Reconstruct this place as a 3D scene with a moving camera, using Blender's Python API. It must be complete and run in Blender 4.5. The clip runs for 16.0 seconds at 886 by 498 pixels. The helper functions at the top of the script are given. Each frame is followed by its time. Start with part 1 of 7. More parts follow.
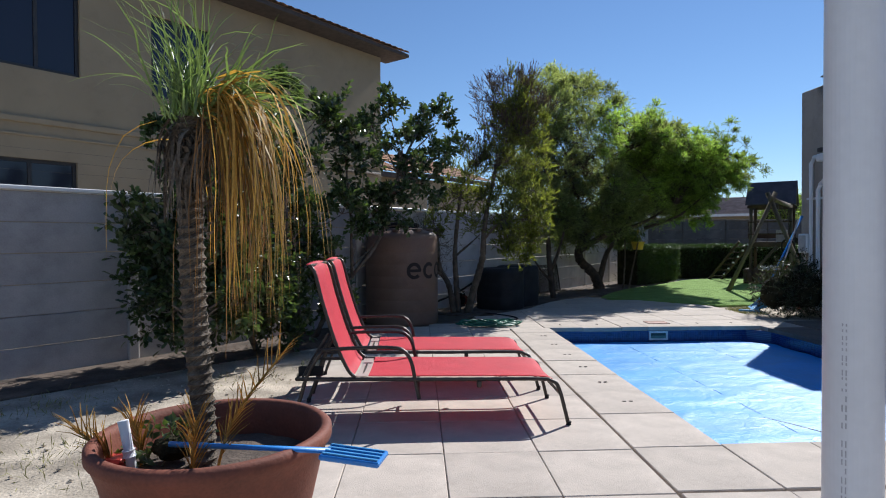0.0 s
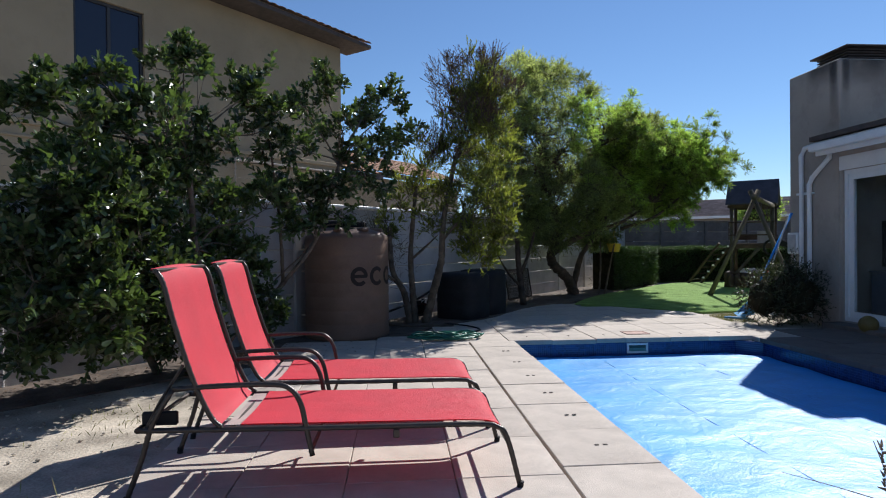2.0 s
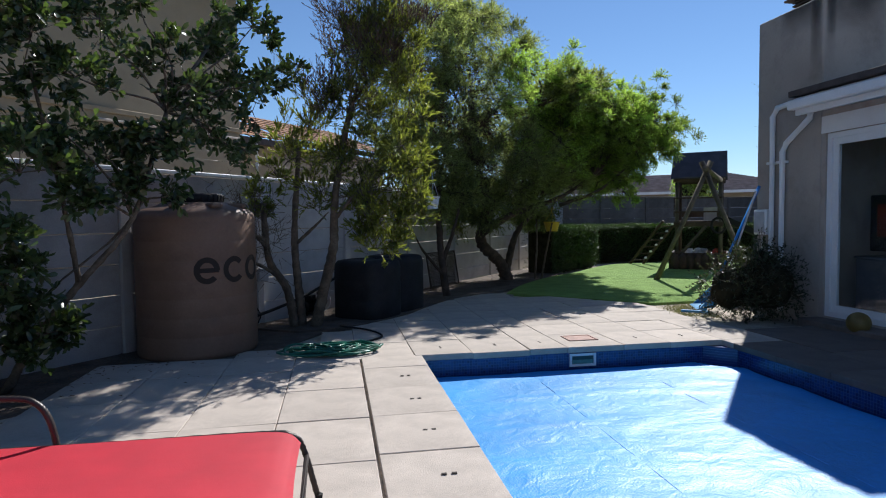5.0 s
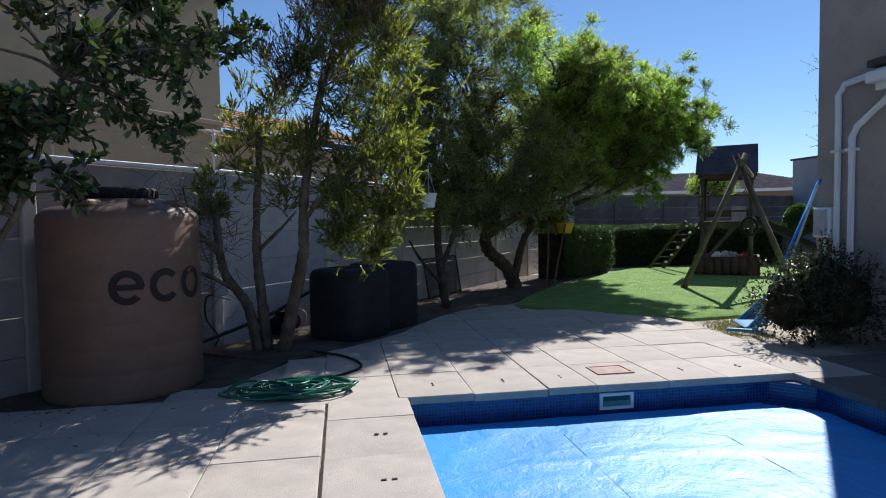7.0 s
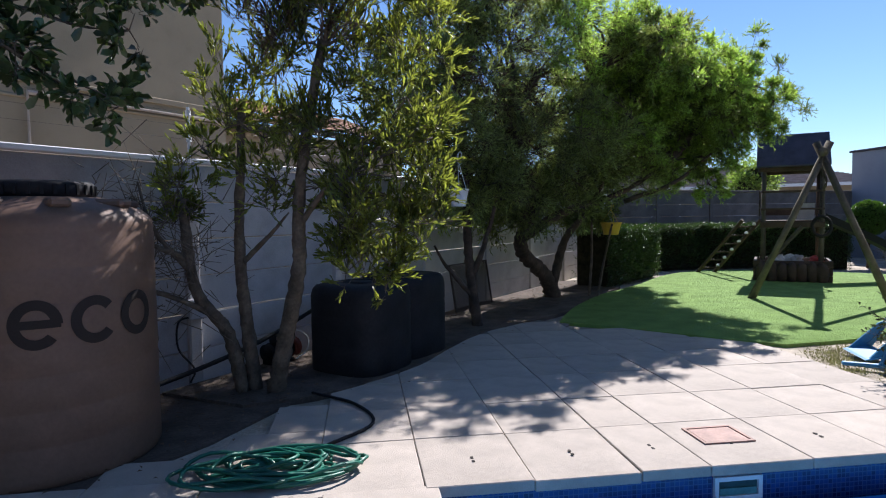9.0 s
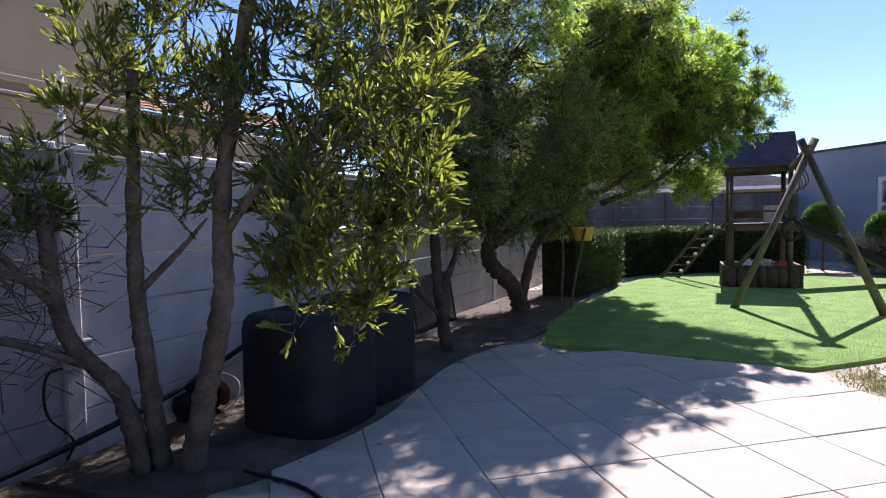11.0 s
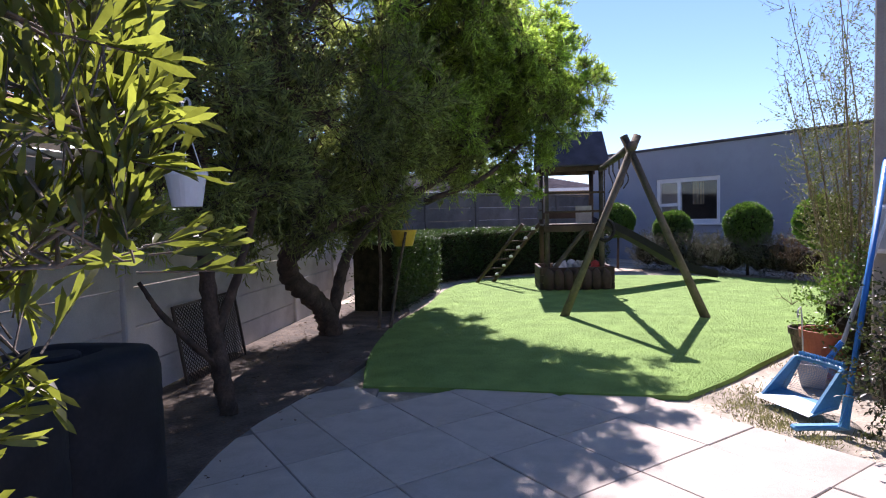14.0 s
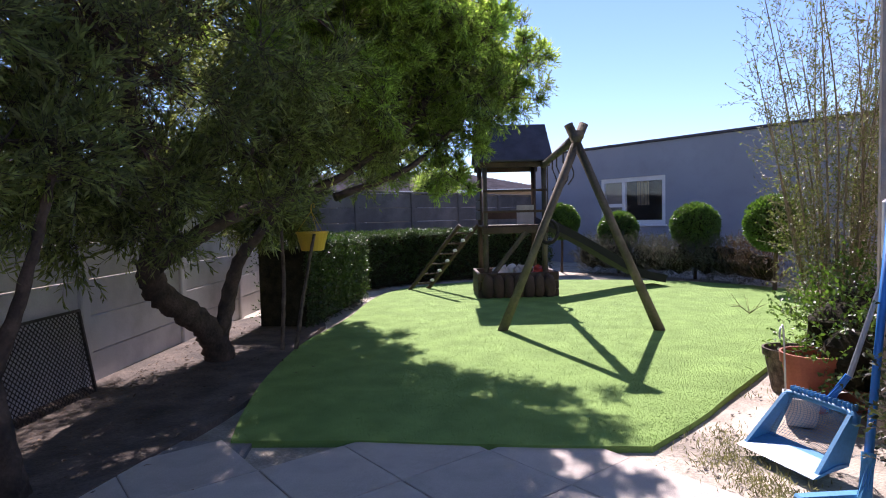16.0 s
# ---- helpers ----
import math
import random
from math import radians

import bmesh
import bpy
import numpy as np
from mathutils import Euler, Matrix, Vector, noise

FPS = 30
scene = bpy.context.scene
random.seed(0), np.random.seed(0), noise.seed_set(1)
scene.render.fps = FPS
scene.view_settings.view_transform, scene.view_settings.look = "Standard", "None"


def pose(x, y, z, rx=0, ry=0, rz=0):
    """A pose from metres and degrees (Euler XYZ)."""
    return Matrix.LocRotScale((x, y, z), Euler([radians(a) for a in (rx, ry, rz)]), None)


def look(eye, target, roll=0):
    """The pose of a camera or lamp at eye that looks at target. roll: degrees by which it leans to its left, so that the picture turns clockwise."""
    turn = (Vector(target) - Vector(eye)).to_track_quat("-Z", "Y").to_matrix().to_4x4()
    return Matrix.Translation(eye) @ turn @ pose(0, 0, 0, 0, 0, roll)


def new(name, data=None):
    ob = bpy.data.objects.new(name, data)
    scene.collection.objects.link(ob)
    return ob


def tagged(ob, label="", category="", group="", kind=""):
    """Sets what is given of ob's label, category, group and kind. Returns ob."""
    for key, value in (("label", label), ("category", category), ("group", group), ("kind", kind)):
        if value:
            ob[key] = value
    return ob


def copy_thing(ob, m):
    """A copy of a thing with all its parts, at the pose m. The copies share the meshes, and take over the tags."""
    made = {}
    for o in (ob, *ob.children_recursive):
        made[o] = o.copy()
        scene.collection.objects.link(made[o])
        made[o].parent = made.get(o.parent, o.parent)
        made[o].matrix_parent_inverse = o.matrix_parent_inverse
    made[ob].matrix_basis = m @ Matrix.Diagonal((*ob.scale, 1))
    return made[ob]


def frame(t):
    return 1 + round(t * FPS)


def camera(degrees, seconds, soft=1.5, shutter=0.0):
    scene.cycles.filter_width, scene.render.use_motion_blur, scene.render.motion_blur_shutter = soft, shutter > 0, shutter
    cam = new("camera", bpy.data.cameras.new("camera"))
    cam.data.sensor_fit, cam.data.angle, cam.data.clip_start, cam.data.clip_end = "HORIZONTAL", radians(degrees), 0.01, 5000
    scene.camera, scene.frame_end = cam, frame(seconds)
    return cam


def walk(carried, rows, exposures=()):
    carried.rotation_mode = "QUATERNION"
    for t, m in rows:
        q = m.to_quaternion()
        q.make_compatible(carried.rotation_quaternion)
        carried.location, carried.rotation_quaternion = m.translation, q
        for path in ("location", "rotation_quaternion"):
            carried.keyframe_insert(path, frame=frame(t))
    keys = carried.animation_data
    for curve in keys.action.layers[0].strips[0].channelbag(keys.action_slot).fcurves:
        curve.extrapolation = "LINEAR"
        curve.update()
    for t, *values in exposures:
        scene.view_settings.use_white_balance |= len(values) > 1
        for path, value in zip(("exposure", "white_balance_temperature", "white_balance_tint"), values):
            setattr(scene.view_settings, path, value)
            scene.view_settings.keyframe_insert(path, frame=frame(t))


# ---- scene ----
cam = camera(73.9, 16.0, soft=1.1)
PATH = [
    (0, (0.13, 0.069, 1.223), (0.211, 2.067, 1.19), -0.3),
    (0.5, (0.234, 0.32, 1.218), (0.315, 2.318, 1.19), -0.4),
    (1, (0.291, 0.57, 1.191), (0.385, 2.568, 1.168), -0.5),
    (1.5, (0.381, 0.801, 1.176), (0.504, 2.797, 1.158), -0.6),
    (2, (0.531, 1.103, 1.164), (0.684, 3.097, 1.148), -0.6),
    (2.5, (0.619, 1.4, 1.139), (0.802, 3.392, 1.114), -0.6),
    (3, (0.707, 1.684, 1.154), (0.944, 3.67, 1.115), -0.6),
    (3.5, (0.868, 1.941, 1.152), (1.15, 3.921, 1.101), -0.7),
    (4, (1.004, 2.249, 1.164), (1.322, 4.222, 1.095), -0.7),
    (4.5, (1.075, 2.598, 1.179), (1.415, 4.567, 1.09), -0.7),
    (5, (1.181, 2.918, 1.199), (1.536, 4.884, 1.101), -0.7),
    (5.2, (1.258, 3.042, 1.207), (1.611, 5.008, 1.105), -0.7),
    (7.3, (1.538, 4.302, 1.196), (1.866, 6.273, 1.102), -0.9),
    (7.5, (1.568, 4.431, 1.219), (1.873, 6.405, 1.117), -1.0),
    (8, (1.544, 4.746, 1.251), (1.836, 6.722, 1.144), -0.8),
    (8.5, (1.577, 5.087, 1.243), (1.853, 7.065, 1.139), -0.8),
    (8.7, (1.582, 5.211, 1.251), (1.853, 7.189, 1.143), -0.8),
    (10.8, (1.489, 6.433, 1.27), (1.901, 8.387, 1.171), -0.9),
    (11, (1.495, 6.534, 1.269), (1.976, 8.473, 1.173), -1.2),
    (11.5, (1.489, 6.743, 1.283), (2.124, 8.636, 1.18), -1.2),
    (12, (1.547, 7.01, 1.297), (2.286, 8.865, 1.191), -1.2),
    (12.5, (1.577, 7.306, 1.303), (2.415, 9.119, 1.195), -1.2),
    (13, (1.66, 7.535, 1.295), (2.594, 9.3, 1.189), -1.3),
    (13.5, (1.832, 7.774, 1.275), (2.843, 9.496, 1.167), -1.4),
    (14, (1.983, 7.979, 1.273), (3.073, 9.653, 1.167), -1.5),
    (14.5, (2.177, 8.134, 1.261), (3.349, 9.75, 1.154), -1.5),
    (15, (2.455, 8.299, 1.243), (3.665, 9.888, 1.138), -1.6),
    (15.5, (2.628, 8.482, 1.238), (3.851, 10.06, 1.133), -1.5),
    (16, (2.796, 8.688, 1.239), (4.033, 10.256, 1.135), -1.4),
]
EXPOSURES = ((0.0, 0.3, 6150, 11), (5.0, 0.3, 6150, 11), (8.5, 0.54, 6080, 14), (11.0, 1.03, 6250, 25), (13.0, 1.12, 6300, 28), (16.0, 1.12, 6350, 31))
walk(cam, [(t, look(eye, target, roll)) for t, eye, target, roll in PATH], EXPOSURES)

# ---- light ----
SUN_DIR = Vector((0.655, 0.756, 0.0)) * math.cos(radians(42)) + Vector((0, 0, math.sin(radians(42))))
world = bpy.data.worlds.new("sky")
scene.world = world
world.use_nodes = True
wn = world.node_tree
sky = wn.nodes.new("ShaderNodeTexSky")
sky.sky_type, sky.sun_disc = "NISHITA", False
sky.sun_elevation, sky.sun_rotation = radians(42), radians(41)
sky.altitude, sky.air_density, sky.dust_density, sky.ozone_density = 0, 1.0, 0.0, 6.0
wn.links.new(sky.outputs[0], wn.nodes["Background"].inputs[0])
wn.nodes["Background"].inputs[1].default_value = 0.085
lamp = bpy.data.lights.new("sun", "SUN")
lamp.energy, lamp.angle, lamp.color = 5.0, radians(0.55), (1.0, 0.965, 0.90)
sun = new("sun", lamp)
sun.matrix_world = look(SUN_DIR * 60, (0, 0, 0))


# ---- materials ----
def mat(name, base, rough=0.7, metal=0.0, var=0.15, scale=8.0, grain=80.0, bump=0.15, tint=None, island=0.0, objvar=0.0, spec=0.5, translucent=0.0, glow=None, stains=0.0):
    """Principled surface with stains (low noise), grain (fine noise), bump, and variation by piece."""
    m = bpy.data.materials.new(name)
    m.use_nodes = True
    nt = m.node_tree
    b = nt.nodes["Principled BSDF"]
    L = nt.links.new
    tc = nt.nodes.new("ShaderNodeTexCoord")
    n1 = nt.nodes.new("ShaderNodeTexNoise")
    n1.inputs["Scale"].default_value, n1.inputs["Detail"].default_value = scale, 5
    n2 = nt.nodes.new("ShaderNodeTexNoise")
    n2.inputs["Scale"].default_value, n2.inputs["Detail"].default_value = grain, 3
    L(tc.outputs["Object"], n1.inputs["Vector"])
    L(tc.outputs["Object"], n2.inputs["Vector"])
    dark = tuple(c * (1 - var * 1.6) for c in base)
    lite = tuple(min(1, c * (1 + var)) for c in (tint or base))
    r = nt.nodes.new("ShaderNodeValToRGB")
    r.color_ramp.elements[0].position, r.color_ramp.elements[1].position = 0.3, 0.7
    r.color_ramp.elements[0].color, r.color_ramp.elements[1].color = (*dark, 1), (*lite, 1)
    L(n1.outputs["Fac"], r.inputs[0])
    mx = nt.nodes.new("ShaderNodeMixRGB")
    mx.blend_type, mx.inputs[0].default_value = "MULTIPLY", 1.0
    g = nt.nodes.new("ShaderNodeMapRange")
    g.inputs["From Min"].default_value, g.inputs["From Max"].default_value = 0.25, 0.75
    g.inputs["To Min"].default_value, g.inputs["To Max"].default_value = 1 - var, 1 + var * 0.4
    L(n2.outputs["Fac"], g.inputs["Value"])
    L(r.outputs[0], mx.inputs[1])
    L(g.outputs[0], mx.inputs[2])
    out = mx.outputs[0]
    if stains:
        n3 = nt.nodes.new("ShaderNodeTexNoise")
        n3.inputs["Scale"].default_value, n3.inputs["Detail"].default_value, n3.inputs["Roughness"].default_value = 2.3, 8, 0.7
        L(tc.outputs["Object"], n3.inputs["Vector"])
        s = nt.nodes.new("ShaderNodeMapRange")
        s.inputs["From Min"].default_value, s.inputs["From Max"].default_value = 0.5, 0.7
        s.inputs["To Min"].default_value, s.inputs["To Max"].default_value = 1.0, 1.0 - stains
        L(n3.outputs["Fac"], s.inputs["Value"])
        m3 = nt.nodes.new("ShaderNodeMixRGB")
        m3.blend_type, m3.inputs[0].default_value = "MULTIPLY", 1.0
        L(out, m3.inputs[1])
        L(s.outputs[0], m3.inputs[2])
        out = m3.outputs[0]
    for amount, node, sock in ((island, "ShaderNodeNewGeometry", "Random Per Island"), (objvar, "ShaderNodeObjectInfo", "Random")):
        if amount:
            q = nt.nodes.new(node)
            w = nt.nodes.new("ShaderNodeMapRange")
            w.inputs["To Min"].default_value, w.inputs["To Max"].default_value = 1 - amount, 1 + amount
            L(q.outputs[sock], w.inputs["Value"])
            m2 = nt.nodes.new("ShaderNodeMixRGB")
            m2.blend_type, m2.inputs[0].default_value = "MULTIPLY", 1.0
            L(out, m2.inputs[1])
            L(w.outputs[0], m2.inputs[2])
            out = m2.outputs[0]
    L(out, b.inputs["Base Color"])
    b.inputs["Roughness"].default_value, b.inputs["Metallic"].default_value = rough, metal
    b.inputs["Specular IOR Level"].default_value = spec
    if bump:
        bp = nt.nodes.new("ShaderNodeBump")
        bp.inputs["Strength"].default_value, bp.inputs["Distance"].default_value = bump, 0.01
        L(n2.outputs["Fac"], bp.inputs["Height"])
        L(bp.outputs[0], b.inputs["Normal"])
    if translucent:
        t = nt.nodes.new("ShaderNodeBsdfTranslucent")
        if glow:
            m4 = nt.nodes.new("ShaderNodeMixRGB")
            m4.blend_type, m4.inputs[0].default_value, m4.inputs[2].default_value = "MULTIPLY", 1.0, (*glow, 1)
            L(out, m4.inputs[1])
            L(m4.outputs[0], t.inputs[0])
        else:
            L(out, t.inputs[0])
        mix = nt.nodes.new("ShaderNodeMixShader")
        mix.inputs[0].default_value = translucent
        L(b.outputs[0], mix.inputs[1])
        L(t.outputs[0], mix.inputs[2])
        L(mix.outputs[0], nt.nodes["Material Output"].inputs[0])
    return m


def node(m, kind):
    return [n for n in m.node_tree.nodes if n.bl_idname == kind]


PAVER = mat("concrete_paver", (0.52, 0.45, 0.385), 0.85, var=0.12, scale=5, grain=140, bump=0.25, objvar=0.07, stains=0.25)
# paver colour darkened for the shade beside the house
PATIO_SHADED = mat("shaded_patio_paver", (0.155, 0.125, 0.108), 0.8, var=0.2, scale=4, grain=120, bump=0.2, objvar=0.1, stains=0.3)
# concrete darkened mostly for tree shade, with some dirt stains
STRIP = mat("shaded_dirty_concrete", (0.24, 0.215, 0.20), 0.9, var=0.25, scale=3, grain=90, bump=0.4, stains=0.35)
SAND = mat("sandy_soil", (0.46, 0.39, 0.30), 0.95, var=0.3, scale=2.2, grain=60, bump=0.8, tint=(0.52, 0.45, 0.36), stains=0.4)
SOIL = mat("bare_soil", (0.12, 0.09, 0.07), 0.95, var=0.35, scale=4, grain=50, bump=0.8)
TURF = mat("artificial_turf", (0.205, 0.335, 0.085), 0.9, var=0.11, scale=3.5, grain=160, bump=0.9, spec=0.15, tint=(0.225, 0.355, 0.095))
TURF_BLADE = mat("turf_blade", (0.215, 0.355, 0.09), 0.6, var=0.15, bump=0, island=0.3, translucent=0.25)
DRYGRASS = mat("dry_grass", (0.28, 0.275, 0.11), 0.8, var=0.3, bump=0, island=0.35, translucent=0.3)
FENCE = mat("painted_precast_concrete", (0.42, 0.40, 0.40), 0.85, var=0.12, scale=1.5, grain=90, bump=0.35, objvar=0.06, stains=0.22)
FENCE_PALE = mat("white_painted_precast", (0.59, 0.57, 0.57), 0.85, var=0.1, scale=1.5, grain=90, bump=0.25, objvar=0.03, stains=0.2)
# back wall's grey-brown is darkened for the shade on this face
BACKWALL = mat("shaded_precast_concrete", (0.20, 0.18, 0.165), 0.9, var=0.2, scale=1.5, grain=80, bump=0.35, objvar=0.1, stains=0.3)
PLASTER_TAN = mat("tan_plaster", (0.31, 0.25, 0.17), 0.9, var=0.08, scale=0.8, grain=90, bump=0.2, stains=0.12)
PLASTER_BEIGE = mat("beige_plaster", (0.40, 0.345, 0.30), 0.9, var=0.1, scale=0.9, grain=90, bump=0.25, stains=0.25)
PLASTER_GREY = mat("grey_plaster", (0.29, 0.315, 0.375), 0.9, var=0.06, scale=0.7, grain=80, bump=0.2, stains=0.1)
SOOT = mat("soot_stain", (0.10, 0.09, 0.085), 0.95, var=0.3, scale=3, grain=60)
_n = SOOT.node_tree
_t, _x = _n.nodes.new("ShaderNodeBsdfTransparent"), _n.nodes.new("ShaderNodeMixShader")
_c, _q = _n.nodes.new("ShaderNodeTexCoord"), _n.nodes.new("ShaderNodeSeparateXYZ")
_n.links.new(_c.outputs["UV"], _q.inputs[0])


def _math(op, a, b):
    """One arithmetic node of the soot's cover; sockets or numbers."""
    k = _n.nodes.new("ShaderNodeMath")
    k.operation = op
    for i_, v_ in enumerate((a, b)):
        if isinstance(v_, (int, float)):
            k.inputs[i_].default_value = v_
        else:
            _n.links.new(v_, k.inputs[i_])
    return k.outputs[0]


# the stain thins out downwards and to both sides, broken by noise
_side = _math("MULTIPLY", _math("MULTIPLY", _q.outputs[0], 4.0), _math("SUBTRACT", 1.0, _q.outputs[0]))
_cover = _math("MULTIPLY", _math("MULTIPLY", _side, _math("POWER", _q.outputs[1], 1.3)), _math("MULTIPLY", node(SOOT, "ShaderNodeTexNoise")[0].outputs["Fac"], 1.5))
_n.links.new(_math("MINIMUM", _cover, 0.85), _x.inputs[0])
_n.links.new(_t.outputs[0], _x.inputs[1])
_n.links.new(_n.nodes["Principled BSDF"].outputs[0], _x.inputs[2])
_n.links.new(_x.outputs[0], _n.nodes["Material Output"].inputs[0])
ROOF_TILE = mat("clay_roof_tile", (0.36, 0.19, 0.10), 0.85, var=0.25, scale=3, grain=60, bump=0.3, island=0.25)
ROOF_PALE = mat("faded_roof_tile", (0.42, 0.33, 0.30), 0.85, var=0.2, scale=3, grain=60, bump=0.3)
ROOF_DARK = mat("dark_eave", (0.07, 0.055, 0.05), 0.8, var=0.2)
WHITE = mat("white_paint", (0.74, 0.74, 0.75), 0.45, var=0.05, scale=3, grain=60, bump=0.05)
PVC = mat("white_plastic_pipe", (0.72, 0.73, 0.75), 0.35, var=0.04, scale=3, grain=40, bump=0.03)
FRAME_DARK = mat("dark_window_frame", (0.03, 0.028, 0.03), 0.5, var=0.2)
# dimness of the rooms behind the glass is put into this grey
INTERIOR = mat("unlit_interior", (0.10, 0.10, 0.11), 0.9, var=0.1)
CURTAIN = mat("pale_curtain", (0.45, 0.45, 0.47), 0.9, var=0.1)
TAN_CLOTH = mat("tan_cloth", (0.42, 0.33, 0.22), 0.9, var=0.1)
POOL_IN = mat("pool_plaster", (0.05, 0.25, 0.55), 0.6, var=0.15)
SKIM_DARK = mat("shaded_skimmer_throat", (0.03, 0.09, 0.09), 0.6, var=0.2)
SKIM_FLAP = mat("teal_plastic", (0.12, 0.30, 0.28), 0.5, var=0.2)
RED = mat("red_sling_mesh", (0.66, 0.035, 0.06), 0.6, var=0.06, scale=6, grain=700, bump=0.35, translucent=0.22, glow=(1.0, 0.5, 0.5))
GREY_SLING = mat("grey_sling_strap", (0.40, 0.33, 0.30), 0.7, var=0.1, grain=300)
BRONZE = mat("dark_bronze_tube", (0.055, 0.045, 0.04), 0.4, metal=0.4, var=0.15, grain=120, bump=0.05)
TANK = mat("tan_plastic_tank", (0.18, 0.107, 0.073), 0.6, var=0.12, scale=2, grain=50, bump=0.1, stains=0.2)
BLACK_PLASTIC = mat("black_plastic", (0.018, 0.018, 0.021), 0.7, spec=0.3, var=0.3, scale=5, grain=50, bump=0.1)
LETTER = mat("dark_print", (0.022, 0.014, 0.011), 0.8, var=0.1)
HOSE_GREEN = mat("green_hose", (0.01, 0.13, 0.085), 0.4, var=0.15, bump=0.05)
TERRACOTTA = mat("terracotta", (0.20, 0.06, 0.034), 0.75, var=0.2, scale=4, grain=70, bump=0.2, stains=0.3)
BLUE_PLASTIC = mat("blue_plastic", (0.03, 0.22, 0.62), 0.4, var=0.12, scale=4, grain=60, bump=0.05)
BLUE_LIGHT = mat("faded_blue_plastic", (0.07, 0.30, 0.55), 0.5, var=0.15, scale=4, grain=60, bump=0.08)
NET = mat("blue_net", (0.08, 0.2, 0.36), 0.8, var=0.1, translucent=0.4)
ALU = mat("pale_metal_tube", (0.62, 0.63, 0.66), 0.35, metal=0.5, var=0.1)
POT_RED = mat("bright_terracotta", (0.38, 0.11, 0.055), 0.75, var=0.15, scale=4, grain=70, bump=0.15)
YELLOW = mat("yellow_plastic", (0.6, 0.40, 0.03), 0.5, var=0.1)
LOG = mat("weathered_pole", (0.135, 0.118, 0.095), 0.85, var=0.3, scale=4, grain=40, bump=0.4)
TIMBER = mat("dark_stained_timber", (0.075, 0.05, 0.036), 0.8, var=0.25, scale=4, grain=40, bump=0.3, objvar=0.15)
ROOF_SHEET = mat("grey_roof_sheet", (0.085, 0.085, 0.105), 0.95, spec=0.1, var=0.15, scale=4, grain=60, bump=0.1)
# slide colour lowered to carry the shade it lies in
SLIDE = mat("slide_in_shade", (0.025, 0.027, 0.036), 0.9, spec=0.15, var=0.1)
BARK = mat("bark", (0.15, 0.115, 0.085), 0.9, var=0.35, scale=9, grain=45, bump=0.9)
BARK_PALE = mat("pale_stem", (0.30, 0.25, 0.17), 0.85, var=0.25, scale=9, grain=45, bump=0.4)
BARK_DARK = mat("dark_bark", (0.10, 0.07, 0.05), 0.9, var=0.35, scale=9, grain=45, bump=0.9)
PALM_BARK = mat("fibrous_bark", (0.155, 0.125, 0.095), 0.95, var=0.4, scale=18, grain=70, bump=1.0)
LEAF_GLOSSY = mat("glossy_leaf", (0.052, 0.076, 0.032), 0.28, var=0.2, scale=1.2, bump=0, island=0.5, translucent=0.3, glow=(2.4, 2.5, 1.0), tint=(0.055, 0.085, 0.034))
LEAF_OLIVE = mat("olive_leaf", (0.085, 0.10, 0.032), 0.4, var=0.25, scale=1.0, bump=0, island=0.5, translucent=0.58, glow=(3.4, 3.5, 1.3), tint=(0.105, 0.115, 0.038))
LEAF_FINE = mat("fine_leaf", (0.095, 0.118, 0.045), 0.45, var=0.3, scale=0.5, bump=0, island=0.5, translucent=0.62, glow=(4.3, 5.0, 2.1), tint=(0.125, 0.155, 0.053))
# inner leaves lightened and greyed to carry the glare veiling the crown
LEAF_INNER = mat("hazed_fine_leaf", (0.125, 0.135, 0.078), 0.5, var=0.35, scale=0.6, bump=0, island=0.5, translucent=0.6, glow=(3.6, 4.0, 1.8), tint=(0.14, 0.15, 0.08))
LEAF_BROWN = mat("dry_brown_foliage", (0.11, 0.065, 0.035), 0.7, var=0.3, scale=1, bump=0, island=0.4, translucent=0.2)
LEAF_HEDGE = mat("hedge_leaf", (0.085, 0.16, 0.03), 0.4, var=0.2, scale=2, bump=0, island=0.4, translucent=0.25, glow=(2, 2.2, 1))
# base green taken close to black for the backlit hedges' shaded sides
LEAF_CLIPPED = mat("shaded_hedge_leaf", (0.032, 0.06, 0.015), 0.45, var=0.25, scale=2, bump=0, island=0.45, translucent=0.14, glow=(4, 4.4, 1.5))
# near-black filling that paints the self-shadow inside bushes and hedges
SHADE_CORE = mat("inner_shade_core", (0.035, 0.032, 0.018), 0.95, var=0.4, scale=9, grain=60, bump=1.0, spec=0.1)
LEAF_PALE = mat("pale_leaf", (0.13, 0.16, 0.05), 0.5, var=0.2, scale=2, bump=0, island=0.4, translucent=0.35, glow=(1.6, 1.7, 1.0))
LEAF_GREYGREEN = mat("grey_green_leaf", (0.11, 0.12, 0.075), 0.7, var=0.2, scale=2, bump=0, island=0.35, translucent=0.2)
STRAP = mat("green_strap_leaf", (0.16, 0.22, 0.08), 0.4, var=0.2, scale=3, bump=0, island=0.35, translucent=0.35, glow=(1.5, 1.6, 0.9))
STRAP_DRY = mat("dry_strap_leaf", (0.46, 0.29, 0.065), 0.6, var=0.25, scale=3, bump=0, island=0.55, translucent=0.4, glow=(1.3, 1.1, 0.7))
STRAP_BROWN = mat("withered_strap_leaf", (0.26, 0.14, 0.05), 0.7, var=0.3, scale=3, bump=0, island=0.5, translucent=0.3, glow=(1.3, 1.1, 0.7))
LITTER = mat("dry_leaf_litter", (0.15, 0.09, 0.05), 0.9, var=0.3, bump=0, island=0.4)
RED_PLASTIC = mat("red_plastic", (0.55, 0.05, 0.03), 0.5, var=0.1)
DULL_YELLOW = mat("dull_yellow_plastic", (0.17, 0.12, 0.03), 0.6, var=0.2)
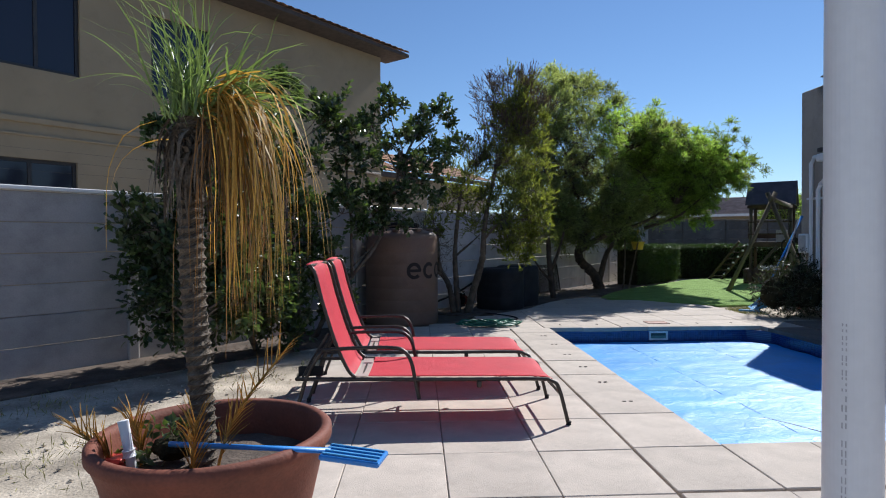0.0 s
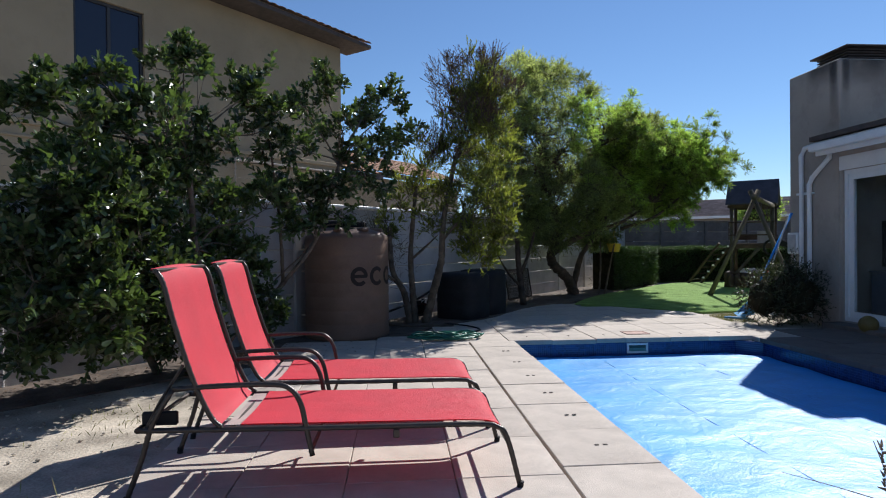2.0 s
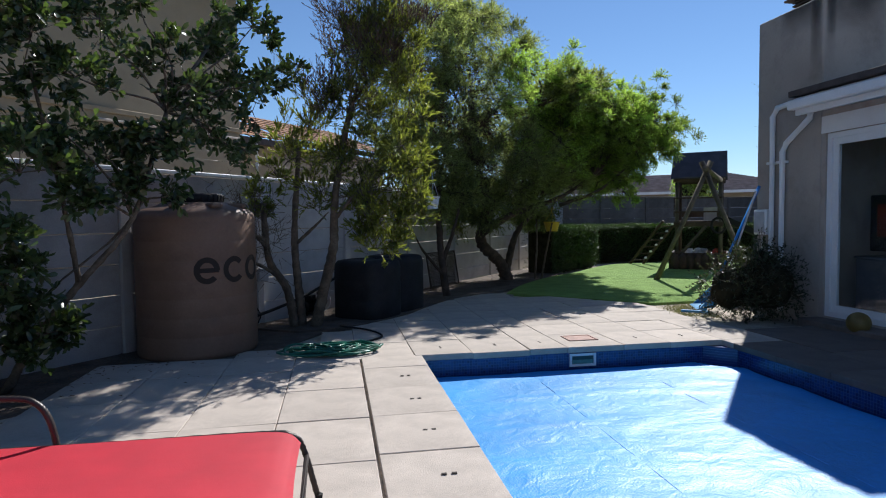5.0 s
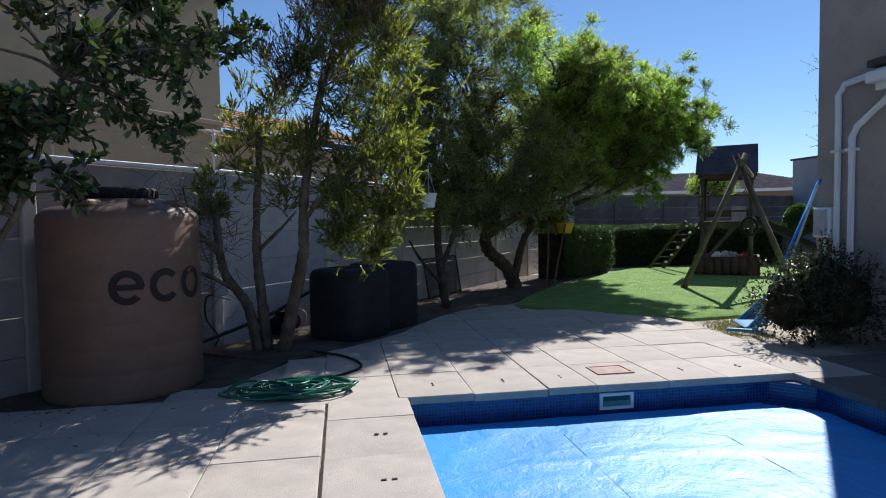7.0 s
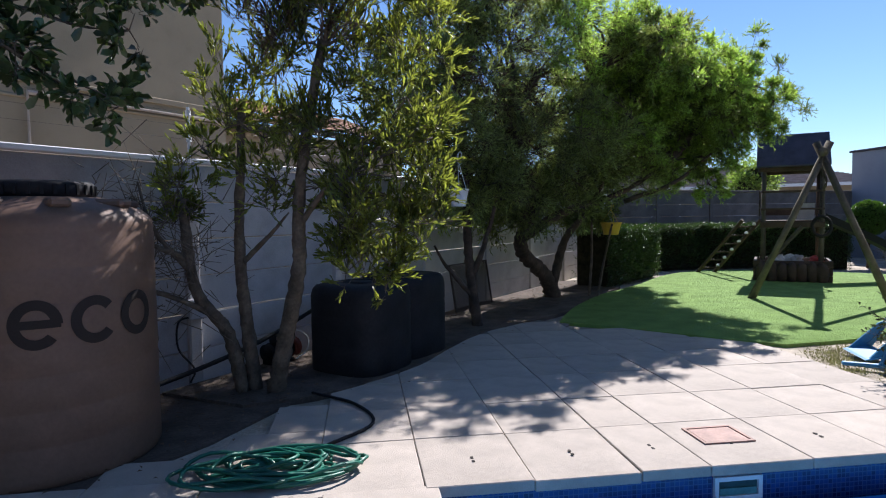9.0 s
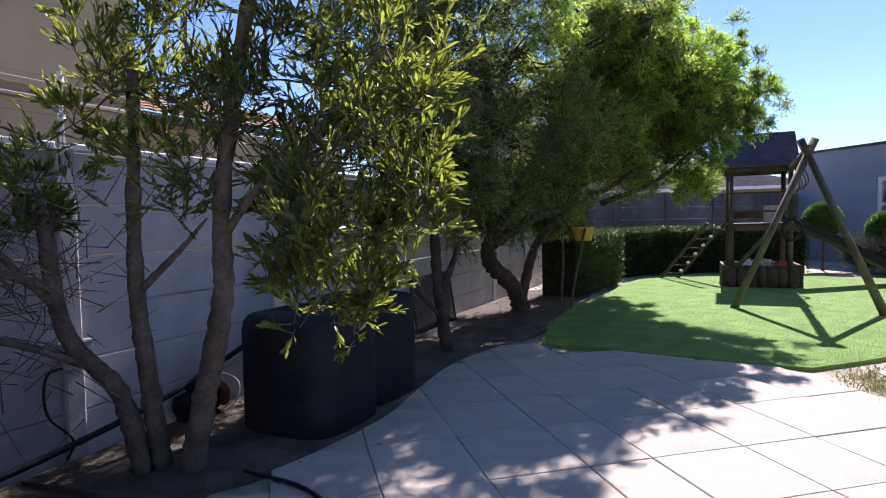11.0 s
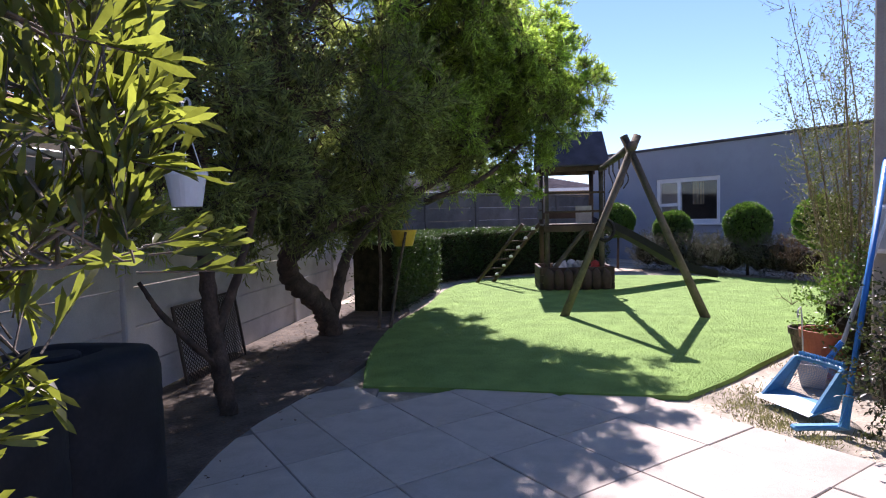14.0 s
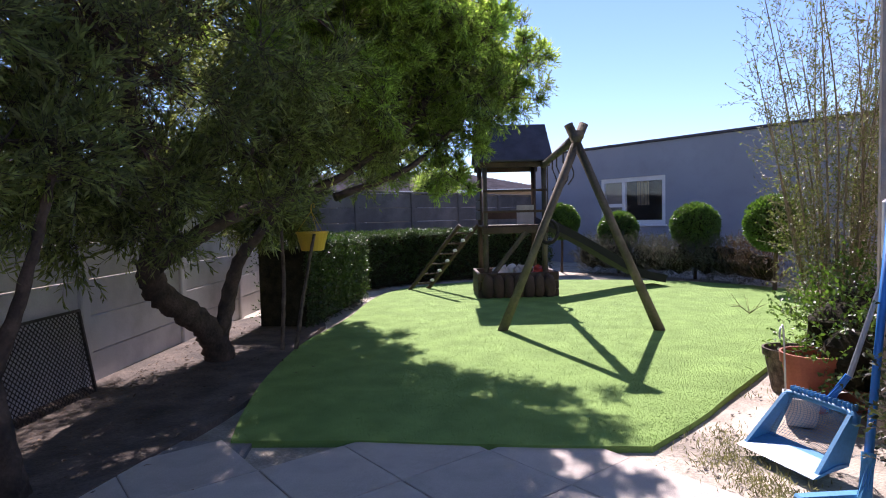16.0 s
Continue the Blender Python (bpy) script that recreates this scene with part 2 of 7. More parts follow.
RED_DULL = mat("dull_red_casting", (0.16, 0.03, 0.02), 0.6, var=0.2)
RED_SCREEN = mat("dark_red_screen", (0.10, 0.008, 0.006), 0.25, var=0.3, scale=3, bump=0)
# leaf green darkened for the house shadow over the bush
LEAF_DARK = mat("shaded_bush_leaf", (0.028, 0.042, 0.018), 0.4, var=0.3, scale=2, bump=0, island=0.5, translucent=0.25, glow=(2.4, 2.2, 1))
BLACK_SCREEN = mat("black_screen", (0.012, 0.012, 0.014), 0.2, var=0.1, bump=0)
DRAIN = mat("pink_plastic_lid", (0.42, 0.25, 0.20), 0.7, var=0.2, stains=0.3)

GLASS = bpy.data.materials.new("window_glass")
GLASS.use_nodes = True
_b = GLASS.node_tree.nodes["Principled BSDF"]
_b.inputs["Base Color"].default_value, _b.inputs["Roughness"].default_value = (0.9, 0.95, 1, 1), 0.02
_b.inputs["Transmission Weight"].default_value, _b.inputs["IOR"].default_value = 1.0, 1.45
GLASS_DARK = bpy.data.materials.new("tinted_glass")
GLASS_DARK.use_nodes = True
_b = GLASS_DARK.node_tree.nodes["Principled BSDF"]
_b.inputs["Base Color"].default_value, _b.inputs["Roughness"].default_value = (0.012, 0.014, 0.03, 1), 0.08


def cover_material():
    """Blue bubble cover: fine bubble bump, long soft wrinkles, satin shine."""
    m = mat("blue_bubble_cover", (0.05, 0.33, 0.76), 0.47, var=0.1, scale=1.5, grain=30, bump=0, spec=0.5)
    nt = m.node_tree
    b = nt.nodes["Principled BSDF"]
    tc = nt.nodes.new("ShaderNodeTexCoord")
    v = nt.nodes.new("ShaderNodeTexVoronoi")
    v.inputs["Scale"].default_value = 85
    w = nt.nodes.new("ShaderNodeTexNoise")
    w.inputs["Scale"].default_value, w.inputs["Detail"].default_value, w.inputs["Distortion"].default_value = 1.5, 4, 1.2
    w2 = nt.nodes.new("ShaderNodeTexNoise")
    w2.inputs["Scale"].default_value, w2.inputs["Detail"].default_value, w2.inputs["Distortion"].default_value = 6, 4, 1.4
    b1, b2, b3 = (nt.nodes.new("ShaderNodeBump") for _ in range(3))
    b1.inputs["Strength"].default_value, b1.inputs["Distance"].default_value = 0.5, 0.03
    b2.inputs["Strength"].default_value, b2.inputs["Distance"].default_value = 0.45, 0.018
    b3.inputs["Strength"].default_value, b3.inputs["Distance"].default_value = 0.3, 0.004
    b3.invert = True
    mp = nt.nodes.new("ShaderNodeMapping")
    mp.inputs["Scale"].default_value = (0.7, 1.3, 1)
    L = nt.links.new
    L(tc.outputs["Object"], mp.inputs[0])
    L(mp.outputs[0], w.inputs["Vector"])
    L(tc.outputs["Object"], w2.inputs["Vector"])
    L(tc.outputs["Object"], v.inputs["Vector"])
    L(w.outputs["Fac"], b1.inputs["Height"])
    L(w2.outputs["Fac"], b2.inputs["Height"])
    L(v.outputs["Distance"], b3.inputs["Height"])
    L(b1.outputs[0], b2.inputs["Normal"])
    L(b2.outputs[0], b3.inputs["Normal"])
    L(b3.outputs[0], b.inputs["Normal"])
    return m


COVER = cover_material()


def mosaic_material():
    """Small blue glass mosaic in mixed blues with pale joints."""
    m = mat("blue_mosaic", (0.012, 0.05, 0.22), 0.25, var=0.2, scale=4, grain=60, bump=0)
    nt = m.node_tree
    b = nt.nodes["Principled BSDF"]
    tc = nt.nodes.new("ShaderNodeTexCoord")
    cx = nt.nodes.new("ShaderNodeSeparateXYZ")
    ad = nt.nodes.new("ShaderNodeMath")
    cm = nt.nodes.new("ShaderNodeCombineXYZ")
    br = nt.nodes.new("ShaderNodeTexBrick")
    br.offset = 0.0
    br.inputs["Color1"].default_value, br.inputs["Color2"].default_value, br.inputs["Mortar"].default_value = (0.005, 0.018, 0.10, 1), (0.012, 0.055, 0.24, 1), (0.06, 0.10, 0.24, 1)
    br.inputs["Scale"].default_value, br.inputs["Brick Width"].default_value, br.inputs["Row Height"].default_value, br.inputs["Mortar Size"].default_value = 1.0, 0.025, 0.025, 0.0022
    L = nt.links.new
    L(tc.outputs["Object"], cx.inputs[0])
    L(cx.outputs[0], ad.inputs[0])
    L(cx.outputs[1], ad.inputs[1])
    L(ad.outputs[0], cm.inputs[0])
    L(cx.outputs[2], cm.inputs[1])
    L(cm.outputs[0], br.inputs["Vector"])
    L(br.outputs["Color"], b.inputs["Base Color"])
    return m


MOSAIC = mosaic_material()


# ---- building blocks ----
def mesh_of(name, bm, material, smooth=False):
    me = bpy.data.meshes.new(name)
    bmesh.ops.recalc_face_normals(bm, faces=bm.faces)
    bm.to_mesh(me)
    bm.free()
    for m in (material if isinstance(material, (list, tuple)) else [material]):
        me.materials.append(m)
    if smooth:
        me.polygons.foreach_set("use_smooth", [True] * len(me.polygons))
    return me


def part(name, bm, material, parent=None, label="", smooth=False):
    ob = new(name, mesh_of(name, bm, material, smooth))
    ob.parent = parent
    return tagged(ob, label)


def thing(name, label, category, group="", m=None, kind=""):
    ob = tagged(new(name), label, category, group, kind)
    if m is not None:
        ob.matrix_basis = m
    return ob


def solid(name, bm, material, label, category, kind="", smooth=False, group=""):
    return tagged(part(name, bm, material, None, "", smooth), label, category, group, kind)


def add_box(bm, x0, y0, z0, x1, y1, z1, bevel=0.0, m=None, mat_index=0):
    vs = [bm.verts.new(p) for p in ((x0, y0, z0), (x1, y0, z0), (x1, y1, z0), (x0, y1, z0), (x0, y0, z1), (x1, y0, z1), (x1, y1, z1), (x0, y1, z1))]
    fs = [bm.faces.new([vs[i] for i in f]) for f in ((3, 2, 1, 0), (4, 5, 6, 7), (0, 1, 5, 4), (1, 2, 6, 5), (2, 3, 7, 6), (3, 0, 4, 7))]
    for f in fs:
        f.material_index = mat_index
    if bevel:
        es = list({e for f in fs for e in f.edges})
        r = bmesh.ops.bevel(bm, geom=es, offset=bevel, segments=1, affect="EDGES", profile=0.5)
        vs = list({v for f in r["faces"] for v in f.verts} | {v for v in vs if v.is_valid})
    if m is not None:
        for v in vs:
            if v.is_valid:
                v.co = m @ v.co
    return bm


def box(x0, y0, z0, x1, y1, z1, bevel=0.0, m=None):
    return add_box(bmesh.new(), x0, y0, z0, x1, y1, z1, bevel, m)


def catmull(pts, n=6):
    """A smooth line through points; returns more points."""
    P = [Vector(p) for p in pts]
    P = [P[0] * 2 - P[1]] + P + [P[-1] * 2 - P[-2]]
    out = []
    for i in range(1, len(P) - 2):
        a, b, c, d = P[i - 1:i + 3]
        for k in range(n):
            t = k / n
            out.append(0.5 * (2 * b + (c - a) * t + (2 * a - 5 * b + 4 * c - d) * t * t + (3 * b - a - 3 * c + d) * t ** 3))
    out.append(P[-2])
    return out


def add_tube(bm, pts, r0, r1=None, sides=8, wob=0.0, rng=random, caps=True):
    r1 = r0 if r1 is None else r1
    pts = [Vector(p) for p in pts]
    n = len(pts)
    rings, ref = [], Vector((0.31, 0.17, 0.93))
    for i, p in enumerate(pts):
        t = (pts[min(i + 1, n - 1)] - pts[max(i - 1, 0)]).normalized()
        if abs(t.dot(ref)) > 0.95:
            ref = Vector((0.9, 0.3, 0.1))
        u = t.cross(ref).normalized()
        w = t.cross(u)
        ref = w.cross(t) if abs(w.cross(t).length) > 0.1 else ref
        r = r0 + (r1 - r0) * i / max(1, n - 1)
        ring = []
        for k in range(sides):
            a = 2 * math.pi * k / sides
            rr = r * (1 + wob * (rng.random() - 0.5))
            ring.append(bm.verts.new(p + (u * math.cos(a) + w * math.sin(a)) * rr))
        rings.append(ring)
    for a, b in zip(rings, rings[1:]):
        for k in range(sides):
            bm.faces.new((a[k], a[(k + 1) % sides], b[(k + 1) % sides], b[k]))
    if caps and sides > 2:
        bm.faces.new(rings[0][::-1])
        bm.faces.new(rings[-1])
    return bm


def tube(pts, r0, r1=None, sides=8, wob=0.0, smooth_n=0):
    return add_tube(bmesh.new(), catmull(pts, smooth_n) if smooth_n else pts, r0, r1, sides, wob)


def lathe(profile, sides=32, closed=False):
    """Turned shape from (radius, height) points."""
    bm = bmesh.new()
    rings = []
    for r, z in profile:
        if r < 1e-4:
            rings.append([bm.verts.new((0, 0, z))])
        else:
            rings.append([bm.verts.new((r * math.cos(2 * math.pi * k / sides), r * math.sin(2 * math.pi * k / sides), z)) for k in range(sides)])
    for a, b in zip(rings, rings[1:]):
        for k in range(sides):
            k2 = (k + 1) % sides
            if len(a) == 1 and len(b) > 1:
                bm.faces.new((a[0], b[k], b[k2]))
            elif len(b) == 1 and len(a) > 1:
                bm.faces.new((a[k], a[k2], b[0]))
            elif len(a) > 1:
                bm.faces.new((a[k], a[k2], b[k2], b[k]))
    return bm


def raw_mesh(name, verts, quads, material, smooth=False):
    """Fast mesh of quads from arrays."""
    me = bpy.data.meshes.new(name)
    nv, nf = len(verts), len(quads)
    me.vertices.add(nv)
    me.vertices.foreach_set("co", np.asarray(verts, np.float32).ravel())
    k = quads.shape[1]
    me.loops.add(nf * k)
    me.loops.foreach_set("vertex_index", quads.ravel().astype(np.int32))
    me.polygons.add(nf)
    me.polygons.foreach_set("loop_start", np.arange(0, nf * k, k, dtype=np.int32))
    me.update(calc_edges=True)
    me.materials.append(material)
    if smooth:
        me.polygons.foreach_set("use_smooth", [True] * nf)
    return me


def unit(a):
    return a / np.maximum(np.linalg.norm(a, axis=-1, keepdims=True), 1e-9)


def leaf_arrays(pos, axis, normal, length, width, folded=True):
    """Leaves as folded blades: six corners, two quads each."""
    n = len(pos)
    side = unit(np.cross(axis, normal))
    nrm = unit(np.cross(side, axis))
    l, w = length[:, None], width[:, None]
    if not folded:
        v = np.stack([pos, pos + axis * l * 0.5 + side * w * 0.5, pos + axis * l, pos + axis * l * 0.5 - side * w * 0.5], 1)
        return v.reshape(-1, 3), np.arange(n * 4).reshape(n, 4)
    base, tip = pos, pos + axis * l - nrm * l * 0.12
    r1 = pos + axis * l * 0.55 + side * w * 0.5 + nrm * w * 0.22
    l1 = pos + axis * l * 0.55 - side * w * 0.5 + nrm * w * 0.22
    mid = pos + axis * l * 0.5
    v = np.stack([base, r1, tip, l1, mid], 1).reshape(-1, 3)
    i = np.arange(n)[:, None] * 5
    q = np.concatenate([i + np.array([[0, 1, 2, 4]]), i + np.array([[0, 4, 2, 3]])], 0)
    return v, q


def foliage(rng, clumps, density, twig, per_twig, leaf_l, leaf_w, spread=0.9, up=0.35, sun_bias=0.0, folded=True, droop=0.0, shell=0.55):
    """Twigs that grow out of clumps (x, y, z, rx, ry, rz), with leaves set along them. Returns leaf and twig arrays."""
    starts, dirs = [], []
    for x, y, z, rx, ry, rz in clumps:
        n = max(8, int(density * (rx * ry * rz) ** (2 / 3)))
        d = unit(rng.normal(size=(n, 3)))
        rad = shell + (1 - shell) * rng.random((n, 1)) ** 0.6
        rad *= 0.75 + 0.5 * rng.random((n, 1))
        starts.append(np.array([[x, y, z]]) + d * rad * np.array([[rx, ry, rz]]) * 0.85)
        dirs.append(unit(d * spread + rng.normal(size=(n, 3)) * 0.55 + np.array([[0, 0, up]])))
    s, d = np.concatenate(starts), np.concatenate(dirs)
    L = twig * (0.6 + 0.8 * rng.random((len(s), 1)))
    ends = s + d * L + np.array([[0, 0, -1]]) * L * droop
    t = (np.arange(per_twig)[None, :, None] + rng.random((len(s), per_twig, 1)) * 0.6) / per_twig
    p = s[:, None] * (1 - t) + ends[:, None] * t
    ax = unit(d[:, None] * (0.55 + 0.5 * t) + rng.normal(size=p.shape) * 0.6 + np.array([0, 0, -droop * 0.8]))
    nm = unit(rng.normal(size=p.shape) * 0.7 + np.array([0.1, 0.1, 0.8]))
    p, ax, nm = p.reshape(-1, 3), ax.reshape(-1, 3), nm.reshape(-1, 3)
    n = len(p)
    v, q = leaf_arrays(p, ax, nm, leaf_l * (0.6 + 0.7 * rng.random(n)), leaf_w * (0.7 + 0.6 * rng.random(n)), folded)
    return v, q, s, ends


def twig_mesh(name, starts, ends, r, material):
    """Thin three-sided stems."""
    a = unit(ends - starts)
    u = unit(np.cross(a, np.array([[0.3, 0.2, 0.9]])))
    w = np.cross(a, u)
    v = []
    for k in range(3):
        c, s_ = math.cos(k * 2.094), math.sin(k * 2.094)
        v.append(starts + (u * c + w * s_) * r)
        v.append(ends + (u * c + w * s_) * r * 0.4)
    v = np.stack(v, 1).reshape(-1, 3)
    i = np.arange(len(starts))[:, None] * 6
    q = np.concatenate([i + np.array([[0, 2, 3, 1]]), i + np.array([[2, 4, 5, 3]]), i + np.array([[4, 0, 1, 5]])], 0)
    return raw_mesh(name, v, q, material)


def crown(tree, rng, clumps, material, twig_mat, density, twig, per_twig, leaf_l, leaf_w, twig_r=0.003, name="crown", label="", **kw):
    v, q, s, e = foliage(rng, clumps, density, twig, per_twig, leaf_l, leaf_w, **kw)
    ob = new(name, raw_mesh(name, v, q, material))
    ob.parent = tree
    tagged(ob, label)
    tw = new("twig_spray", twig_mesh("twig_spray", s, e, twig_r, twig_mat))
    tw.parent = tree
    return ob


def leaf_round(pos, axis, normal, length, width):
    """Blunt-tipped leaves folded along the midrib: seven corners, three quads each."""
    n = len(pos)
    side = unit(np.cross(axis, normal))
    nrm = unit(np.cross(side, axis))
    l, w = length[:, None], width[:, None]
    lift = nrm * w * 0.2
    v = np.stack([pos, pos + axis * l * 0.38 + side * w * 0.38 + lift, pos + axis * l * 0.78 + side * w * 0.46 + lift, pos + axis * l - nrm * l * 0.06,
                  pos + axis * l * 0.78 - side * w * 0.46 + lift, pos + axis * l * 0.38 - side * w * 0.38 + lift, pos + axis * l * 0.6], 1).reshape(-1, 3)
    i = np.arange(n)[:, None] * 7
    return v, np.concatenate([i + np.array([[0, 1, 2, 6]]), i + np.array([[6, 2, 3, 4]]), i + np.array([[0, 6, 4, 5]])], 0)


def tuft_points(rng, clumps, n, small, reach):
    """Breaks clumps (x, y, z, r) into tufts of their own size with gaps between; also the branchlets that carry them."""
    tufts, a, b = [], [], []
    for x, y, z, r in clumps:
        for k in range(n):
            d = unit(rng.normal(size=3)) * r * reach * rng.uniform(0.35, 1.0)
            c = np.array([x, y, z]) + d
            tufts.append((*c, r * rng.uniform(*small), *unit(d + np.array([0, 0, 1e-3]))))
            a.append((x, y, z))
            b.append(c)
    return tufts, np.array(a), np.array(b)


def spray_crown(tree, rng, clumps, material, twig_mat, n, twigs, per, leaf_l, leaf_w, small=(0.45, 0.8), reach=1.0, up=0.3, align=0.6, droop=0.0, out=0.5, start=0.2, round_leaf=True, twig_r=0.002, branch_r=0.005, name="crown", label=""):
    """Leaf sprays: tufts at the ends of branchlets, twigs that fan out of each tuft, leaves along the twigs."""
    tufts, a, b = tuft_points(rng, clumps, n, small, reach)
    T = np.array(tufts)
    c, r, o = np.repeat(T[:, :3], twigs, 0), np.repeat(T[:, 3:4], twigs, 0), np.repeat(T[:, 4:], twigs, 0)
    d = unit(rng.normal(size=c.shape) * 0.6 + o * out + np.array([[0, 0, up]]))
    s = c + rng.normal(size=c.shape) * r * 0.16
    ln = r * rng.uniform(0.65, 1.35, (len(c), 1))
    e = s + d * ln - np.array([[0, 0, 1.0]]) * ln * droop
    t = start + (1 - start) * (np.arange(per)[None, :, None] + rng.random((len(s), per, 1)) * 0.7) / per
    p = s[:, None] * (1 - t) + e[:, None] * t - np.array([0, 0, 1.0]) * (t * t * ln[:, None] * droop * 0.5)
    ax = unit(unit(e - s)[:, None] * align + rng.normal(size=p.shape) * (1 - align) * 0.75 + np.array([0, 0, 0.1 - droop * 0.4]))
    nm = unit(rng.normal(size=p.shape) * 0.8 + np.array([0.1, 0.1, 0.7]))
    p, ax, nm = p.reshape(-1, 3), ax.reshape(-1, 3), nm.reshape(-1, 3)
    k = len(p)
    ll, lw = leaf_l * rng.uniform(0.6, 1.3, k), leaf_w * rng.uniform(0.7, 1.3, k)
    v, q = leaf_round(p, ax, nm, ll, lw) if round_leaf else leaf_arrays(p, ax, nm, ll, lw, False)
    ob = new(name, raw_mesh(name, v, q, material))
    ob.parent = tree
    tagged(ob, label)
    for nm_, s_, e_, rad in (("twig_spray", s, e, twig_r), ("branchlet", a, b, branch_r)):
        tw = new(nm_, twig_mesh(nm_, s_, e_, rad, twig_mat))
        tw.parent = tree
        tagged(tw, kind="stuff")
    return ob


def limbs(tree, rng, base, targets, r0, material, name="limb", bend=0.25, tip=0.008):
    """Curved tapering limbs from a base point to each clump."""
    for tx, ty, tz in targets:
        b, t = Vector(base), Vector((tx, ty, tz))
        L = (t - b).length
        m1 = b.lerp(t, 0.35) + Vector((rng.normal() * bend * L * 0.3, rng.normal() * bend * L * 0.3, abs(rng.normal()) * bend * L * 0.3))
        m2 = b.lerp(t, 0.7) + Vector((rng.normal() * bend * L * 0.2, rng.normal() * bend * L * 0.2, rng.normal() * bend * L * 0.15))
        part(name, tube([b, m1, m2, t], r0, tip, 7, 0.2, 5), material, tree, smooth=True)


# ---- setting ----
POOL = (1.88, 3.45, 4.90, 8.08)
D2 = Vector((0.636, 0.772, 0))      # line of the boundary wall and the neighbour's house
N2 = Vector((0.772, -0.636, 0))     # its side towards the garden
F0 = Vector((0.20, 10.05, 0))


def wall_frame(origin, u):
    """Local frame: x along the wall, y into it, z up."""
    u = Vector((u[0], u[1], 0)).normalized()
    back = Vector((-u.y, u.x, 0))
    m = Matrix.Identity(4)
    for i in range(3):
        m[i][0], m[i][1], m[i][2], m[i][3] = u[i], back[i], (0, 0, 1)[i], (*origin, 0)[i] if len(origin) == 2 else origin[i]
    return m


def add_wall(bm, length, z0, z1, th, openings=()):
    xs = sorted({0, length, *[o[0] for o in openings], *[o[1] for o in openings]})
    zs = sorted({z0, z1, *[o[2] for o in openings], *[o[3] for o in openings]})
    for a, b in zip(xs, xs[1:]):
        run = None
        for c, d in zip(zs, zs[1:]):
            hole = any(o[0] < (a + b) / 2 < o[1] and o[2] < (c + d) / 2 < o[3] for o in openings)
            if hole:
                if run:
                    add_box(bm, a, 0, run[0], b, th, run[1])
                run = None
            else:
                run = (run[0] if run else c, d)
        if run:
            add_box(bm, a, 0, run[0], b, th, run[1])
    bmesh.ops.remove_doubles(bm, verts=bm.verts, dist=1e-4)
    return bm


def frame_bars(bm, x0, x1, z0, z1, w, y0, y1):
    """A rectangular frame of four bars, butted."""
    add_box(bm, x0, y0, z0, x0 + w, y1, z1)
    add_box(bm, x1 - w, y0, z0, x1, y1, z1)
    add_box(bm, x0 + w, y0, z0, x1 - w, y1, z0 + w)
    add_box(bm, x0 + w, y0, z1 - w, x1 - w, y1, z1)
    return bm


def window(name, m, x0, x1, z0, z1, frame_mat, glass, bars=(), w=0.055, label="", sill=True, cross=()):
    win = thing(name, label, "window", m=m, kind="structure")
    part("window_frame", frame_bars(bmesh.new(), x0, x1, z0, z1, w, 0.03, 0.11), frame_mat, win)
    for b in bars:
        part("mullion", box(b - w * 0.45, 0.035, z0 + w, b + w * 0.45, 0.105, z1 - w), frame_mat, win)
    for a, b, z in cross:
        part("transom", box(a, 0.035, z - w * 0.4, b, 0.105, z + w * 0.4), frame_mat, win)
    xs = [x0 + w, *bars, x1 - w]
    for a, b in zip(xs, xs[1:]):
        p = part("pane", box(a, 0.065, z0 + w, b, 0.071, z1 - w), glass, win)
        p.visible_shadow = glass is not GLASS
    if sill:
        part("window_sill", box(x0 - 0.05, -0.05, z0 - 0.05, x1 + 0.05, 0.03, z0 - 0.002, 0.008), frame_mat, win)
    return win


# ground: one sheet to the horizon, open where the pool is
def ground_sheet():
    px0, py0, px1, py1 = POOL[0] - 0.05, POOL[1] - 0.05, POOL[2] + 0.05, POOL[3] + 0.05
    bm = bmesh.new()
    rng = np.random.default_rng(5)
    fine_x = [-600, -60, -14, *np.linspace(-8, px0, 30), px1, *np.linspace(px1 + 0.4, 18, 34), 30, 80, 600]
    fine_y = [-600, -60, -12, *np.linspace(-3, py0, 22), py1, *np.linspace(py1 + 0.4, 22, 36), 40, 90, 600]
    grid = [[bm.verts.new((x, y, -0.03 + 0.012 * noise.noise((x * 1.3, y * 1.3, 0)) * (1 if -8 < x < 18 and -3 < y < 22 else 0))) for y in fine_y] for x in fine_x]
    for i in range(len(fine_x) - 1):
        for j in range(len(fine_y) - 1):
            if px0 <= (fine_x[i] + fine_x[i + 1]) / 2 <= px1 and py0 <= (fine_y[j] + fine_y[j + 1]) / 2 <= py1:
                continue
            bm.faces.new((grid[i][j], grid[i + 1][j], grid[i + 1][j + 1], grid[i][j + 1]))
    return solid("ground", bm, SAND, "pale sandy soil with scattered stains", "ground", "structure")


ground_sheet()


def polygon_slab(name, pts, z0, z1, material, label, category):
    bm = bmesh.new()
    top = [bm.verts.new((x, y, z1)) for x, y in pts]
    bot = [bm.verts.new((x, y, z0)) for x, y in pts]
    bm.faces.new(top)
    n = len(pts)
    for i in range(n):
        bm.faces.new((bot[i], bot[(i + 1) % n], top[(i + 1) % n], top[i]))
    return solid(name, bm, material, label, category, "structure")


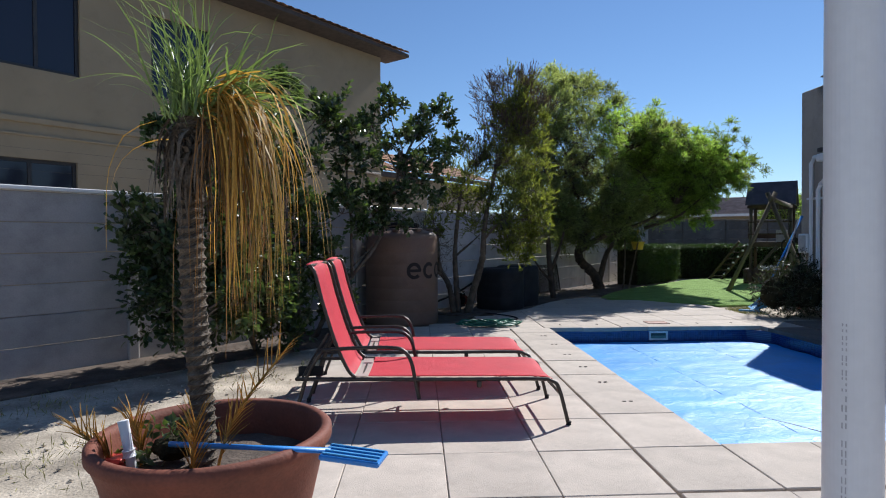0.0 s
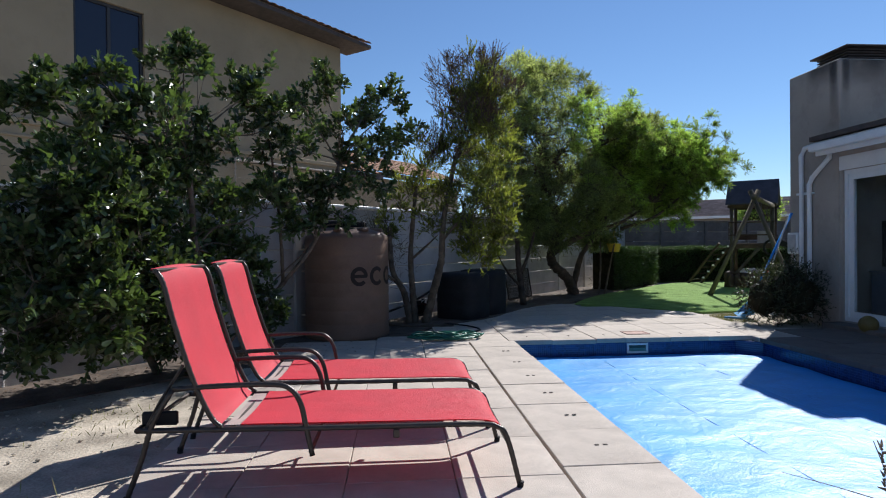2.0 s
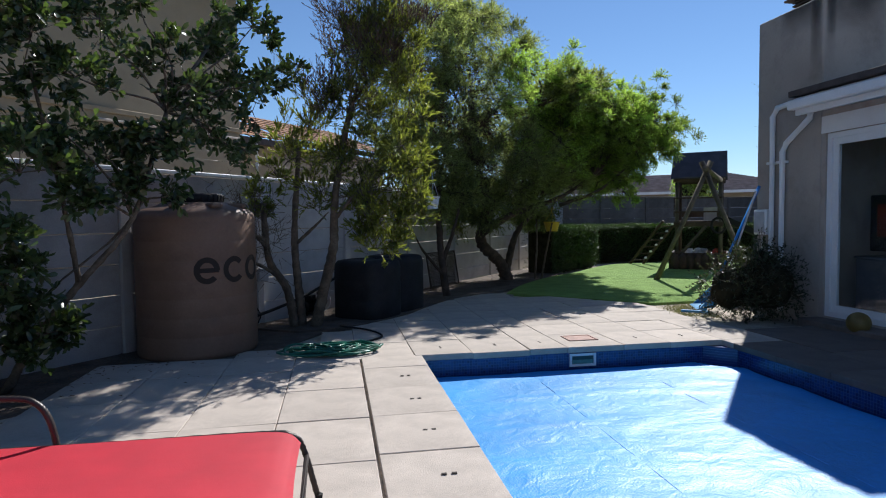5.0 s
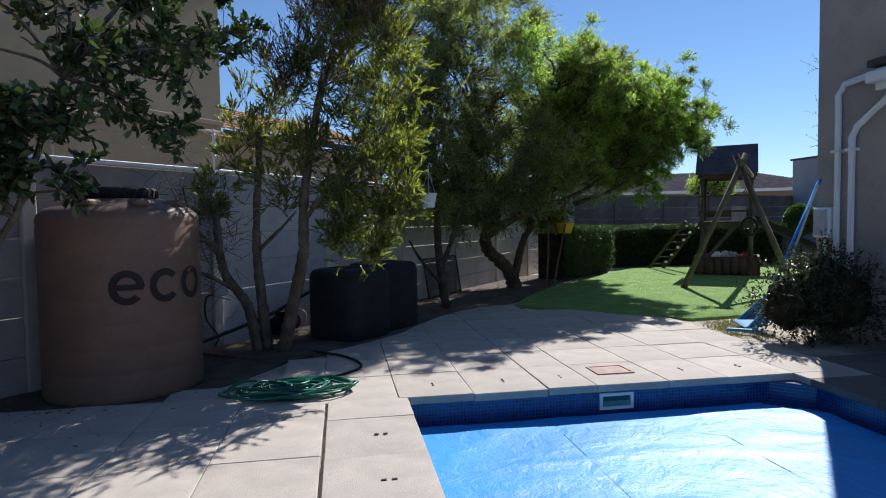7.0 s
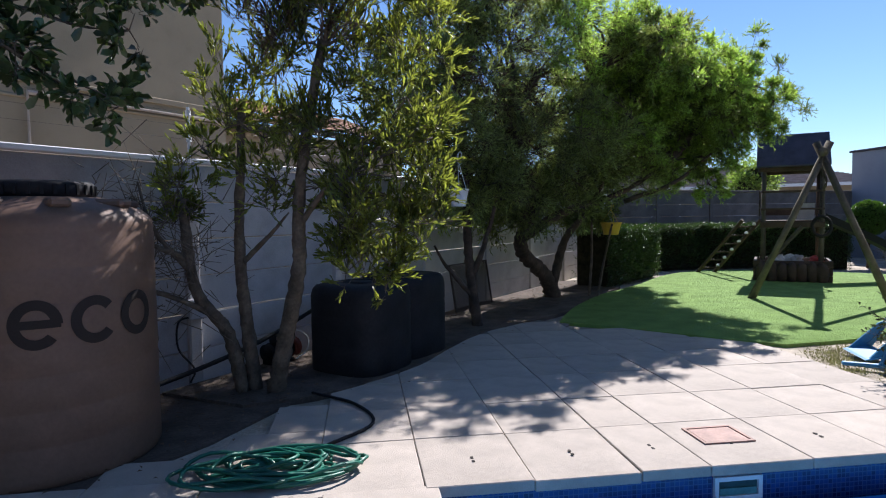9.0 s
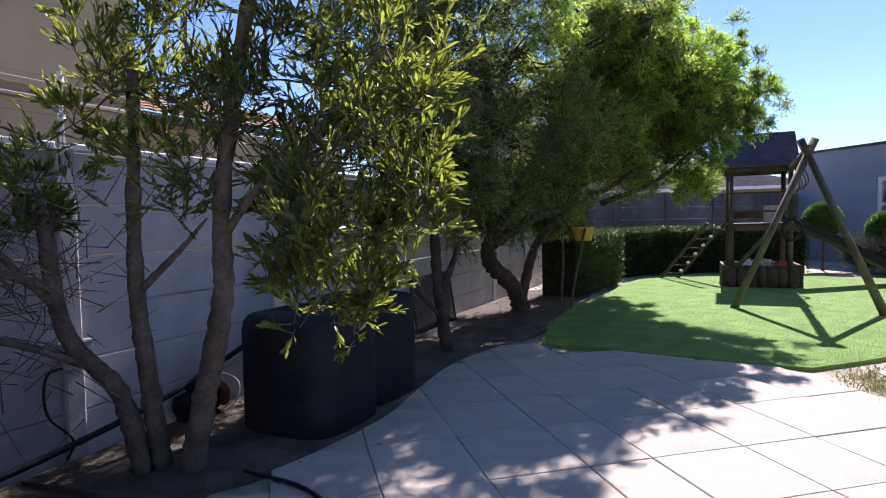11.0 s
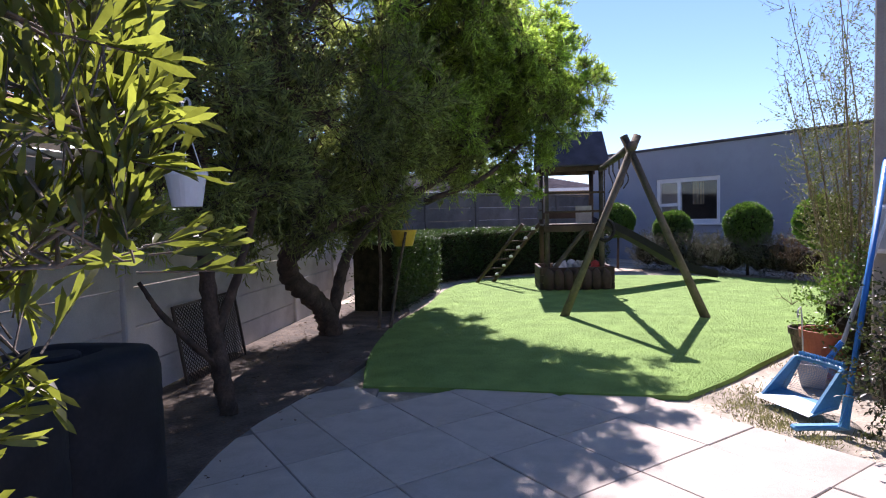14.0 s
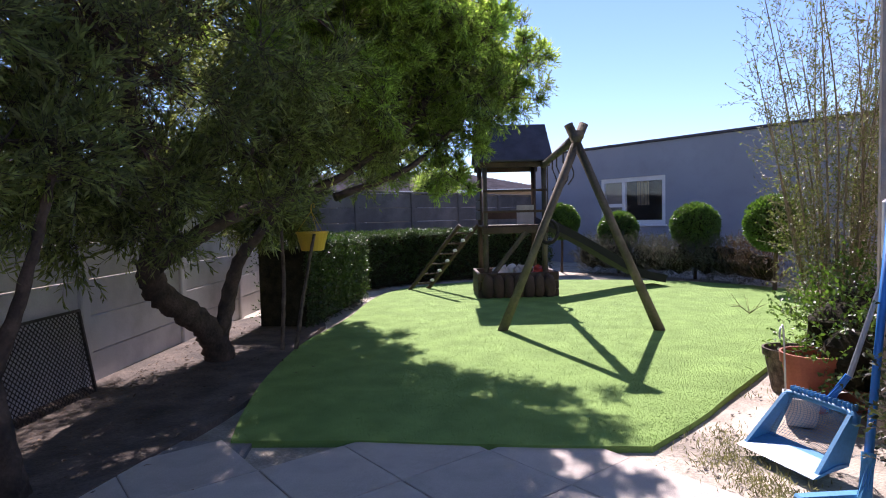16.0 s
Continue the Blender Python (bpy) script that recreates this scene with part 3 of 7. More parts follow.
LAWN = [(3.86, 12.02), (4.42, 11.52), (4.79, 11.13), (5.16, 10.76), (5.53, 10.41), (6.15, 10.47), (6.71, 10.57), (7.86, 10.76), (9.0, 10.98), (9.9, 11.15), (11.4, 11.5), (12.4, 12.0), (12.75, 12.9), (12.7, 14.1),
        (12.2, 15.2), (11.5, 16.1), (10.8, 16.8), (9.92, 17.25), (9.1, 17.4), (8.45, 17.2), (7.8, 16.75), (7.16, 16.1), (6.6, 15.45), (6.0, 14.85), (5.4, 14.3), (4.9, 13.7), (4.4, 13.0), (4.05, 12.4)]
LAWN_S = [(p.x, p.y) for p in catmull([(*p, 0) for p in LAWN[4:]], 4)]
polygon_slab("lawn", LAWN[:4] + LAWN_S, -0.05, 0.012, TURF, "bright green artificial turf with a cut edge", "lawn")
# soil bed under the trees, by the boundary wall
# beyond s=-5 the dark soil is added where only shade falls on sand
BED = [tuple((F0 + D2 * s + N2 * o).to_2d()) for s, o in ((-11.4, 0.0), (7.9, 0.0), (7.9, 1.2), (6.4, 1.25), (4.6, 1.05), (3.2, 0.95), (2.2, 0.72), (0.8, 0.85), (-0.6, 1.15), (-2.2, 1.15), (-4.4, 0.85), (-6.5, 0.75), (-8.5, 0.9), (-11.4, 0.7))]
polygon_slab("planting_bed", BED, -0.06, -0.012, SOIL, "dark bare soil with leaf litter, its near end painting shade on sand", "soil")
NORTH_BED = [tuple((F0 + D2 * s + N2 * o).to_2d()) for s, o in ((-0.2, 0.05), (7.9, 0.05), (7.9, 1.2), (6.4, 1.3), (5.2, 1.42), (4.3, 1.36), (3.6, 1.2), (2.8, 1.06), (2.0, 1.14), (1.4, 1.24), (0.8, 1.2), (0.3, 1.08), (-0.1, 0.8))]
polygon_slab("planting_bed_north", [(p.x, p.y) for p in catmull([(*q, 0) for q in NORTH_BED], 3)], -0.05, 0.010, SOIL, "dark trodden soil under the trees along the wall", "soil")
polygon_slab("concrete_strip", [(2.45, 10.95), (3.05, 10.55), (3.95, 11.94), (3.35, 12.6)], -0.05, -0.004, STRIP, "rough grey concrete strip beside the paving", "concrete")


# pool: shell, mosaic band, water-line cover
def pool():
    x0, y0, x1, y1 = POOL
    p = thing("swimming_pool", "rectangular pool with a dark blue mosaic band", "pool", kind="structure")
    t = 0.12
    for nm, b in (("pool_wall", (x0 - t, y1, -1.3, x1 + t, y1 + t, -0.055)), ("pool_wall", (x0 - t, y0 - t, -1.3, x1 + t, y0, -0.055)), ("pool_wall", (x0 - t, y0, -1.3, x0, y1, -0.055)), ("pool_wall", (x1, y0, -1.3, x1 + t, y1, -0.055))):
        part(nm, box(*b), MOSAIC, p)
    part("pool_floor", box(x0 - t, y0 - t, -1.4, x1 + t, y1 + t, -1.302), POOL_IN, p)
    part("chamfer", bm_prism([(x1 - 0.001, y1 - 0.001), (x1 - 0.22, y1 - 0.001), (x1 - 0.001, y1 - 0.22)], -1.3, -0.056), MOSAIC, p)
    sk = thing("skimmer", "white plastic pool skimmer mouth in the tile band", "skimmer")
    m = bmesh.new()
    frame_bars(m, 3.30, 3.56, -0.185, -0.065, 0.022, y1 - 0.02, y1 + 0.0)
    part("skimmer_frame", m, WHITE, sk)
    # flat dark teal panel painted for the shaded opening
    part("skimmer_mouth", box(3.322, y1 - 0.006, -0.163, 3.538, y1 - 0.001, -0.087), SKIM_DARK, sk)
    part("skimmer_flap", box(3.33, y1 - 0.016, -0.16, 3.53, y1 - 0.009, -0.125), SKIM_FLAP, sk)


def bm_prism(pts, z0, z1):
    bm = bmesh.new()
    b = [bm.verts.new((x, y, z0)) for x, y in pts]
    t = [bm.verts.new((x, y, z1)) for x, y in pts]
    n = len(pts)
    bm.faces.new(b[::-1])
    bm.faces.new(t)
    for i in range(n):
        bm.faces.new((b[i], b[(i + 1) % n], t[(i + 1) % n], t[i]))
    return bm


pool()


def pool_cover():
    """Floating sheet with low ripples and a turned-up rim."""
    x0, y0, x1, y1 = POOL[0] + 0.06, POOL[1] + 0.05, POOL[2] - 0.04, POOL[3] - 0.06
    nx, ny = 90, 130
    bm = bmesh.new()
    g = []
    for i in range(nx):
        row = []
        for j in range(ny):
            x, y = x0 + (x1 - x0) * i / (nx - 1), y0 + (y1 - y0) * j / (ny - 1)
            z = 0.006 * noise.noise((x * 1.3, y * 2.6, 3)) + 0.003 * noise.noise((x * 4, y * 5, 9))
            ridge = abs(noise.noise((x * 0.9 + 5, y * 1.5, 1)))
            z += 0.006 * max(0, 0.12 - ridge) / 0.12
            seam = min(abs(x - (x0 + 0.95)), abs(x - (x0 + 1.95)))
            z -= 0.0015 * max(0, 1 - seam / 0.03)
            row.append(bm.verts.new((x, y, -0.205 + z)))
        g.append(row)
    for i in range(nx - 1):
        for j in range(ny - 1):
            if (i / (nx - 1)) * (x1 - x0) + (j / (ny - 1)) * (y1 - y0) > (x1 - x0) + (y1 - y0) - 0.34:
                continue
            bm.faces.new((g[i][j], g[i + 1][j], g[i + 1][j + 1], g[i][j + 1]))
    c = thing("pool_cover", "bright blue bubble solar cover floating on the pool", "pool cover")
    part("sheet", bm, COVER, c, smooth=True)
    for sx in (x0 + 0.95, x0 + 1.95):
        part("seam", tube([(sx, y0 + 0.02 + k * 0.3, -0.2055 + 0.006 * noise.noise((sx * 1.3, (y0 + 0.02 + k * 0.3) * 2.6, 3))) for k in range(15)], 0.002, sides=5), COVER, c, "welded seam of the cover")


pool_cover()
WATER = bpy.data.materials.new("pool_water")
WATER.use_nodes = True
_b = WATER.node_tree.nodes["Principled BSDF"]
_b.inputs["Base Color"].default_value, _b.inputs["Roughness"].default_value = (0.01, 0.10, 0.30, 1), 0.05
solid("water", box(POOL[0] + 0.001, POOL[1] + 0.001, -0.28, POOL[2] - 0.001, POOL[3] - 0.001, -0.232), WATER, "blue pool water under the cover", "water", "structure")


# boundary wall of precast panels between posts
def precast_wall(name, origin, u, bays, bay, height, rows, material, label, start=0.0, first_post=True):
    m = wall_frame(origin, u)
    w = tagged(new(name), label, "wall", "", "structure")
    w.matrix_basis = m
    ph = height / rows
    panel = mesh_of("panel", box(0.0, 0.02, 0.004, bay - 0.11, 0.07, ph - 0.004, 0.006), material)
    post = mesh_of("post", box(-0.055, -0.012, 0, 0.055, 0.1, height + 0.03, 0.01), material)
    cap = mesh_of("cap", box(-0.01, -0.015, 0, bay - 0.10, 0.105, 0.04, 0.006), WHITE if material is not BACKWALL else material)
    rng = random.Random(4)
    for k in range(bays + 1):
        if k or first_post:
            ob = new("post", post)
            ob.parent, ob.location = w, (start + k * bay, 0, -0.05)
        if k == bays:
            break
        for r in range(rows):
            ob = new("panel", panel)
            ob.parent, ob.location = w, (start + k * bay + 0.055, rng.uniform(-0.004, 0.004), r * ph - 0.04)
        ob = new("cap", cap)
        ob.parent, ob.location = w, (start + k * bay + 0.055, 0, height - 0.035)
    return w


precast_wall("wall_west", tuple(F0 + D2 * (0.13 - 1.645 * 7)), D2, 7, 1.645, 1.73, 6, FENCE, "pale grey precast concrete boundary wall with white capping")
precast_wall("wall_west_painted", tuple(F0 + D2 * 0.13), D2, 7, 1.645, 1.73, 6, FENCE_PALE, "white painted precast concrete boundary wall behind the trees", first_post=False)
precast_wall("wall_north", (7.3, 18.95), Vector((8.0, 1.4, 0)), 5, 1.63, 1.84, 6, BACKWALL, "precast concrete wall behind the hedge, shade put into its dark colour")


# neighbour's two-storey house
def neighbour():
    corner = Vector((-0.95, 17.15, 0))
    L = 13.0
    m = wall_frame(tuple(corner - D2 * L), D2)
    h = thing("neighbour_house", "two-storey tan plastered house with dark framed windows", "house", m=m)

    def s_at(x, y):
        return (Vector((x, y, 0)) - (corner - D2 * L)).dot(D2)
    wins = [(s_at(-6.9, 9.95) - 0.6, s_at(-5.99, 11.05), 4.18, 5.75), (s_at(-5.17, 12.05), s_at(-4.36, 13.03), 4.1, 5.72), (s_at(-7.4, 9.3), s_at(-6.04, 11.0), 2.1, 2.64), (s_at(-3.1, 14.55), s_at(-1.75, 16.2), 2.3, 3.2)]
    part("wall", add_wall(bmesh.new(), L, 0, 6.45, 0.25, wins[:3]), PLASTER_TAN, h)
    part("wall", box(L - 0.25, 0.25, 0, L, 9, 6.45), PLASTER_TAN, h)
    part("wall", box(0, 9, 0, L, 9.2, 6.45), PLASTER_TAN, h)
    part("ledge", box(0, -0.05, 3.24, L + 0.03, -0.002, 3.34, 0.01), PLASTER_TAN, h)
    part("ledge", box(0, -0.03, 3.02, L + 0.02, -0.002, 3.06, 0.008), PLASTER_TAN, h)
    for i, (a, b, c, d) in enumerate(wins[:3]):
        w = part("window", frame_bars(bmesh.new(), a, b, c, d, 0.06, 0.06, 0.14), FRAME_DARK, h, "dark framed window with tinted glass")
        part("pane", box(a + 0.06, 0.09, c + 0.06, b - 0.06, 0.1, d - 0.06), GLASS_DARK, w)
        n = 1 if b - a < 1.3 else 2
        for k in range(1, n + 1):
            x = a + (b - a) * k / (n + 1)
            part("mullion", box(x - 0.03, 0.065, c + 0.06, x + 0.03, 0.088, d - 0.06), FRAME_DARK, w)
    # pale pipe framing on the ground-floor wall
    part("pipe", tube([(s_at(-3.1, 14.55), -0.06, 2.0), (s_at(-3.1, 14.55), -0.06, 3.1), (L - 0.1, -0.06, 3.1)], 0.035, sides=8), PLASTER_BEIGE, h, "pale painted pipe along the wall")
    # tiled roof: rows of barrel tiles along the eave, plain dark soffit below
    part("eave", box(-0.4, -0.62, 6.46, L + 0.55, 0.3, 6.56, 0.01), ROOF_DARK, h)
    bm = bmesh.new()
    slope, rows, cols = 0.42, 16, 58
    for r in range(rows):
        y0 = -0.66 + r * 0.34
        for c in range(cols):
            x = -0.4 + c * 0.24
            if x > L + 0.45 - max(0, y0) * 0.9:
                continue
            pts = [(x + 0.12 * (1 - math.cos(a)), 0.045 * math.sin(a)) for a in np.linspace(0, math.pi, 5)]
            a = [bm.verts.new((px, y0, 6.585 + (y0 + 0.66) * slope + pz)) for px, pz in pts]
            b = [bm.verts.new((px, y0 + 0.36, 6.57 + (y0 + 1.02) * slope + pz)) for px, pz in pts]
            for k in range(4):
                bm.faces.new((a[k], a[k + 1], b[k + 1], b[k]))
    for k in range(1):
        add_box(bm, -0.4, -0.6, 6.54, L + 0.4, 0.3, 6.575)
    part("roof", bm, ROOF_TILE, h, "clay barrel-tile roof")


neighbour()


def tiled_wing():
    """Lower wing beyond the house: wall and two tiled roof slopes that meet in a valley."""
    m = wall_frame((-0.9, 17.6), D2)
    h = thing("low_tiled_house", "single-storey tan house with orange clay tile roof", "house", m=m)
    part("wall", box(0.2, 0.6, 0, 6.5, 6, 3.25), PLASTER_TAN, h)
    for (xa, xb, base_z, y0, tilt) in ((0.0, 1.75, 3.28, 0.1, 0.0), (1.75, 6.8, 3.42, 0.35, 0.0)):
        bm = bmesh.new()
        for r in range(8):
            yy = y0 + r * 0.34
            for c in range(int((xb - xa) / 0.24)):
                x = xa + c * 0.24
                pts = [(x + 0.12 * (1 - math.cos(a)), 0.045 * math.sin(a)) for a in np.linspace(0, math.pi, 5)]
                a = [bm.verts.new((px, yy, base_z + r * 0.125 + pz)) for px, pz in pts]
                b = [bm.verts.new((px, yy + 0.36, base_z + (r + 1) * 0.125 - 0.015 + pz)) for px, pz in pts]
                for k in range(4):
                    bm.faces.new((a[k], a[k + 1], b[k + 1], b[k]))
        part("roof", bm, ROOF_TILE, h, "orange-brown clay tiles")
        part("fascia", box(xa, y0 + 0.02, base_z - 0.16, xb, y0 + 0.06, base_z - 0.01), ROOF_DARK, h)
        part("soffit", box(xa, y0 + 0.06, base_z - 0.1, xb, 0.6, base_z - 0.06), ROOF_DARK, h)


tiled_wing()


# main house on the pool's other side
def main_house():
    HM = Matrix.Translation((0.045, 0.101, 0)) @ Matrix.Diagonal((0.948, 0.948, 0.965, 1))
    h = thing("house", "beige plastered house with flat parapet and sliding doors", "house", m=HM)
    # tall parapet block
    part("parapet_block", box(6.85, 9.06, -0.05, 13.0, 10.14, 3.77, 0.015), PLASTER_BEIGE, h)
    m = wall_frame((6.85, 9.055), (0, -1))
    dz0, dz1 = 0.08, 2.18
    part("wall", add_wall(bmesh.new(), 14.0, -0.05, 2.45, 0.22, [(0.06, 3.6, dz0, dz1)]), PLASTER_BEIGE, h).matrix_basis = m
    part("wall", box(7.07, -5.0, -0.05, 12, -4.8, 2.45), PLASTER_BEIGE, h)
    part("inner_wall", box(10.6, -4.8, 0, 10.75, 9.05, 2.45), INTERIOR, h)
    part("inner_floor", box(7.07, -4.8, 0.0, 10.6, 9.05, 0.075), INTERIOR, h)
    part("fascia", box(6.46, -5.2, 2.38, 6.5, 9.03, 2.58, 0.004), WHITE, h, "white painted fascia")
    part("soffit", box(6.5, -5.2, 2.455, 12.0, 9.05, 2.5), WHITE, h)
    part("gutter", box(6.36, -5.2, 2.44, 6.455, 9.05, 2.545, 0.012), WHITE, h, "white box gutter")
    part("roof", box(6.38, -5.2, 2.585, 12.0, 9.05, 2.65, 0.005), ROOF_DARK, h, "dark low roof edge")
    part("lintel_band", box(6.835, 5.3, 2.185, 6.85, 9.05, 2.378), WHITE, h)
    # chimney cowl on top
    c = part("chimney_cowl", box(7.14, 9.25, 3.77, 7.86, 9.85, 3.82), ROOF_DARK, h, "low dark metal chimney cowl with louvres")
    for k in range(4):
        part("louvre", box(7.12, 9.23, 3.83 + k * 0.04, 7.88, 9.87, 3.85 + k * 0.04, 0.004), ROOF_DARK, c)
    bm = bmesh.new()
    add_box(bm, 7.05, 9.16, 3.985, 7.95, 9.94, 4.01, 0.006)
    add_box(bm, 7.25, 9.35, 3.82, 7.75, 9.75, 3.986)
    part("cowl_lid", bm, ROOF_DARK, c)
    # soot run down from the cowl
    for a, b, top, depth in (((6.846, 9.08), (6.846, 9.26), 3.755, 0.95), ((6.845, 9.062), (6.845, 9.75), 3.755, 0.32), ((6.87, 9.056), (7.7, 9.056), 3.755, 0.42), ((6.88, 9.0555), (7.02, 9.0555), 3.755, 0.8)):
        bm = bmesh.new()
        uv = bm.loops.layers.uv.new("cover")
        f = bm.faces.new([bm.verts.new(q) for q in ((*a, top - depth), (*b, top - depth), (*b, top), (*a, top))])
        for lp, c in zip(f.loops, ((0, 0), (1, 0), (1, 1), (0, 1))):
            lp[uv].uv = c
        part("soot_stain", bm, SOOT, h, "black soot run below the cowl")
    # rain pipes on the block
    part("downpipe", tube([(6.80, 9.0, 2.66), (6.80, 9.2, 2.64), (6.80, 9.72, 2.60), (6.80, 9.8, 2.5), (6.80, 9.8, 0.05)], 0.036, sides=10), WHITE, h, "white downpipe")
    part("downpipe", tube([(6.70, 9.06, 2.46), (6.74, 9.12, 2.38), (6.80, 9.56, 2.14), (6.80, 9.62, 2.04), (6.80, 9.62, 0.05)], 0.036, sides=10), WHITE, h, "white downpipe")
    for z in (0.6, 1.9):
        part("pipe_bracket", box(6.755, 9.57, z, 6.85, 9.67, z + 0.03), WHITE, h)
        part("pipe_bracket", box(6.755, 9.75, z, 6.85, 9.85, z + 0.03), WHITE, h)
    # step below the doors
    part("door_step", box(6.55, 5.3, -0.05, 6.85, 9.05, 0.06, 0.01), PATIO_SHADED, h)
    # sliding doors
    d = thing("door_1", "white framed glass sliding doors, closed", "door", m=HM @ m, kind="structure")
    part("door_frame", frame_bars(bmesh.new(), 0.062, 3.598, dz0, dz1 - 0.002, 0.06, 0.02, 0.16), WHITE, d)
    for k in range(4):
        a = 0.125 + k * 0.853
        leaf = part("door_leaf", frame_bars(bmesh.new(), a, a + 0.865, dz0 + 0.06, dz1 - 0.062, 0.075, 0.04 + 0.045 * (k % 2), 0.08 + 0.045 * (k % 2)), WHITE, d)
        g = part("pane", box(a + 0.075, 0.058 + 0.045 * (k % 2), dz0 + 0.135, a + 0.79, 0.064 + 0.045 * (k % 2), dz1 - 0.137), GLASS, leaf)
        g.visible_shadow = False
        if k == 1:
            part("handle", box(a + 0.02, 0.055, 1.0, a + 0.05, 0.083, 1.18, 0.008), WHITE, leaf)
    tv = thing("television", "flat black television behind the glass doors", "television", m=HM)
    part("screen_body", box(7.19, 7.75, 0.84, 7.24, 8.72, 1.46, 0.008), BLACK_SCREEN, tv)
    part("screen", box(7.182, 7.82, 1.0, 7.188, 8.62, 1.36), RED_SCREEN, tv, "dark red patch on the screen")
    part("stand", box(7.17, 8.0, 0.78, 7.37, 8.5, 0.838, 0.01), BLACK_SCREEN, tv)
    cab = thing("low_cabinet", "dark low cabinet under the television", "cabinet", m=HM)
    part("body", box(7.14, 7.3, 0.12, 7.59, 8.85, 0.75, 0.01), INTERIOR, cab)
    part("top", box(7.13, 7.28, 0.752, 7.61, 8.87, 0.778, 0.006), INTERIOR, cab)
    part("plinth", box(7.17, 7.33, 0.078, 7.57, 8.82, 0.118), BLACK_SCREEN, cab)
    # electric meter box
    mb = thing("meter_box", "white plastic box on the house wall", "meter box", m=HM)
    part("box_body", box(6.77, 9.86, 1.0, 6.848, 10.1, 1.33, 0.015), WHITE, mb)
    part("box_door", box(6.757, 9.885, 1.03, 6.769, 10.075, 1.30, 0.005), CURTAIN, mb)
    part("cable_pipe", tube([(6.82, 9.98, 1.0), (6.82, 9.98, 0.02)], 0.014, sides=8), WHITE, mb)


main_house()


def grey_house():
    m = wall_frame((15.3, 20.36), (0, -1))
    h = thing("grey_house", "long grey plastered house with a flat roof edge", "house")
    wz = [(2.36, 4.16, 0.98, 2.12)]
    part("wall", add_wall(bmesh.new(), 22.0, -0.05, 2.9, 0.25, wz), PLASTER_GREY, h).matrix_basis = m
    part("wall", box(15.55, 20.11, -0.05, 24, 20.36, 2.9), PLASTER_GREY, h)
    part("roof", box(15.25, -1.7, 2.902, 24, 20.42, 2.96, 0.01), ROOF_SHEET, h)
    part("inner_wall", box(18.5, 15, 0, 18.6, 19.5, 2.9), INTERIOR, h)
    window("window_1", m, 2.36, 4.16, 0.98, 2.12, WHITE, GLASS, bars=(3.02,), w=0.10, label="white framed casement window in the grey wall", cross=((2.46, 3.0, 1.45),))
    cu = thing("curtain", "short tan curtain hanging inside the window", "curtain")
    bm = bmesh.new()
    for i in range(14):
        x = 16.9 + i * 0.022
        add_box(bm, 15.72 + 0.03 * math.sin(i * 1.7), x, 1.45, 15.74 + 0.03 * math.sin(i * 1.7), x + 0.022, 2.2)
    part("cloth", bm, TAN_CLOTH, cu)
    part("curtain_rod", tube([(15.73, 16.1, 2.21), (15.73, 18.1, 2.21)], 0.012), WHITE, cu)
    part("garden_wall", box(15.3, 20.42, -0.05, 15.55, 26, 1.8), PLASTER_GREY, h, "lower grey wall behind the house")


grey_house()


def far_house():
    m = pose(17.5, 33, 0, 0, 0, -34)
    h = thing("far_house", "distant house with a pale faded tile hip roof", "house", m=m)
    part("wall", box(-8, 0, 0, 8, 8, 2.6), PLASTER_TAN, h)
    bm = bmesh.new()
    v = [bm.verts.new(p) for p in ((-8.6, -0.6, 2.55), (8.6, -0.6, 2.55), (8.6, 8.6, 2.55), (-8.6, 8.6, 2.55), (-4.5, 4, 3.75), (4.5, 4, 3.75))]
    for f in ((0, 1, 5, 4), (1, 2, 5), (2, 3, 4, 5), (3, 0, 4), (3, 2, 1, 0)):
        bm.faces.new([v[i] for i in f])
    for k in range(24):
        t = k / 24
        y, z = -0.6 + 4.6 * t, 2.56 + 1.2 * t
        part("tile_course", box(-8.6 + 4.1 * t, y, z, 8.6 - 4.1 * t, y + 0.2, z + 0.035), ROOF_PALE, h)
    part("roof", bm, ROOF_PALE, h)
    part("fascia", box(-8.6, -0.66, 2.42, 8.6, -0.61, 2.56), WHITE, h)
    for x in (-5, -1.5, 2, 5):
        w = part("window", frame_bars(bmesh.new(), x, x + 1.4, 1.0, 2.1, 0.07, -0.06, -0.003), WHITE, h)
        part("pane", box(x + 0.07, -0.04, 1.07, x + 1.33, -0.03, 2.03), GLASS_DARK, w)


far_house()


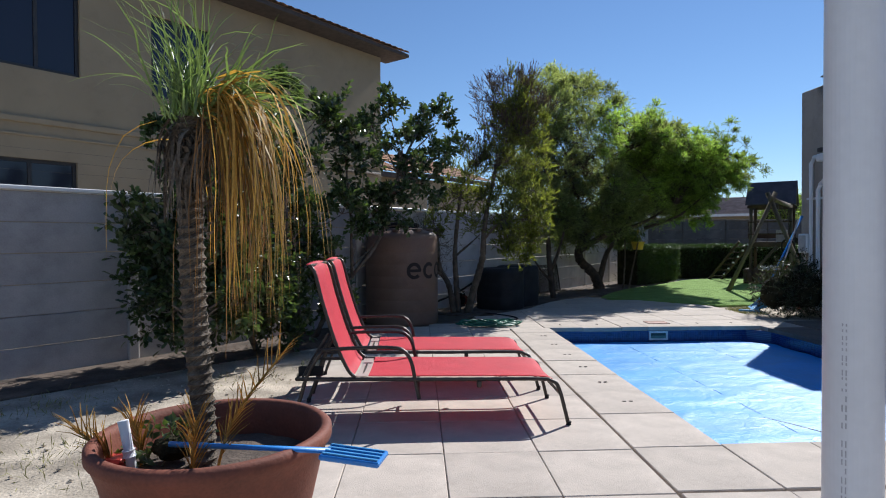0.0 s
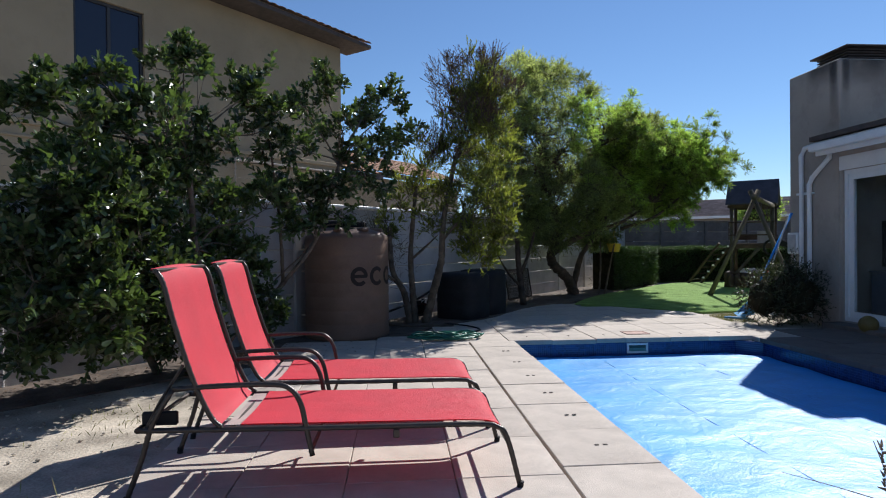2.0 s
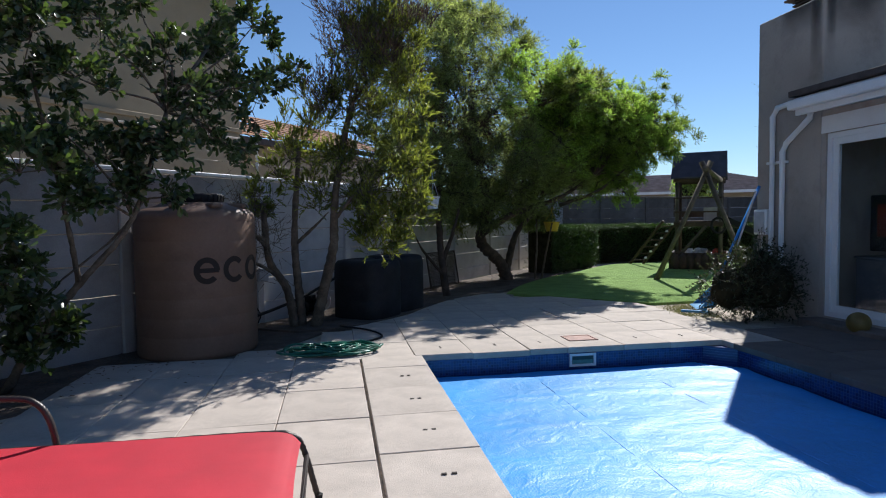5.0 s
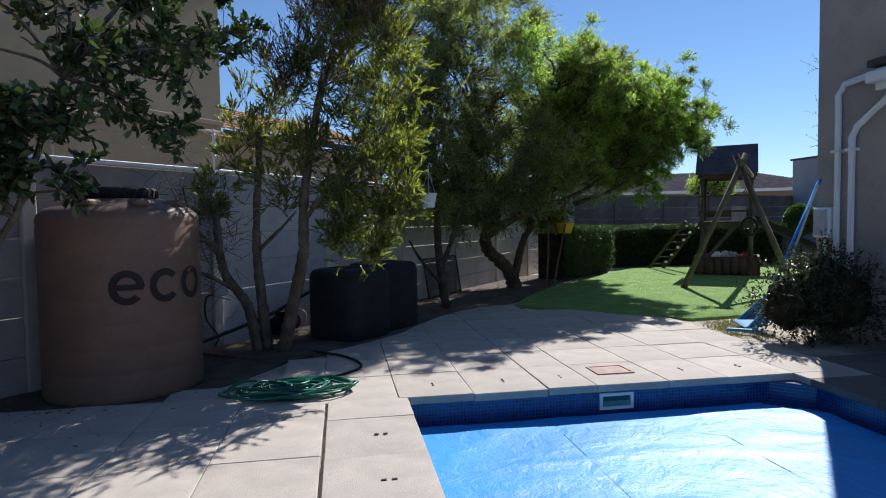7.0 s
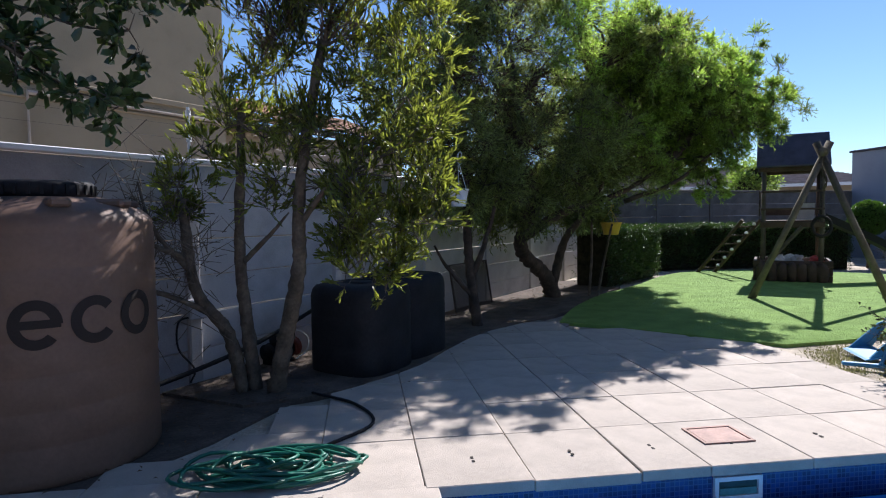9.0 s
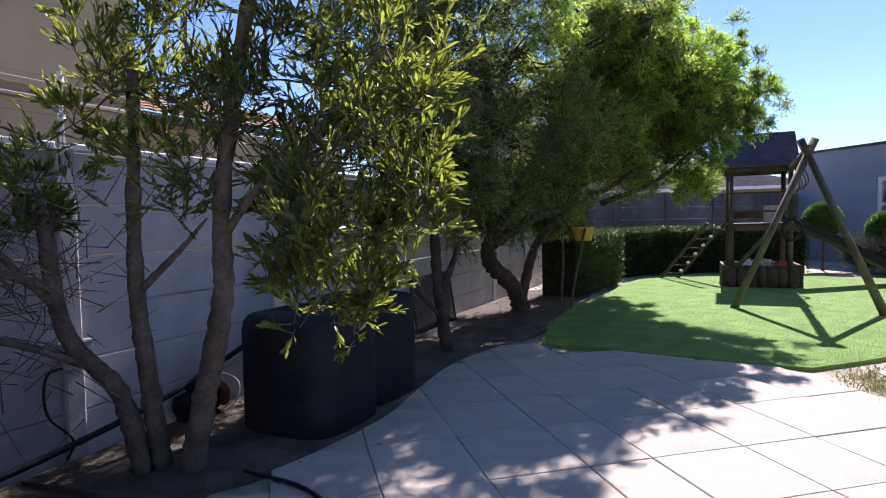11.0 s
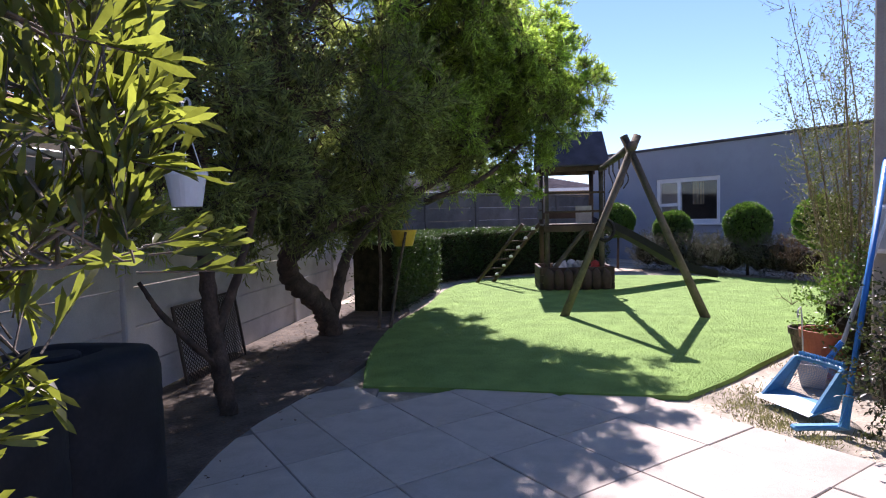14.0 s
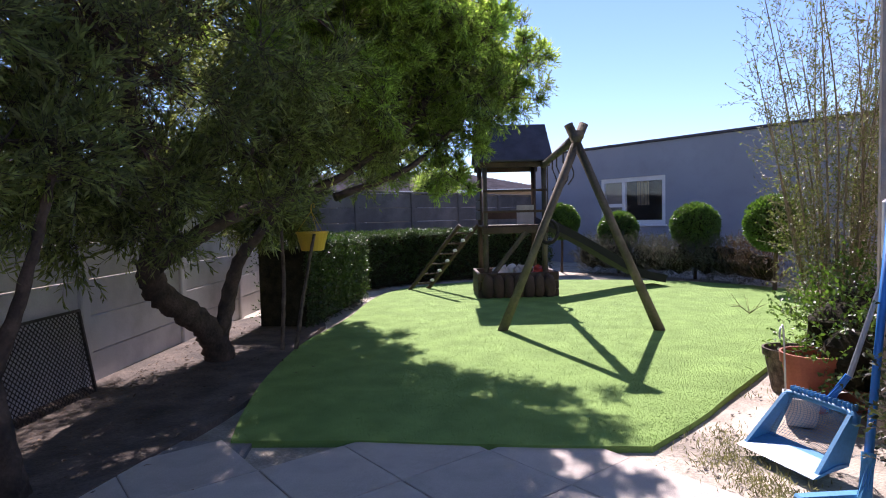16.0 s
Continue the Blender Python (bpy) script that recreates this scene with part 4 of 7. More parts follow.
# ---- trees and plants ----
def shrub_tree():
    """Spreading shrub: dense to the ground by the wall, with a long arm that reaches over the tank."""
    rng = np.random.default_rng(21)
    t = thing("glossy_leaf_shrub", "tall spreading shrub with glossy dark green leaves by the wall", "shrub")
    low = [(-2.21, 5.78, 1.25, 0.33), (-1.90, 5.74, 1.50, 0.33), (-1.94, 6.45, 1.26, 0.36), (-1.93, 5.70, 0.91, 0.36), (-1.81, 6.45, 0.76, 0.36), (-2.24, 5.82, 0.65, 0.33), (-1.87, 5.89, 0.50, 0.36), (-1.62, 6.59, 1.15, 0.33), (-1.56, 6.53, 0.55, 0.30), (-1.53, 7.06, 1.48, 0.33), (-1.56, 6.34, 1.69, 0.33), (-1.83, 6.22, 1.91, 0.28), (-2.08, 6.10, 1.90, 0.28), (-1.32, 6.60, 1.87, 0.28), (-1.11, 7.30, 1.20, 0.24), (-1.00, 7.30, 0.79, 0.24), (-1.23, 7.32, 1.49, 0.24), (-0.88, 7.49, 0.42, 0.20), (-1.30, 7.17, 0.98, 0.28), (-2.39, 5.80, 1.00, 0.25), (-1.27, 6.69, 0.31, 0.25)]
    top = [(-1.49, 6.68, 2.76, 0.26), (-1.31, 6.74, 2.46, 0.28), (-1.38, 6.26, 2.21, 0.28), (-1.04, 6.69, 2.24, 0.26), (-1.62, 6.17, 2.28, 0.20), (-1.87, 6.01, 2.56, 0.15), (-2.16, 5.87, 2.43, 0.18), (-2.29, 5.80, 2.24, 0.13), (-1.84, 5.71, 2.09, 0.20), (-1.37, 6.64, 2.95, 0.14), (-1.09, 7.29, 2.71, 0.18)]
    arm = [(-0.86, 7.05, 2.70, 0.20), (-0.72, 7.15, 2.39, 0.23), (-0.45, 7.56, 2.66, 0.20), (-0.22, 7.69, 2.94, 0.16), (0.10, 8.50, 2.88, 0.20), (0.45, 8.69, 3.00, 0.18), (0.24, 8.47, 2.52, 0.18), (0.60, 9.08, 2.72, 0.19), (-0.13, 7.94, 2.42, 0.18), (-0.54, 7.34, 2.20, 0.16), (-0.65, 7.32, 1.84, 0.18), (-0.48, 7.69, 1.69, 0.20), (-0.77, 7.06, 1.53, 0.18), (-0.31, 7.78, 1.57, 0.14), (-0.57, 7.46, 1.38, 0.16), (-0.18, 7.81, 1.83, 0.13)]
    low += [(-1.92, 5.28, 0.94, 0.34), (-1.71, 5.52, 1.12, 0.34), (-1.48, 5.89, 1.11, 0.32), (-1.88, 5.48, 1.52, 0.30), (-1.63, 5.78, 1.59, 0.30), (-2.01, 5.24, 0.60, 0.30), (-1.67, 5.50, 0.68, 0.32), (-1.41, 6.05, 0.70, 0.28), (-2.15, 5.31, 1.32, 0.30)]
    tips = [(-0.08, 7.90, 1.51, 0.10), (-0.04, 7.80, 1.72, 0.12), (0.03, 8.15, 2.10, 0.13), (0.34, 8.27, 2.35, 0.14), (0.55, 8.73, 2.54, 0.13), (0.45, 8.57, 2.21, 0.08), (0.32, 8.28, 1.84, 0.09), (0.42, 8.53, 1.84, 0.07), (-0.00, 7.98, 2.30, 0.15), (0.11, 8.28, 2.37, 0.12), (0.16, 8.11, 2.00, 0.08)]
    forks = [(-1.75, 6.3, 1.0), (-1.35, 6.75, 1.15), (-0.39, 7.92, 1.25), (-1.35, 6.6, 2.0), (-0.15, 8.05, 2.1)]
    for pts, r in (([(-1.7, 6.75, -0.03), (-1.78, 6.5, 0.5), (-1.75, 6.3, 1.0), (-1.6, 6.2, 1.7)], 0.04), ([(-1.35, 7.15, -0.03), (-1.3, 7.0, 0.5), (-1.35, 6.75, 1.15), (-1.35, 6.6, 2.0), (-1.4, 6.6, 2.6)], 0.045),
                   ([(-1.2, 7.6, -0.03), (-1.02, 7.74, 0.38), (-0.75, 7.8, 0.75), (-0.39, 7.92, 1.25), (-0.15, 8.05, 2.1), (0.1, 8.4, 2.7)], 0.036), ([(-0.75, 7.8, 0.75), (-0.72, 7.5, 1.4), (-0.75, 7.2, 2.2)], 0.024)):
        part("trunk", tube(pts, r, r * 0.4, 8, 0.2, 5), BARK, t, smooth=True)
    for c in low + top + arm + tips:
        f = min(forks, key=lambda q: (Vector(q) - Vector(c[:3])).length)
        limbs(t, rng, f, [c[:3]], 0.013, BARK, tip=0.004)
    spray_crown(t, rng, low, LEAF_GLOSSY, BARK, 9, 11, 8, 0.074, 0.036, small=(0.4, 0.75), reach=1.05, up=0.35, align=0.45, name="lower_crown")
    spray_crown(t, rng, top, LEAF_GLOSSY, BARK, 6, 8, 8, 0.074, 0.036, small=(0.4, 0.8), reach=1.15, up=0.7, align=0.5)
    spray_crown(t, rng, arm, LEAF_GLOSSY, BARK, 8, 8, 7, 0.074, 0.036, small=(0.4, 0.8), reach=1.25, up=0.45, align=0.45, name="arm_crown")
    spray_crown(t, rng, tips, LEAF_GLOSSY, BARK, 4, 5, 6, 0.074, 0.036, small=(0.7, 1.1), reach=1.2, up=0.1, align=0.5, droop=0.2, name="hanging_crown")


def olive_tree():
    """Many-stemmed tree with narrow olive leaves and a twiggy crown."""
    rng = np.random.default_rng(8)
    t = thing("olive_leaf_tree", "many-stemmed tree with narrow olive-green leaves and dark stems", "tree")
    for pts, r0, r1 in (([(0.70, 9.80, -0.03), (0.62, 9.72, 0.45), (0.45, 9.55, 0.8), (0.42, 9.45, 1.4)], 0.055, 0.034),
                        ([(0.78, 9.85, -0.03), (0.74, 9.78, 0.5), (0.72, 9.7, 1.1), (0.80, 9.5, 2.0)], 0.06, 0.03),
                        ([(0.92, 9.78, -0.03), (1.02, 9.66, 0.4), (1.14, 9.5, 0.9), (1.18, 9.4, 1.5), (1.35, 9.3, 2.4)], 0.075, 0.032)):
        part("trunk", tube(pts, r0, r1, 9, 0.22, 5), BARK, t, smooth=True)
    for pts in ([(0.44, 9.5, 1.0), (0.2, 9.3, 1.15), (0.02, 9.1, 1.4)], [(0.6, 9.7, 0.55), (0.35, 9.45, 0.75), (0.1, 9.3, 0.85), (-0.05, 9.2, 0.83)], [(0.73, 9.72, 0.95), (0.95, 9.55, 1.15), (1.1, 9.4, 1.3)],
                [(0.45, 9.52, 0.9), (0.25, 9.4, 1.2), (0.2, 9.3, 1.5)], [(1.15, 9.45, 1.2), (1.4, 9.25, 1.5), (1.7, 9.1, 1.7)]):
        part("limb", tube(pts, 0.024, 0.007, 7, 0.2, 5), BARK, t, smooth=True)
    # bare twigs low on the wall side
    s, e = [], []
    for k in range(340):
        c = np.array([0.28, 9.38, 1.1]) + rng.normal(size=3) * np.array([0.2, 0.17, 0.24])
        d = unit(rng.normal(size=3) + np.array([-0.3, -0.3, 0.5]))
        s.append(c)
        e.append(c + d * rng.uniform(0.1, 0.34))
    ob = new("bare_twig_spray", twig_mesh("bare_twig_spray", np.array(s), np.array(e), 0.0035, BARK))
    ob.parent = t
    tagged(ob, kind="stuff")
    rear = [(0.66, 9.50, 1.98, 0.22), (0.77, 9.56, 2.01, 0.30), (0.92, 9.63, 1.82, 0.28), (0.53, 9.55, 1.74, 0.16), (0.37, 9.52, 1.48, 0.14), (0.32, 9.51, 1.31, 0.13), (1.02, 9.57, 2.18, 0.30)]
    mid = [(1.27, 9.33, 2.02, 0.32), (1.20, 9.38, 1.73, 0.32), (1.03, 9.38, 1.52, 0.22), (1.31, 9.42, 1.47, 0.28), (1.50, 9.38, 1.84, 0.32), (1.61, 9.30, 2.13, 0.32), (1.43, 9.43, 1.21, 0.20), (1.70, 9.42, 1.53, 0.28), (1.81, 9.34, 1.92, 0.28)]
    lit = [(1.85, 8.86, 1.96, 0.24), (1.94, 8.88, 1.79, 0.20), (2.00, 8.92, 1.73, 0.14), (1.90, 8.93, 1.57, 0.22), (1.80, 8.96, 1.37, 0.22), (1.99, 8.93, 1.44, 0.16), (1.99, 8.93, 1.27, 0.15), (1.98, 8.95, 1.22, 0.10), (1.67, 8.98, 1.30, 0.22), (1.57, 8.98, 1.17, 0.20), (1.75, 8.97, 1.19, 0.18), (1.89, 8.95, 1.16, 0.15), (1.57, 8.97, 1.01, 0.14), (1.72, 8.96, 0.98, 0.15), (1.84, 8.94, 0.97, 0.10), (1.44, 8.97, 1.06, 0.13)]
    upper = [(0.99, 9.37, 2.41, 0.32), (1.35, 9.38, 2.49, 0.32), (1.73, 9.38, 2.47, 0.32), (1.99, 9.38, 2.39, 0.26), (1.53, 9.26, 2.74, 0.32), (1.78, 9.22, 2.80, 0.32), (1.63, 9.12, 2.98, 0.28), (1.82, 9.08, 3.00, 0.25)]
    low = [(1.57, 8.91, 1.02, 0.13), (1.66, 8.89, 0.94, 0.13), (1.49, 8.78, 0.98, 0.13), (1.72, 8.97, 0.86, 0.09), (1.52, 8.92, 1.12, 0.14), (1.52, 8.83, 1.25, 0.18), (1.59, 8.88, 1.38, 0.20), (1.59, 9.00, 1.63, 0.22), (1.51, 8.91, 1.49, 0.20)]
    tops = [(1.72, 9.2, 3.1, .3), (1.9, 9.1, 2.75, .28), (1.55, 9.3, 3.4, .32), (1.95, 9.35, 3.3, .28), (1.3, 9.3, 3.05, .26)]
    forks = [(0.80, 9.5, 1.9), (1.25, 9.35, 1.9), (1.18, 9.4, 1.45), (0.42, 9.45, 1.35), (1.35, 9.3, 2.35), (1.4, 9.25, 1.5)]
    for c in rear + mid + lit + upper + low + tops:
        f = min(forks, key=lambda q: (Vector(q) - Vector(c[:3])).length)
        limbs(t, rng, f, [c[:3]], 0.008, BARK, tip=0.0025)
    spray_crown(t, rng, rear, LEAF_OLIVE, BARK, 6, 11, 11, 0.055, 0.0115, small=(0.4, 0.8), reach=1.1, up=0.7, align=0.75, name="rear_crown")
    spray_crown(t, rng, mid, LEAF_OLIVE, BARK, 8, 11, 11, 0.055, 0.0115, small=(0.4, 0.75), reach=1.05, up=0.7, align=0.75)
    spray_crown(t, rng, lit, LEAF_OLIVE, BARK, 5, 7, 11, 0.058, 0.013, small=(0.5, 0.9), reach=0.9, up=0.8, align=0.75, name="front_crown")
    spray_crown(t, rng, low, LEAF_OLIVE, BARK, 2, 5, 9, 0.056, 0.013, small=(0.5, 0.9), reach=0.9, up=0.5, align=0.75, name="hanging_crown")
    spray_crown(t, rng, upper + tops, LEAF_OLIVE, BARK, 9, 13, 12, 0.054, 0.011, small=(0.4, 0.8), reach=1.1, up=0.9, align=0.75, name="upper_crown")
    spray_crown(t, rng, [(1.3, 9.25, 3.45, .28), (1.7, 9.3, 3.65, .3), (1.5, 9.2, 3.0, .3), (1.7, 9.8, 3.45, .36), (1.3, 9.4, 2.9, .3), (1.75, 9.2, 2.8, .34), (1.9, 9.2, 3.2, .34), (1.15, 9.35, 2.55, .28)], LEAF_BROWN, BARK, 9, 22, 9, 0.045, 0.009, small=(0.5, 0.9), up=1.0, align=0.7, twig_r=0.003, name="dry_crown", label="twiggy brown upper branches with dry leaves", round_leaf=False)


def feathery_tree():
    """Wide tree with fine drooping bright foliage that leans over the lawn."""
    rng = np.random.default_rng(33)
    t = thing("feathery_tree", "wide leaning tree with fine feathery green foliage over the lawn", "tree")
    part("trunk", tube([(4.5, 14.15, -0.03), (4.3, 13.95, 0.35), (3.85, 13.6, 0.75), (3.8, 13.3, 1.1), (4.1, 13.0, 1.7), (4.5, 12.9, 2.4)], 0.135, 0.06, 10, 0.25, 5), BARK_DARK, t, smooth=True)
    for pts, r in (([(3.8, 13.4, 0.95), (4.4, 13.4, 1.3), (5.2, 13.4, 1.55), (6.0, 13.4, 2.0)], 0.085), ([(4.45, 14.05, 0.2), (4.6, 13.9, 0.9), (4.9, 13.6, 1.4), (5.2, 13.5, 2.2)], 0.08), ([(3.8, 13.3, 1.1), (3.6, 12.7, 1.7), (3.4, 12.2, 2.6), (3.3, 12.2, 3.6)], 0.07),
                   ([(4.5, 12.8, 2.2), (4.6, 12.9, 3.0), (4.4, 12.9, 3.8)], 0.05), ([(6.0, 13.4, 2.0), (6.6, 13.4, 2.7), (7.2, 13.4, 3.2)], 0.045), ([(5.3, 13.4, 1.45), (6.0, 13.3, 1.7), (6.5, 13.2, 2.1)], 0.04), ([(5.2, 13.5, 2.2), (5.5, 13.4, 3.0), (5.7, 13.4, 3.5)], 0.045)):
        part("limb", tube(pts, r, 0.02, 8, 0.2, 5), BARK_DARK, t, smooth=True)
    part("trunk", tube([(2.88, 12.0, -0.03), (2.8, 11.95, 0.5), (2.75, 11.9, 1.0), (2.7, 11.8, 2.2)], 0.07, 0.04, 8, 0.25, 5), BARK_DARK, t, smooth=True)
    part("limb", tube([(2.8, 11.95, 0.55), (2.95, 11.85, 1.0), (3.1, 11.8, 1.6)], 0.04, 0.02, 7, 0.2, 5), BARK_DARK, t, smooth=True)
    part("limb", tube([(2.85, 11.98, 0.3), (2.5, 11.8, 0.7), (2.35, 11.7, 0.95)], 0.03, 0.012, 7, 0.2, 5), BARK_DARK, t, smooth=True)
    bright = [(4.45, 12.9, 3.85, 0.48), (5.2, 13.2, 3.4, 0.53), (5.9, 13.4, 3.45, 0.47), (6.6, 13.45, 3.45, 0.47), (7.25, 13.5, 3.4, 0.42), (7.65, 13.5, 2.95, 0.37), (6.9, 13.45, 2.75, 0.48), (6.1, 13.35, 2.6, 0.5), (7.4, 13.5, 2.5, 0.28), (6.5, 13.3, 2.05, 0.36), (5.3, 13.25, 2.5, 0.5), (6.2, 12.9, 3, 0.4), (5.6, 12.9, 2.9, 0.4), (6.55, 12.85, 2.4, 0.32), (5, 12.6, 2.5, 0.42), (4.7, 12.7, 3.2, 0.42), (7.15, 13.2, 3, 0.33), (4.9, 12.6, 3.7, 0.42), (4.3, 12.3, 3.6, 0.42), (3.9, 12.1, 3.2, 0.37)]
    bright += [(5.4, 12.9, 3.75, 0.4)]
    dark = [(3.35, 12.2, 4.15, 0.48), (3.7, 12.7, 4.4, 0.39), (3.1, 12.3, 4.5, 0.36), (4.25, 12.9, 4.2, 0.37), (2.6, 12, 4.2, 0.38), (2.7, 11.8, 3.5, 0.5), (3.3, 12.1, 3.2, 0.58), (2.6, 11.6, 2.5, 0.52), (4.1, 12.7, 3, 0.57), (3.5, 12.1, 2.1, 0.52), (4.5, 12.9, 2.1, 0.5), (2.9, 11.7, 1.6, 0.38), (5.5, 13.3, 1.75, 0.38), (4, 13.2, 3.6, 0.48), (3.6, 12.9, 2.6, 0.55), (2.35, 11.55, 1.3, 0.23), (4.4, 14.2, 2.9, 0.57), (5.3, 14.5, 3.1, 0.55), (3.9, 13.8, 2.5, 0.5), (6.1, 14.4, 2.9, 0.48)]
    dark += [(5, 15.1, 2.5, 0.5), (3.4, 13.1, 2.2, 0.5), (4.4, 13.6, 1.75, 0.39), (3.4, 12.5, 1.45, 0.36), (4, 14.6, 3.3, 0.46), (6.3, 15.2, 2.9, 0.48), (5.6, 15.6, 2.8, 0.48), (7, 14.9, 3.1, 0.45), (6.8, 15.7, 2.7, 0.45), (2.5, 11.1, 2.5, 0.42), (2.3, 11.2, 1.95, 0.35), (2.2, 11.9, 2.4, 0.41), (2.75, 12.5, 2.5, 0.43), (7.5, 15.6, 2.9, 0.4), (6.5, 14.1, 3, 0.46), (5.8, 14.05, 2.6, 0.42), (7.1, 14.1, 3.3, 0.38), (5.2, 13.9, 3, 0.42)]
    shade = [(6.2, 14.9, 2.5, 0.52), (6.9, 15.3, 2.9, 0.5), (5.6, 14.6, 2.2, 0.48), (7.2, 16, 2.9, 0.46), (6.4, 15.9, 3, 0.5), (5.2, 14.9, 2.1, 0.48), (7, 14.5, 2.6, 0.38), (5, 14.5, 1.45, 0.36), (5.4, 14.9, 1.35, 0.31), (3.35, 12.5, 1.35, 0.32), (4.7, 14.2, 1.9, 0.45), (3.1, 12.1, 1.9, 0.42), (4, 13.6, 1.7, 0.37), (7.2, 14.6, 3, 0.42), (6.6, 13.95, 2.35, 0.38), (5.3, 13.7, 3.5, 0.45), (7, 15.8, 2.3, 0.39), (7.5, 16.4, 2.8, 0.39), (6.3, 15.55, 2.2, 0.39), (6.85, 16.2, 3.1, 0.41)]
    shade += [(7.8, 16.7, 2.4, 0.28), (5.7, 14.9, 1.75, 0.36)]
    shade += [(gx + 0.728 * z, gy + 0.84 * z, z, .33) for gx, gy, z in ((4.5, 12.2, 2.9), (4.4, 12.9, 2.6), (5.0, 12.6, 2.5), (5.1, 11.9, 2.8), (4.9, 13.3, 2.3), (5.5, 13.0, 2.5), (5.5, 12.3, 2.6), (5.4, 13.8, 2.2), (5.0, 11.3, 2.9), (5.5, 11.5, 2.8), (3.9, 11.3, 2.8), (3.6, 10.9, 2.9), (4.3, 11.0, 3.0), (3.3, 11.6, 2.5), (5.9, 13.9, 2.2), (2.6, 10.2, 3.3), (2.9, 10.7, 3.1), (3.2, 10.2, 3.3), (2.5, 9.7, 3.4), (3.0, 11.2, 2.9), (2.4, 11.2, 3.0), (3.7, 10.6, 3.1), (4.2, 10.6, 2.9), (4.1, 11.3, 2.8), (2.8, 9.4, 3.4))]
    forks = [(6.0, 13.4, 2.0), (5.2, 13.5, 2.2), (3.4, 12.2, 2.6), (4.6, 12.9, 3.0), (7.2, 13.4, 3.2), (2.7, 11.8, 2.0), (3.1, 11.8, 1.6), (4.3, 12.7, 1.7)]
    for c in bright + dark + shade:
        f = min(forks, key=lambda q: (Vector(q) - Vector(c[:3])).length)
        limbs(t, rng, f, [c[:3]], 0.02, BARK_DARK, tip=0.006)
    bright += [(5.37, 12.74, 2.80, 0.3), (5.14, 12.75, 2.44, 0.28), (5.68, 12.97, 2.61, 0.3), (4.19, 12.61, 2.53, 0.26), (4.83, 12.91, 2.84, 0.28), (6.36, 12.90, 2.85, 0.3), (6.71, 12.79, 3.04, 0.26), (6.17, 13.21, 2.28, 0.3), (6.64, 13.00, 2.07, 0.28), (6.96, 12.90, 2.42, 0.26), (7.13, 12.77, 2.76, 0.22), (6.02, 12.79, 3.12, 0.3), (6.12, 13.56, 1.87, 0.26), (6.57, 13.38, 1.69, 0.2)]
    bright += [(gx + 0.728 * z, gy + 0.84 * z, z, .32) for gx, gy, z in ((3.2, 9.7, 3.2), (3.7, 9.9, 3.1), (3.0, 9.95, 3.1), (4.5, 10.4, 2.9), (2.7, 9.2, 3.3))]
    dark += [(2.3, 11.3, 3.2, .4), (2.0, 11.2, 2.7, .36), (2.6, 11.0, 3.6, .4), (3.3, 11.6, 4.2, .4)]
    dark += [(3.1, 12.0, 1.5, .36), (3.7, 12.4, 1.55, .38), (4.3, 12.7, 1.7, .4), (4.9, 12.9, 1.75, .36), (2.6, 11.4, 2.1, .36), (2.9, 11.5, 2.9, .42), (4.2, 12.2, 2.3, .4)]
    spray_crown(t, rng, bright, LEAF_FINE, BARK_DARK, 9, 26, 13, 0.055, 0.011, small=(0.28, 0.55), reach=1.35, up=0.35, align=0.6, droop=0.12, round_leaf=False, branch_r=0.006)
    spray_crown(t, rng, shade, LEAF_INNER, BARK_DARK, 10, 34, 14, 0.07, 0.014, small=(0.4, 0.65), reach=1.1, up=0.3, align=0.6, droop=0.12, round_leaf=False, branch_r=0.006, name="rear_crown")
    spray_crown(t, rng, dark, LEAF_INNER, BARK_DARK, 10, 32, 14, 0.058, 0.012, small=(0.4, 0.65), reach=1.15, up=0.35, align=0.6, droop=0.1, round_leaf=False, branch_r=0.006, name="inner_crown")
    spray_crown(t, rng, [(2.5, 11.5, 2.3, .45), (3.0, 11.8, 2.9, .42), (2.4, 11.4, 1.7, .28), (3.2, 12.0, 1.9, .35), (3.5, 12.2, 2.6, .36), (2.9, 11.6, 3.4, .36)], LEAF_BROWN, BARK_DARK, 8, 30, 10, 0.06, 0.010, small=(0.4, 0.65), up=0.2, droop=0.2, round_leaf=False, name="dry_foliage", label="dry reddish brown foliage")


def thin_tree():
    rng = np.random.default_rng(4)
    t = thing("sparse_young_tree", "upright young tree with thin bare stems and few pale leaves", "tree")
    cl = []
    for k in range(26):
        a = rng.uniform(0, 2 * math.pi)
        r = rng.uniform(0.15, 0.8)
        b = (8.15 + 0.12 * math.cos(a), 10.42 + 0.1 * math.sin(a), 0.0)
        top = (8.2 + r * math.cos(a), 10.45 + 0.7 * r * math.sin(a), rng.uniform(1.9, 3.4))
        mid = Vector(b).lerp(Vector(top), 0.5) + Vector((rng.normal() * 0.05, rng.normal() * 0.05, 0.1))
        part("stem", tube([b, mid, top], 0.012, 0.003, 6, 0.15, 5), BARK_PALE, t, smooth=True)
        for z in np.linspace(0.25, 0.98, 7):
            p = Vector(b).lerp(Vector(top), z)
            cl.append((p.x, p.y, p.z, .13, .12, .2))
    crown(t, rng, cl, LEAF_PALE, BARK_PALE, 620, 0.2, 7, 0.03, 0.011, 0.0022, up=0.9)


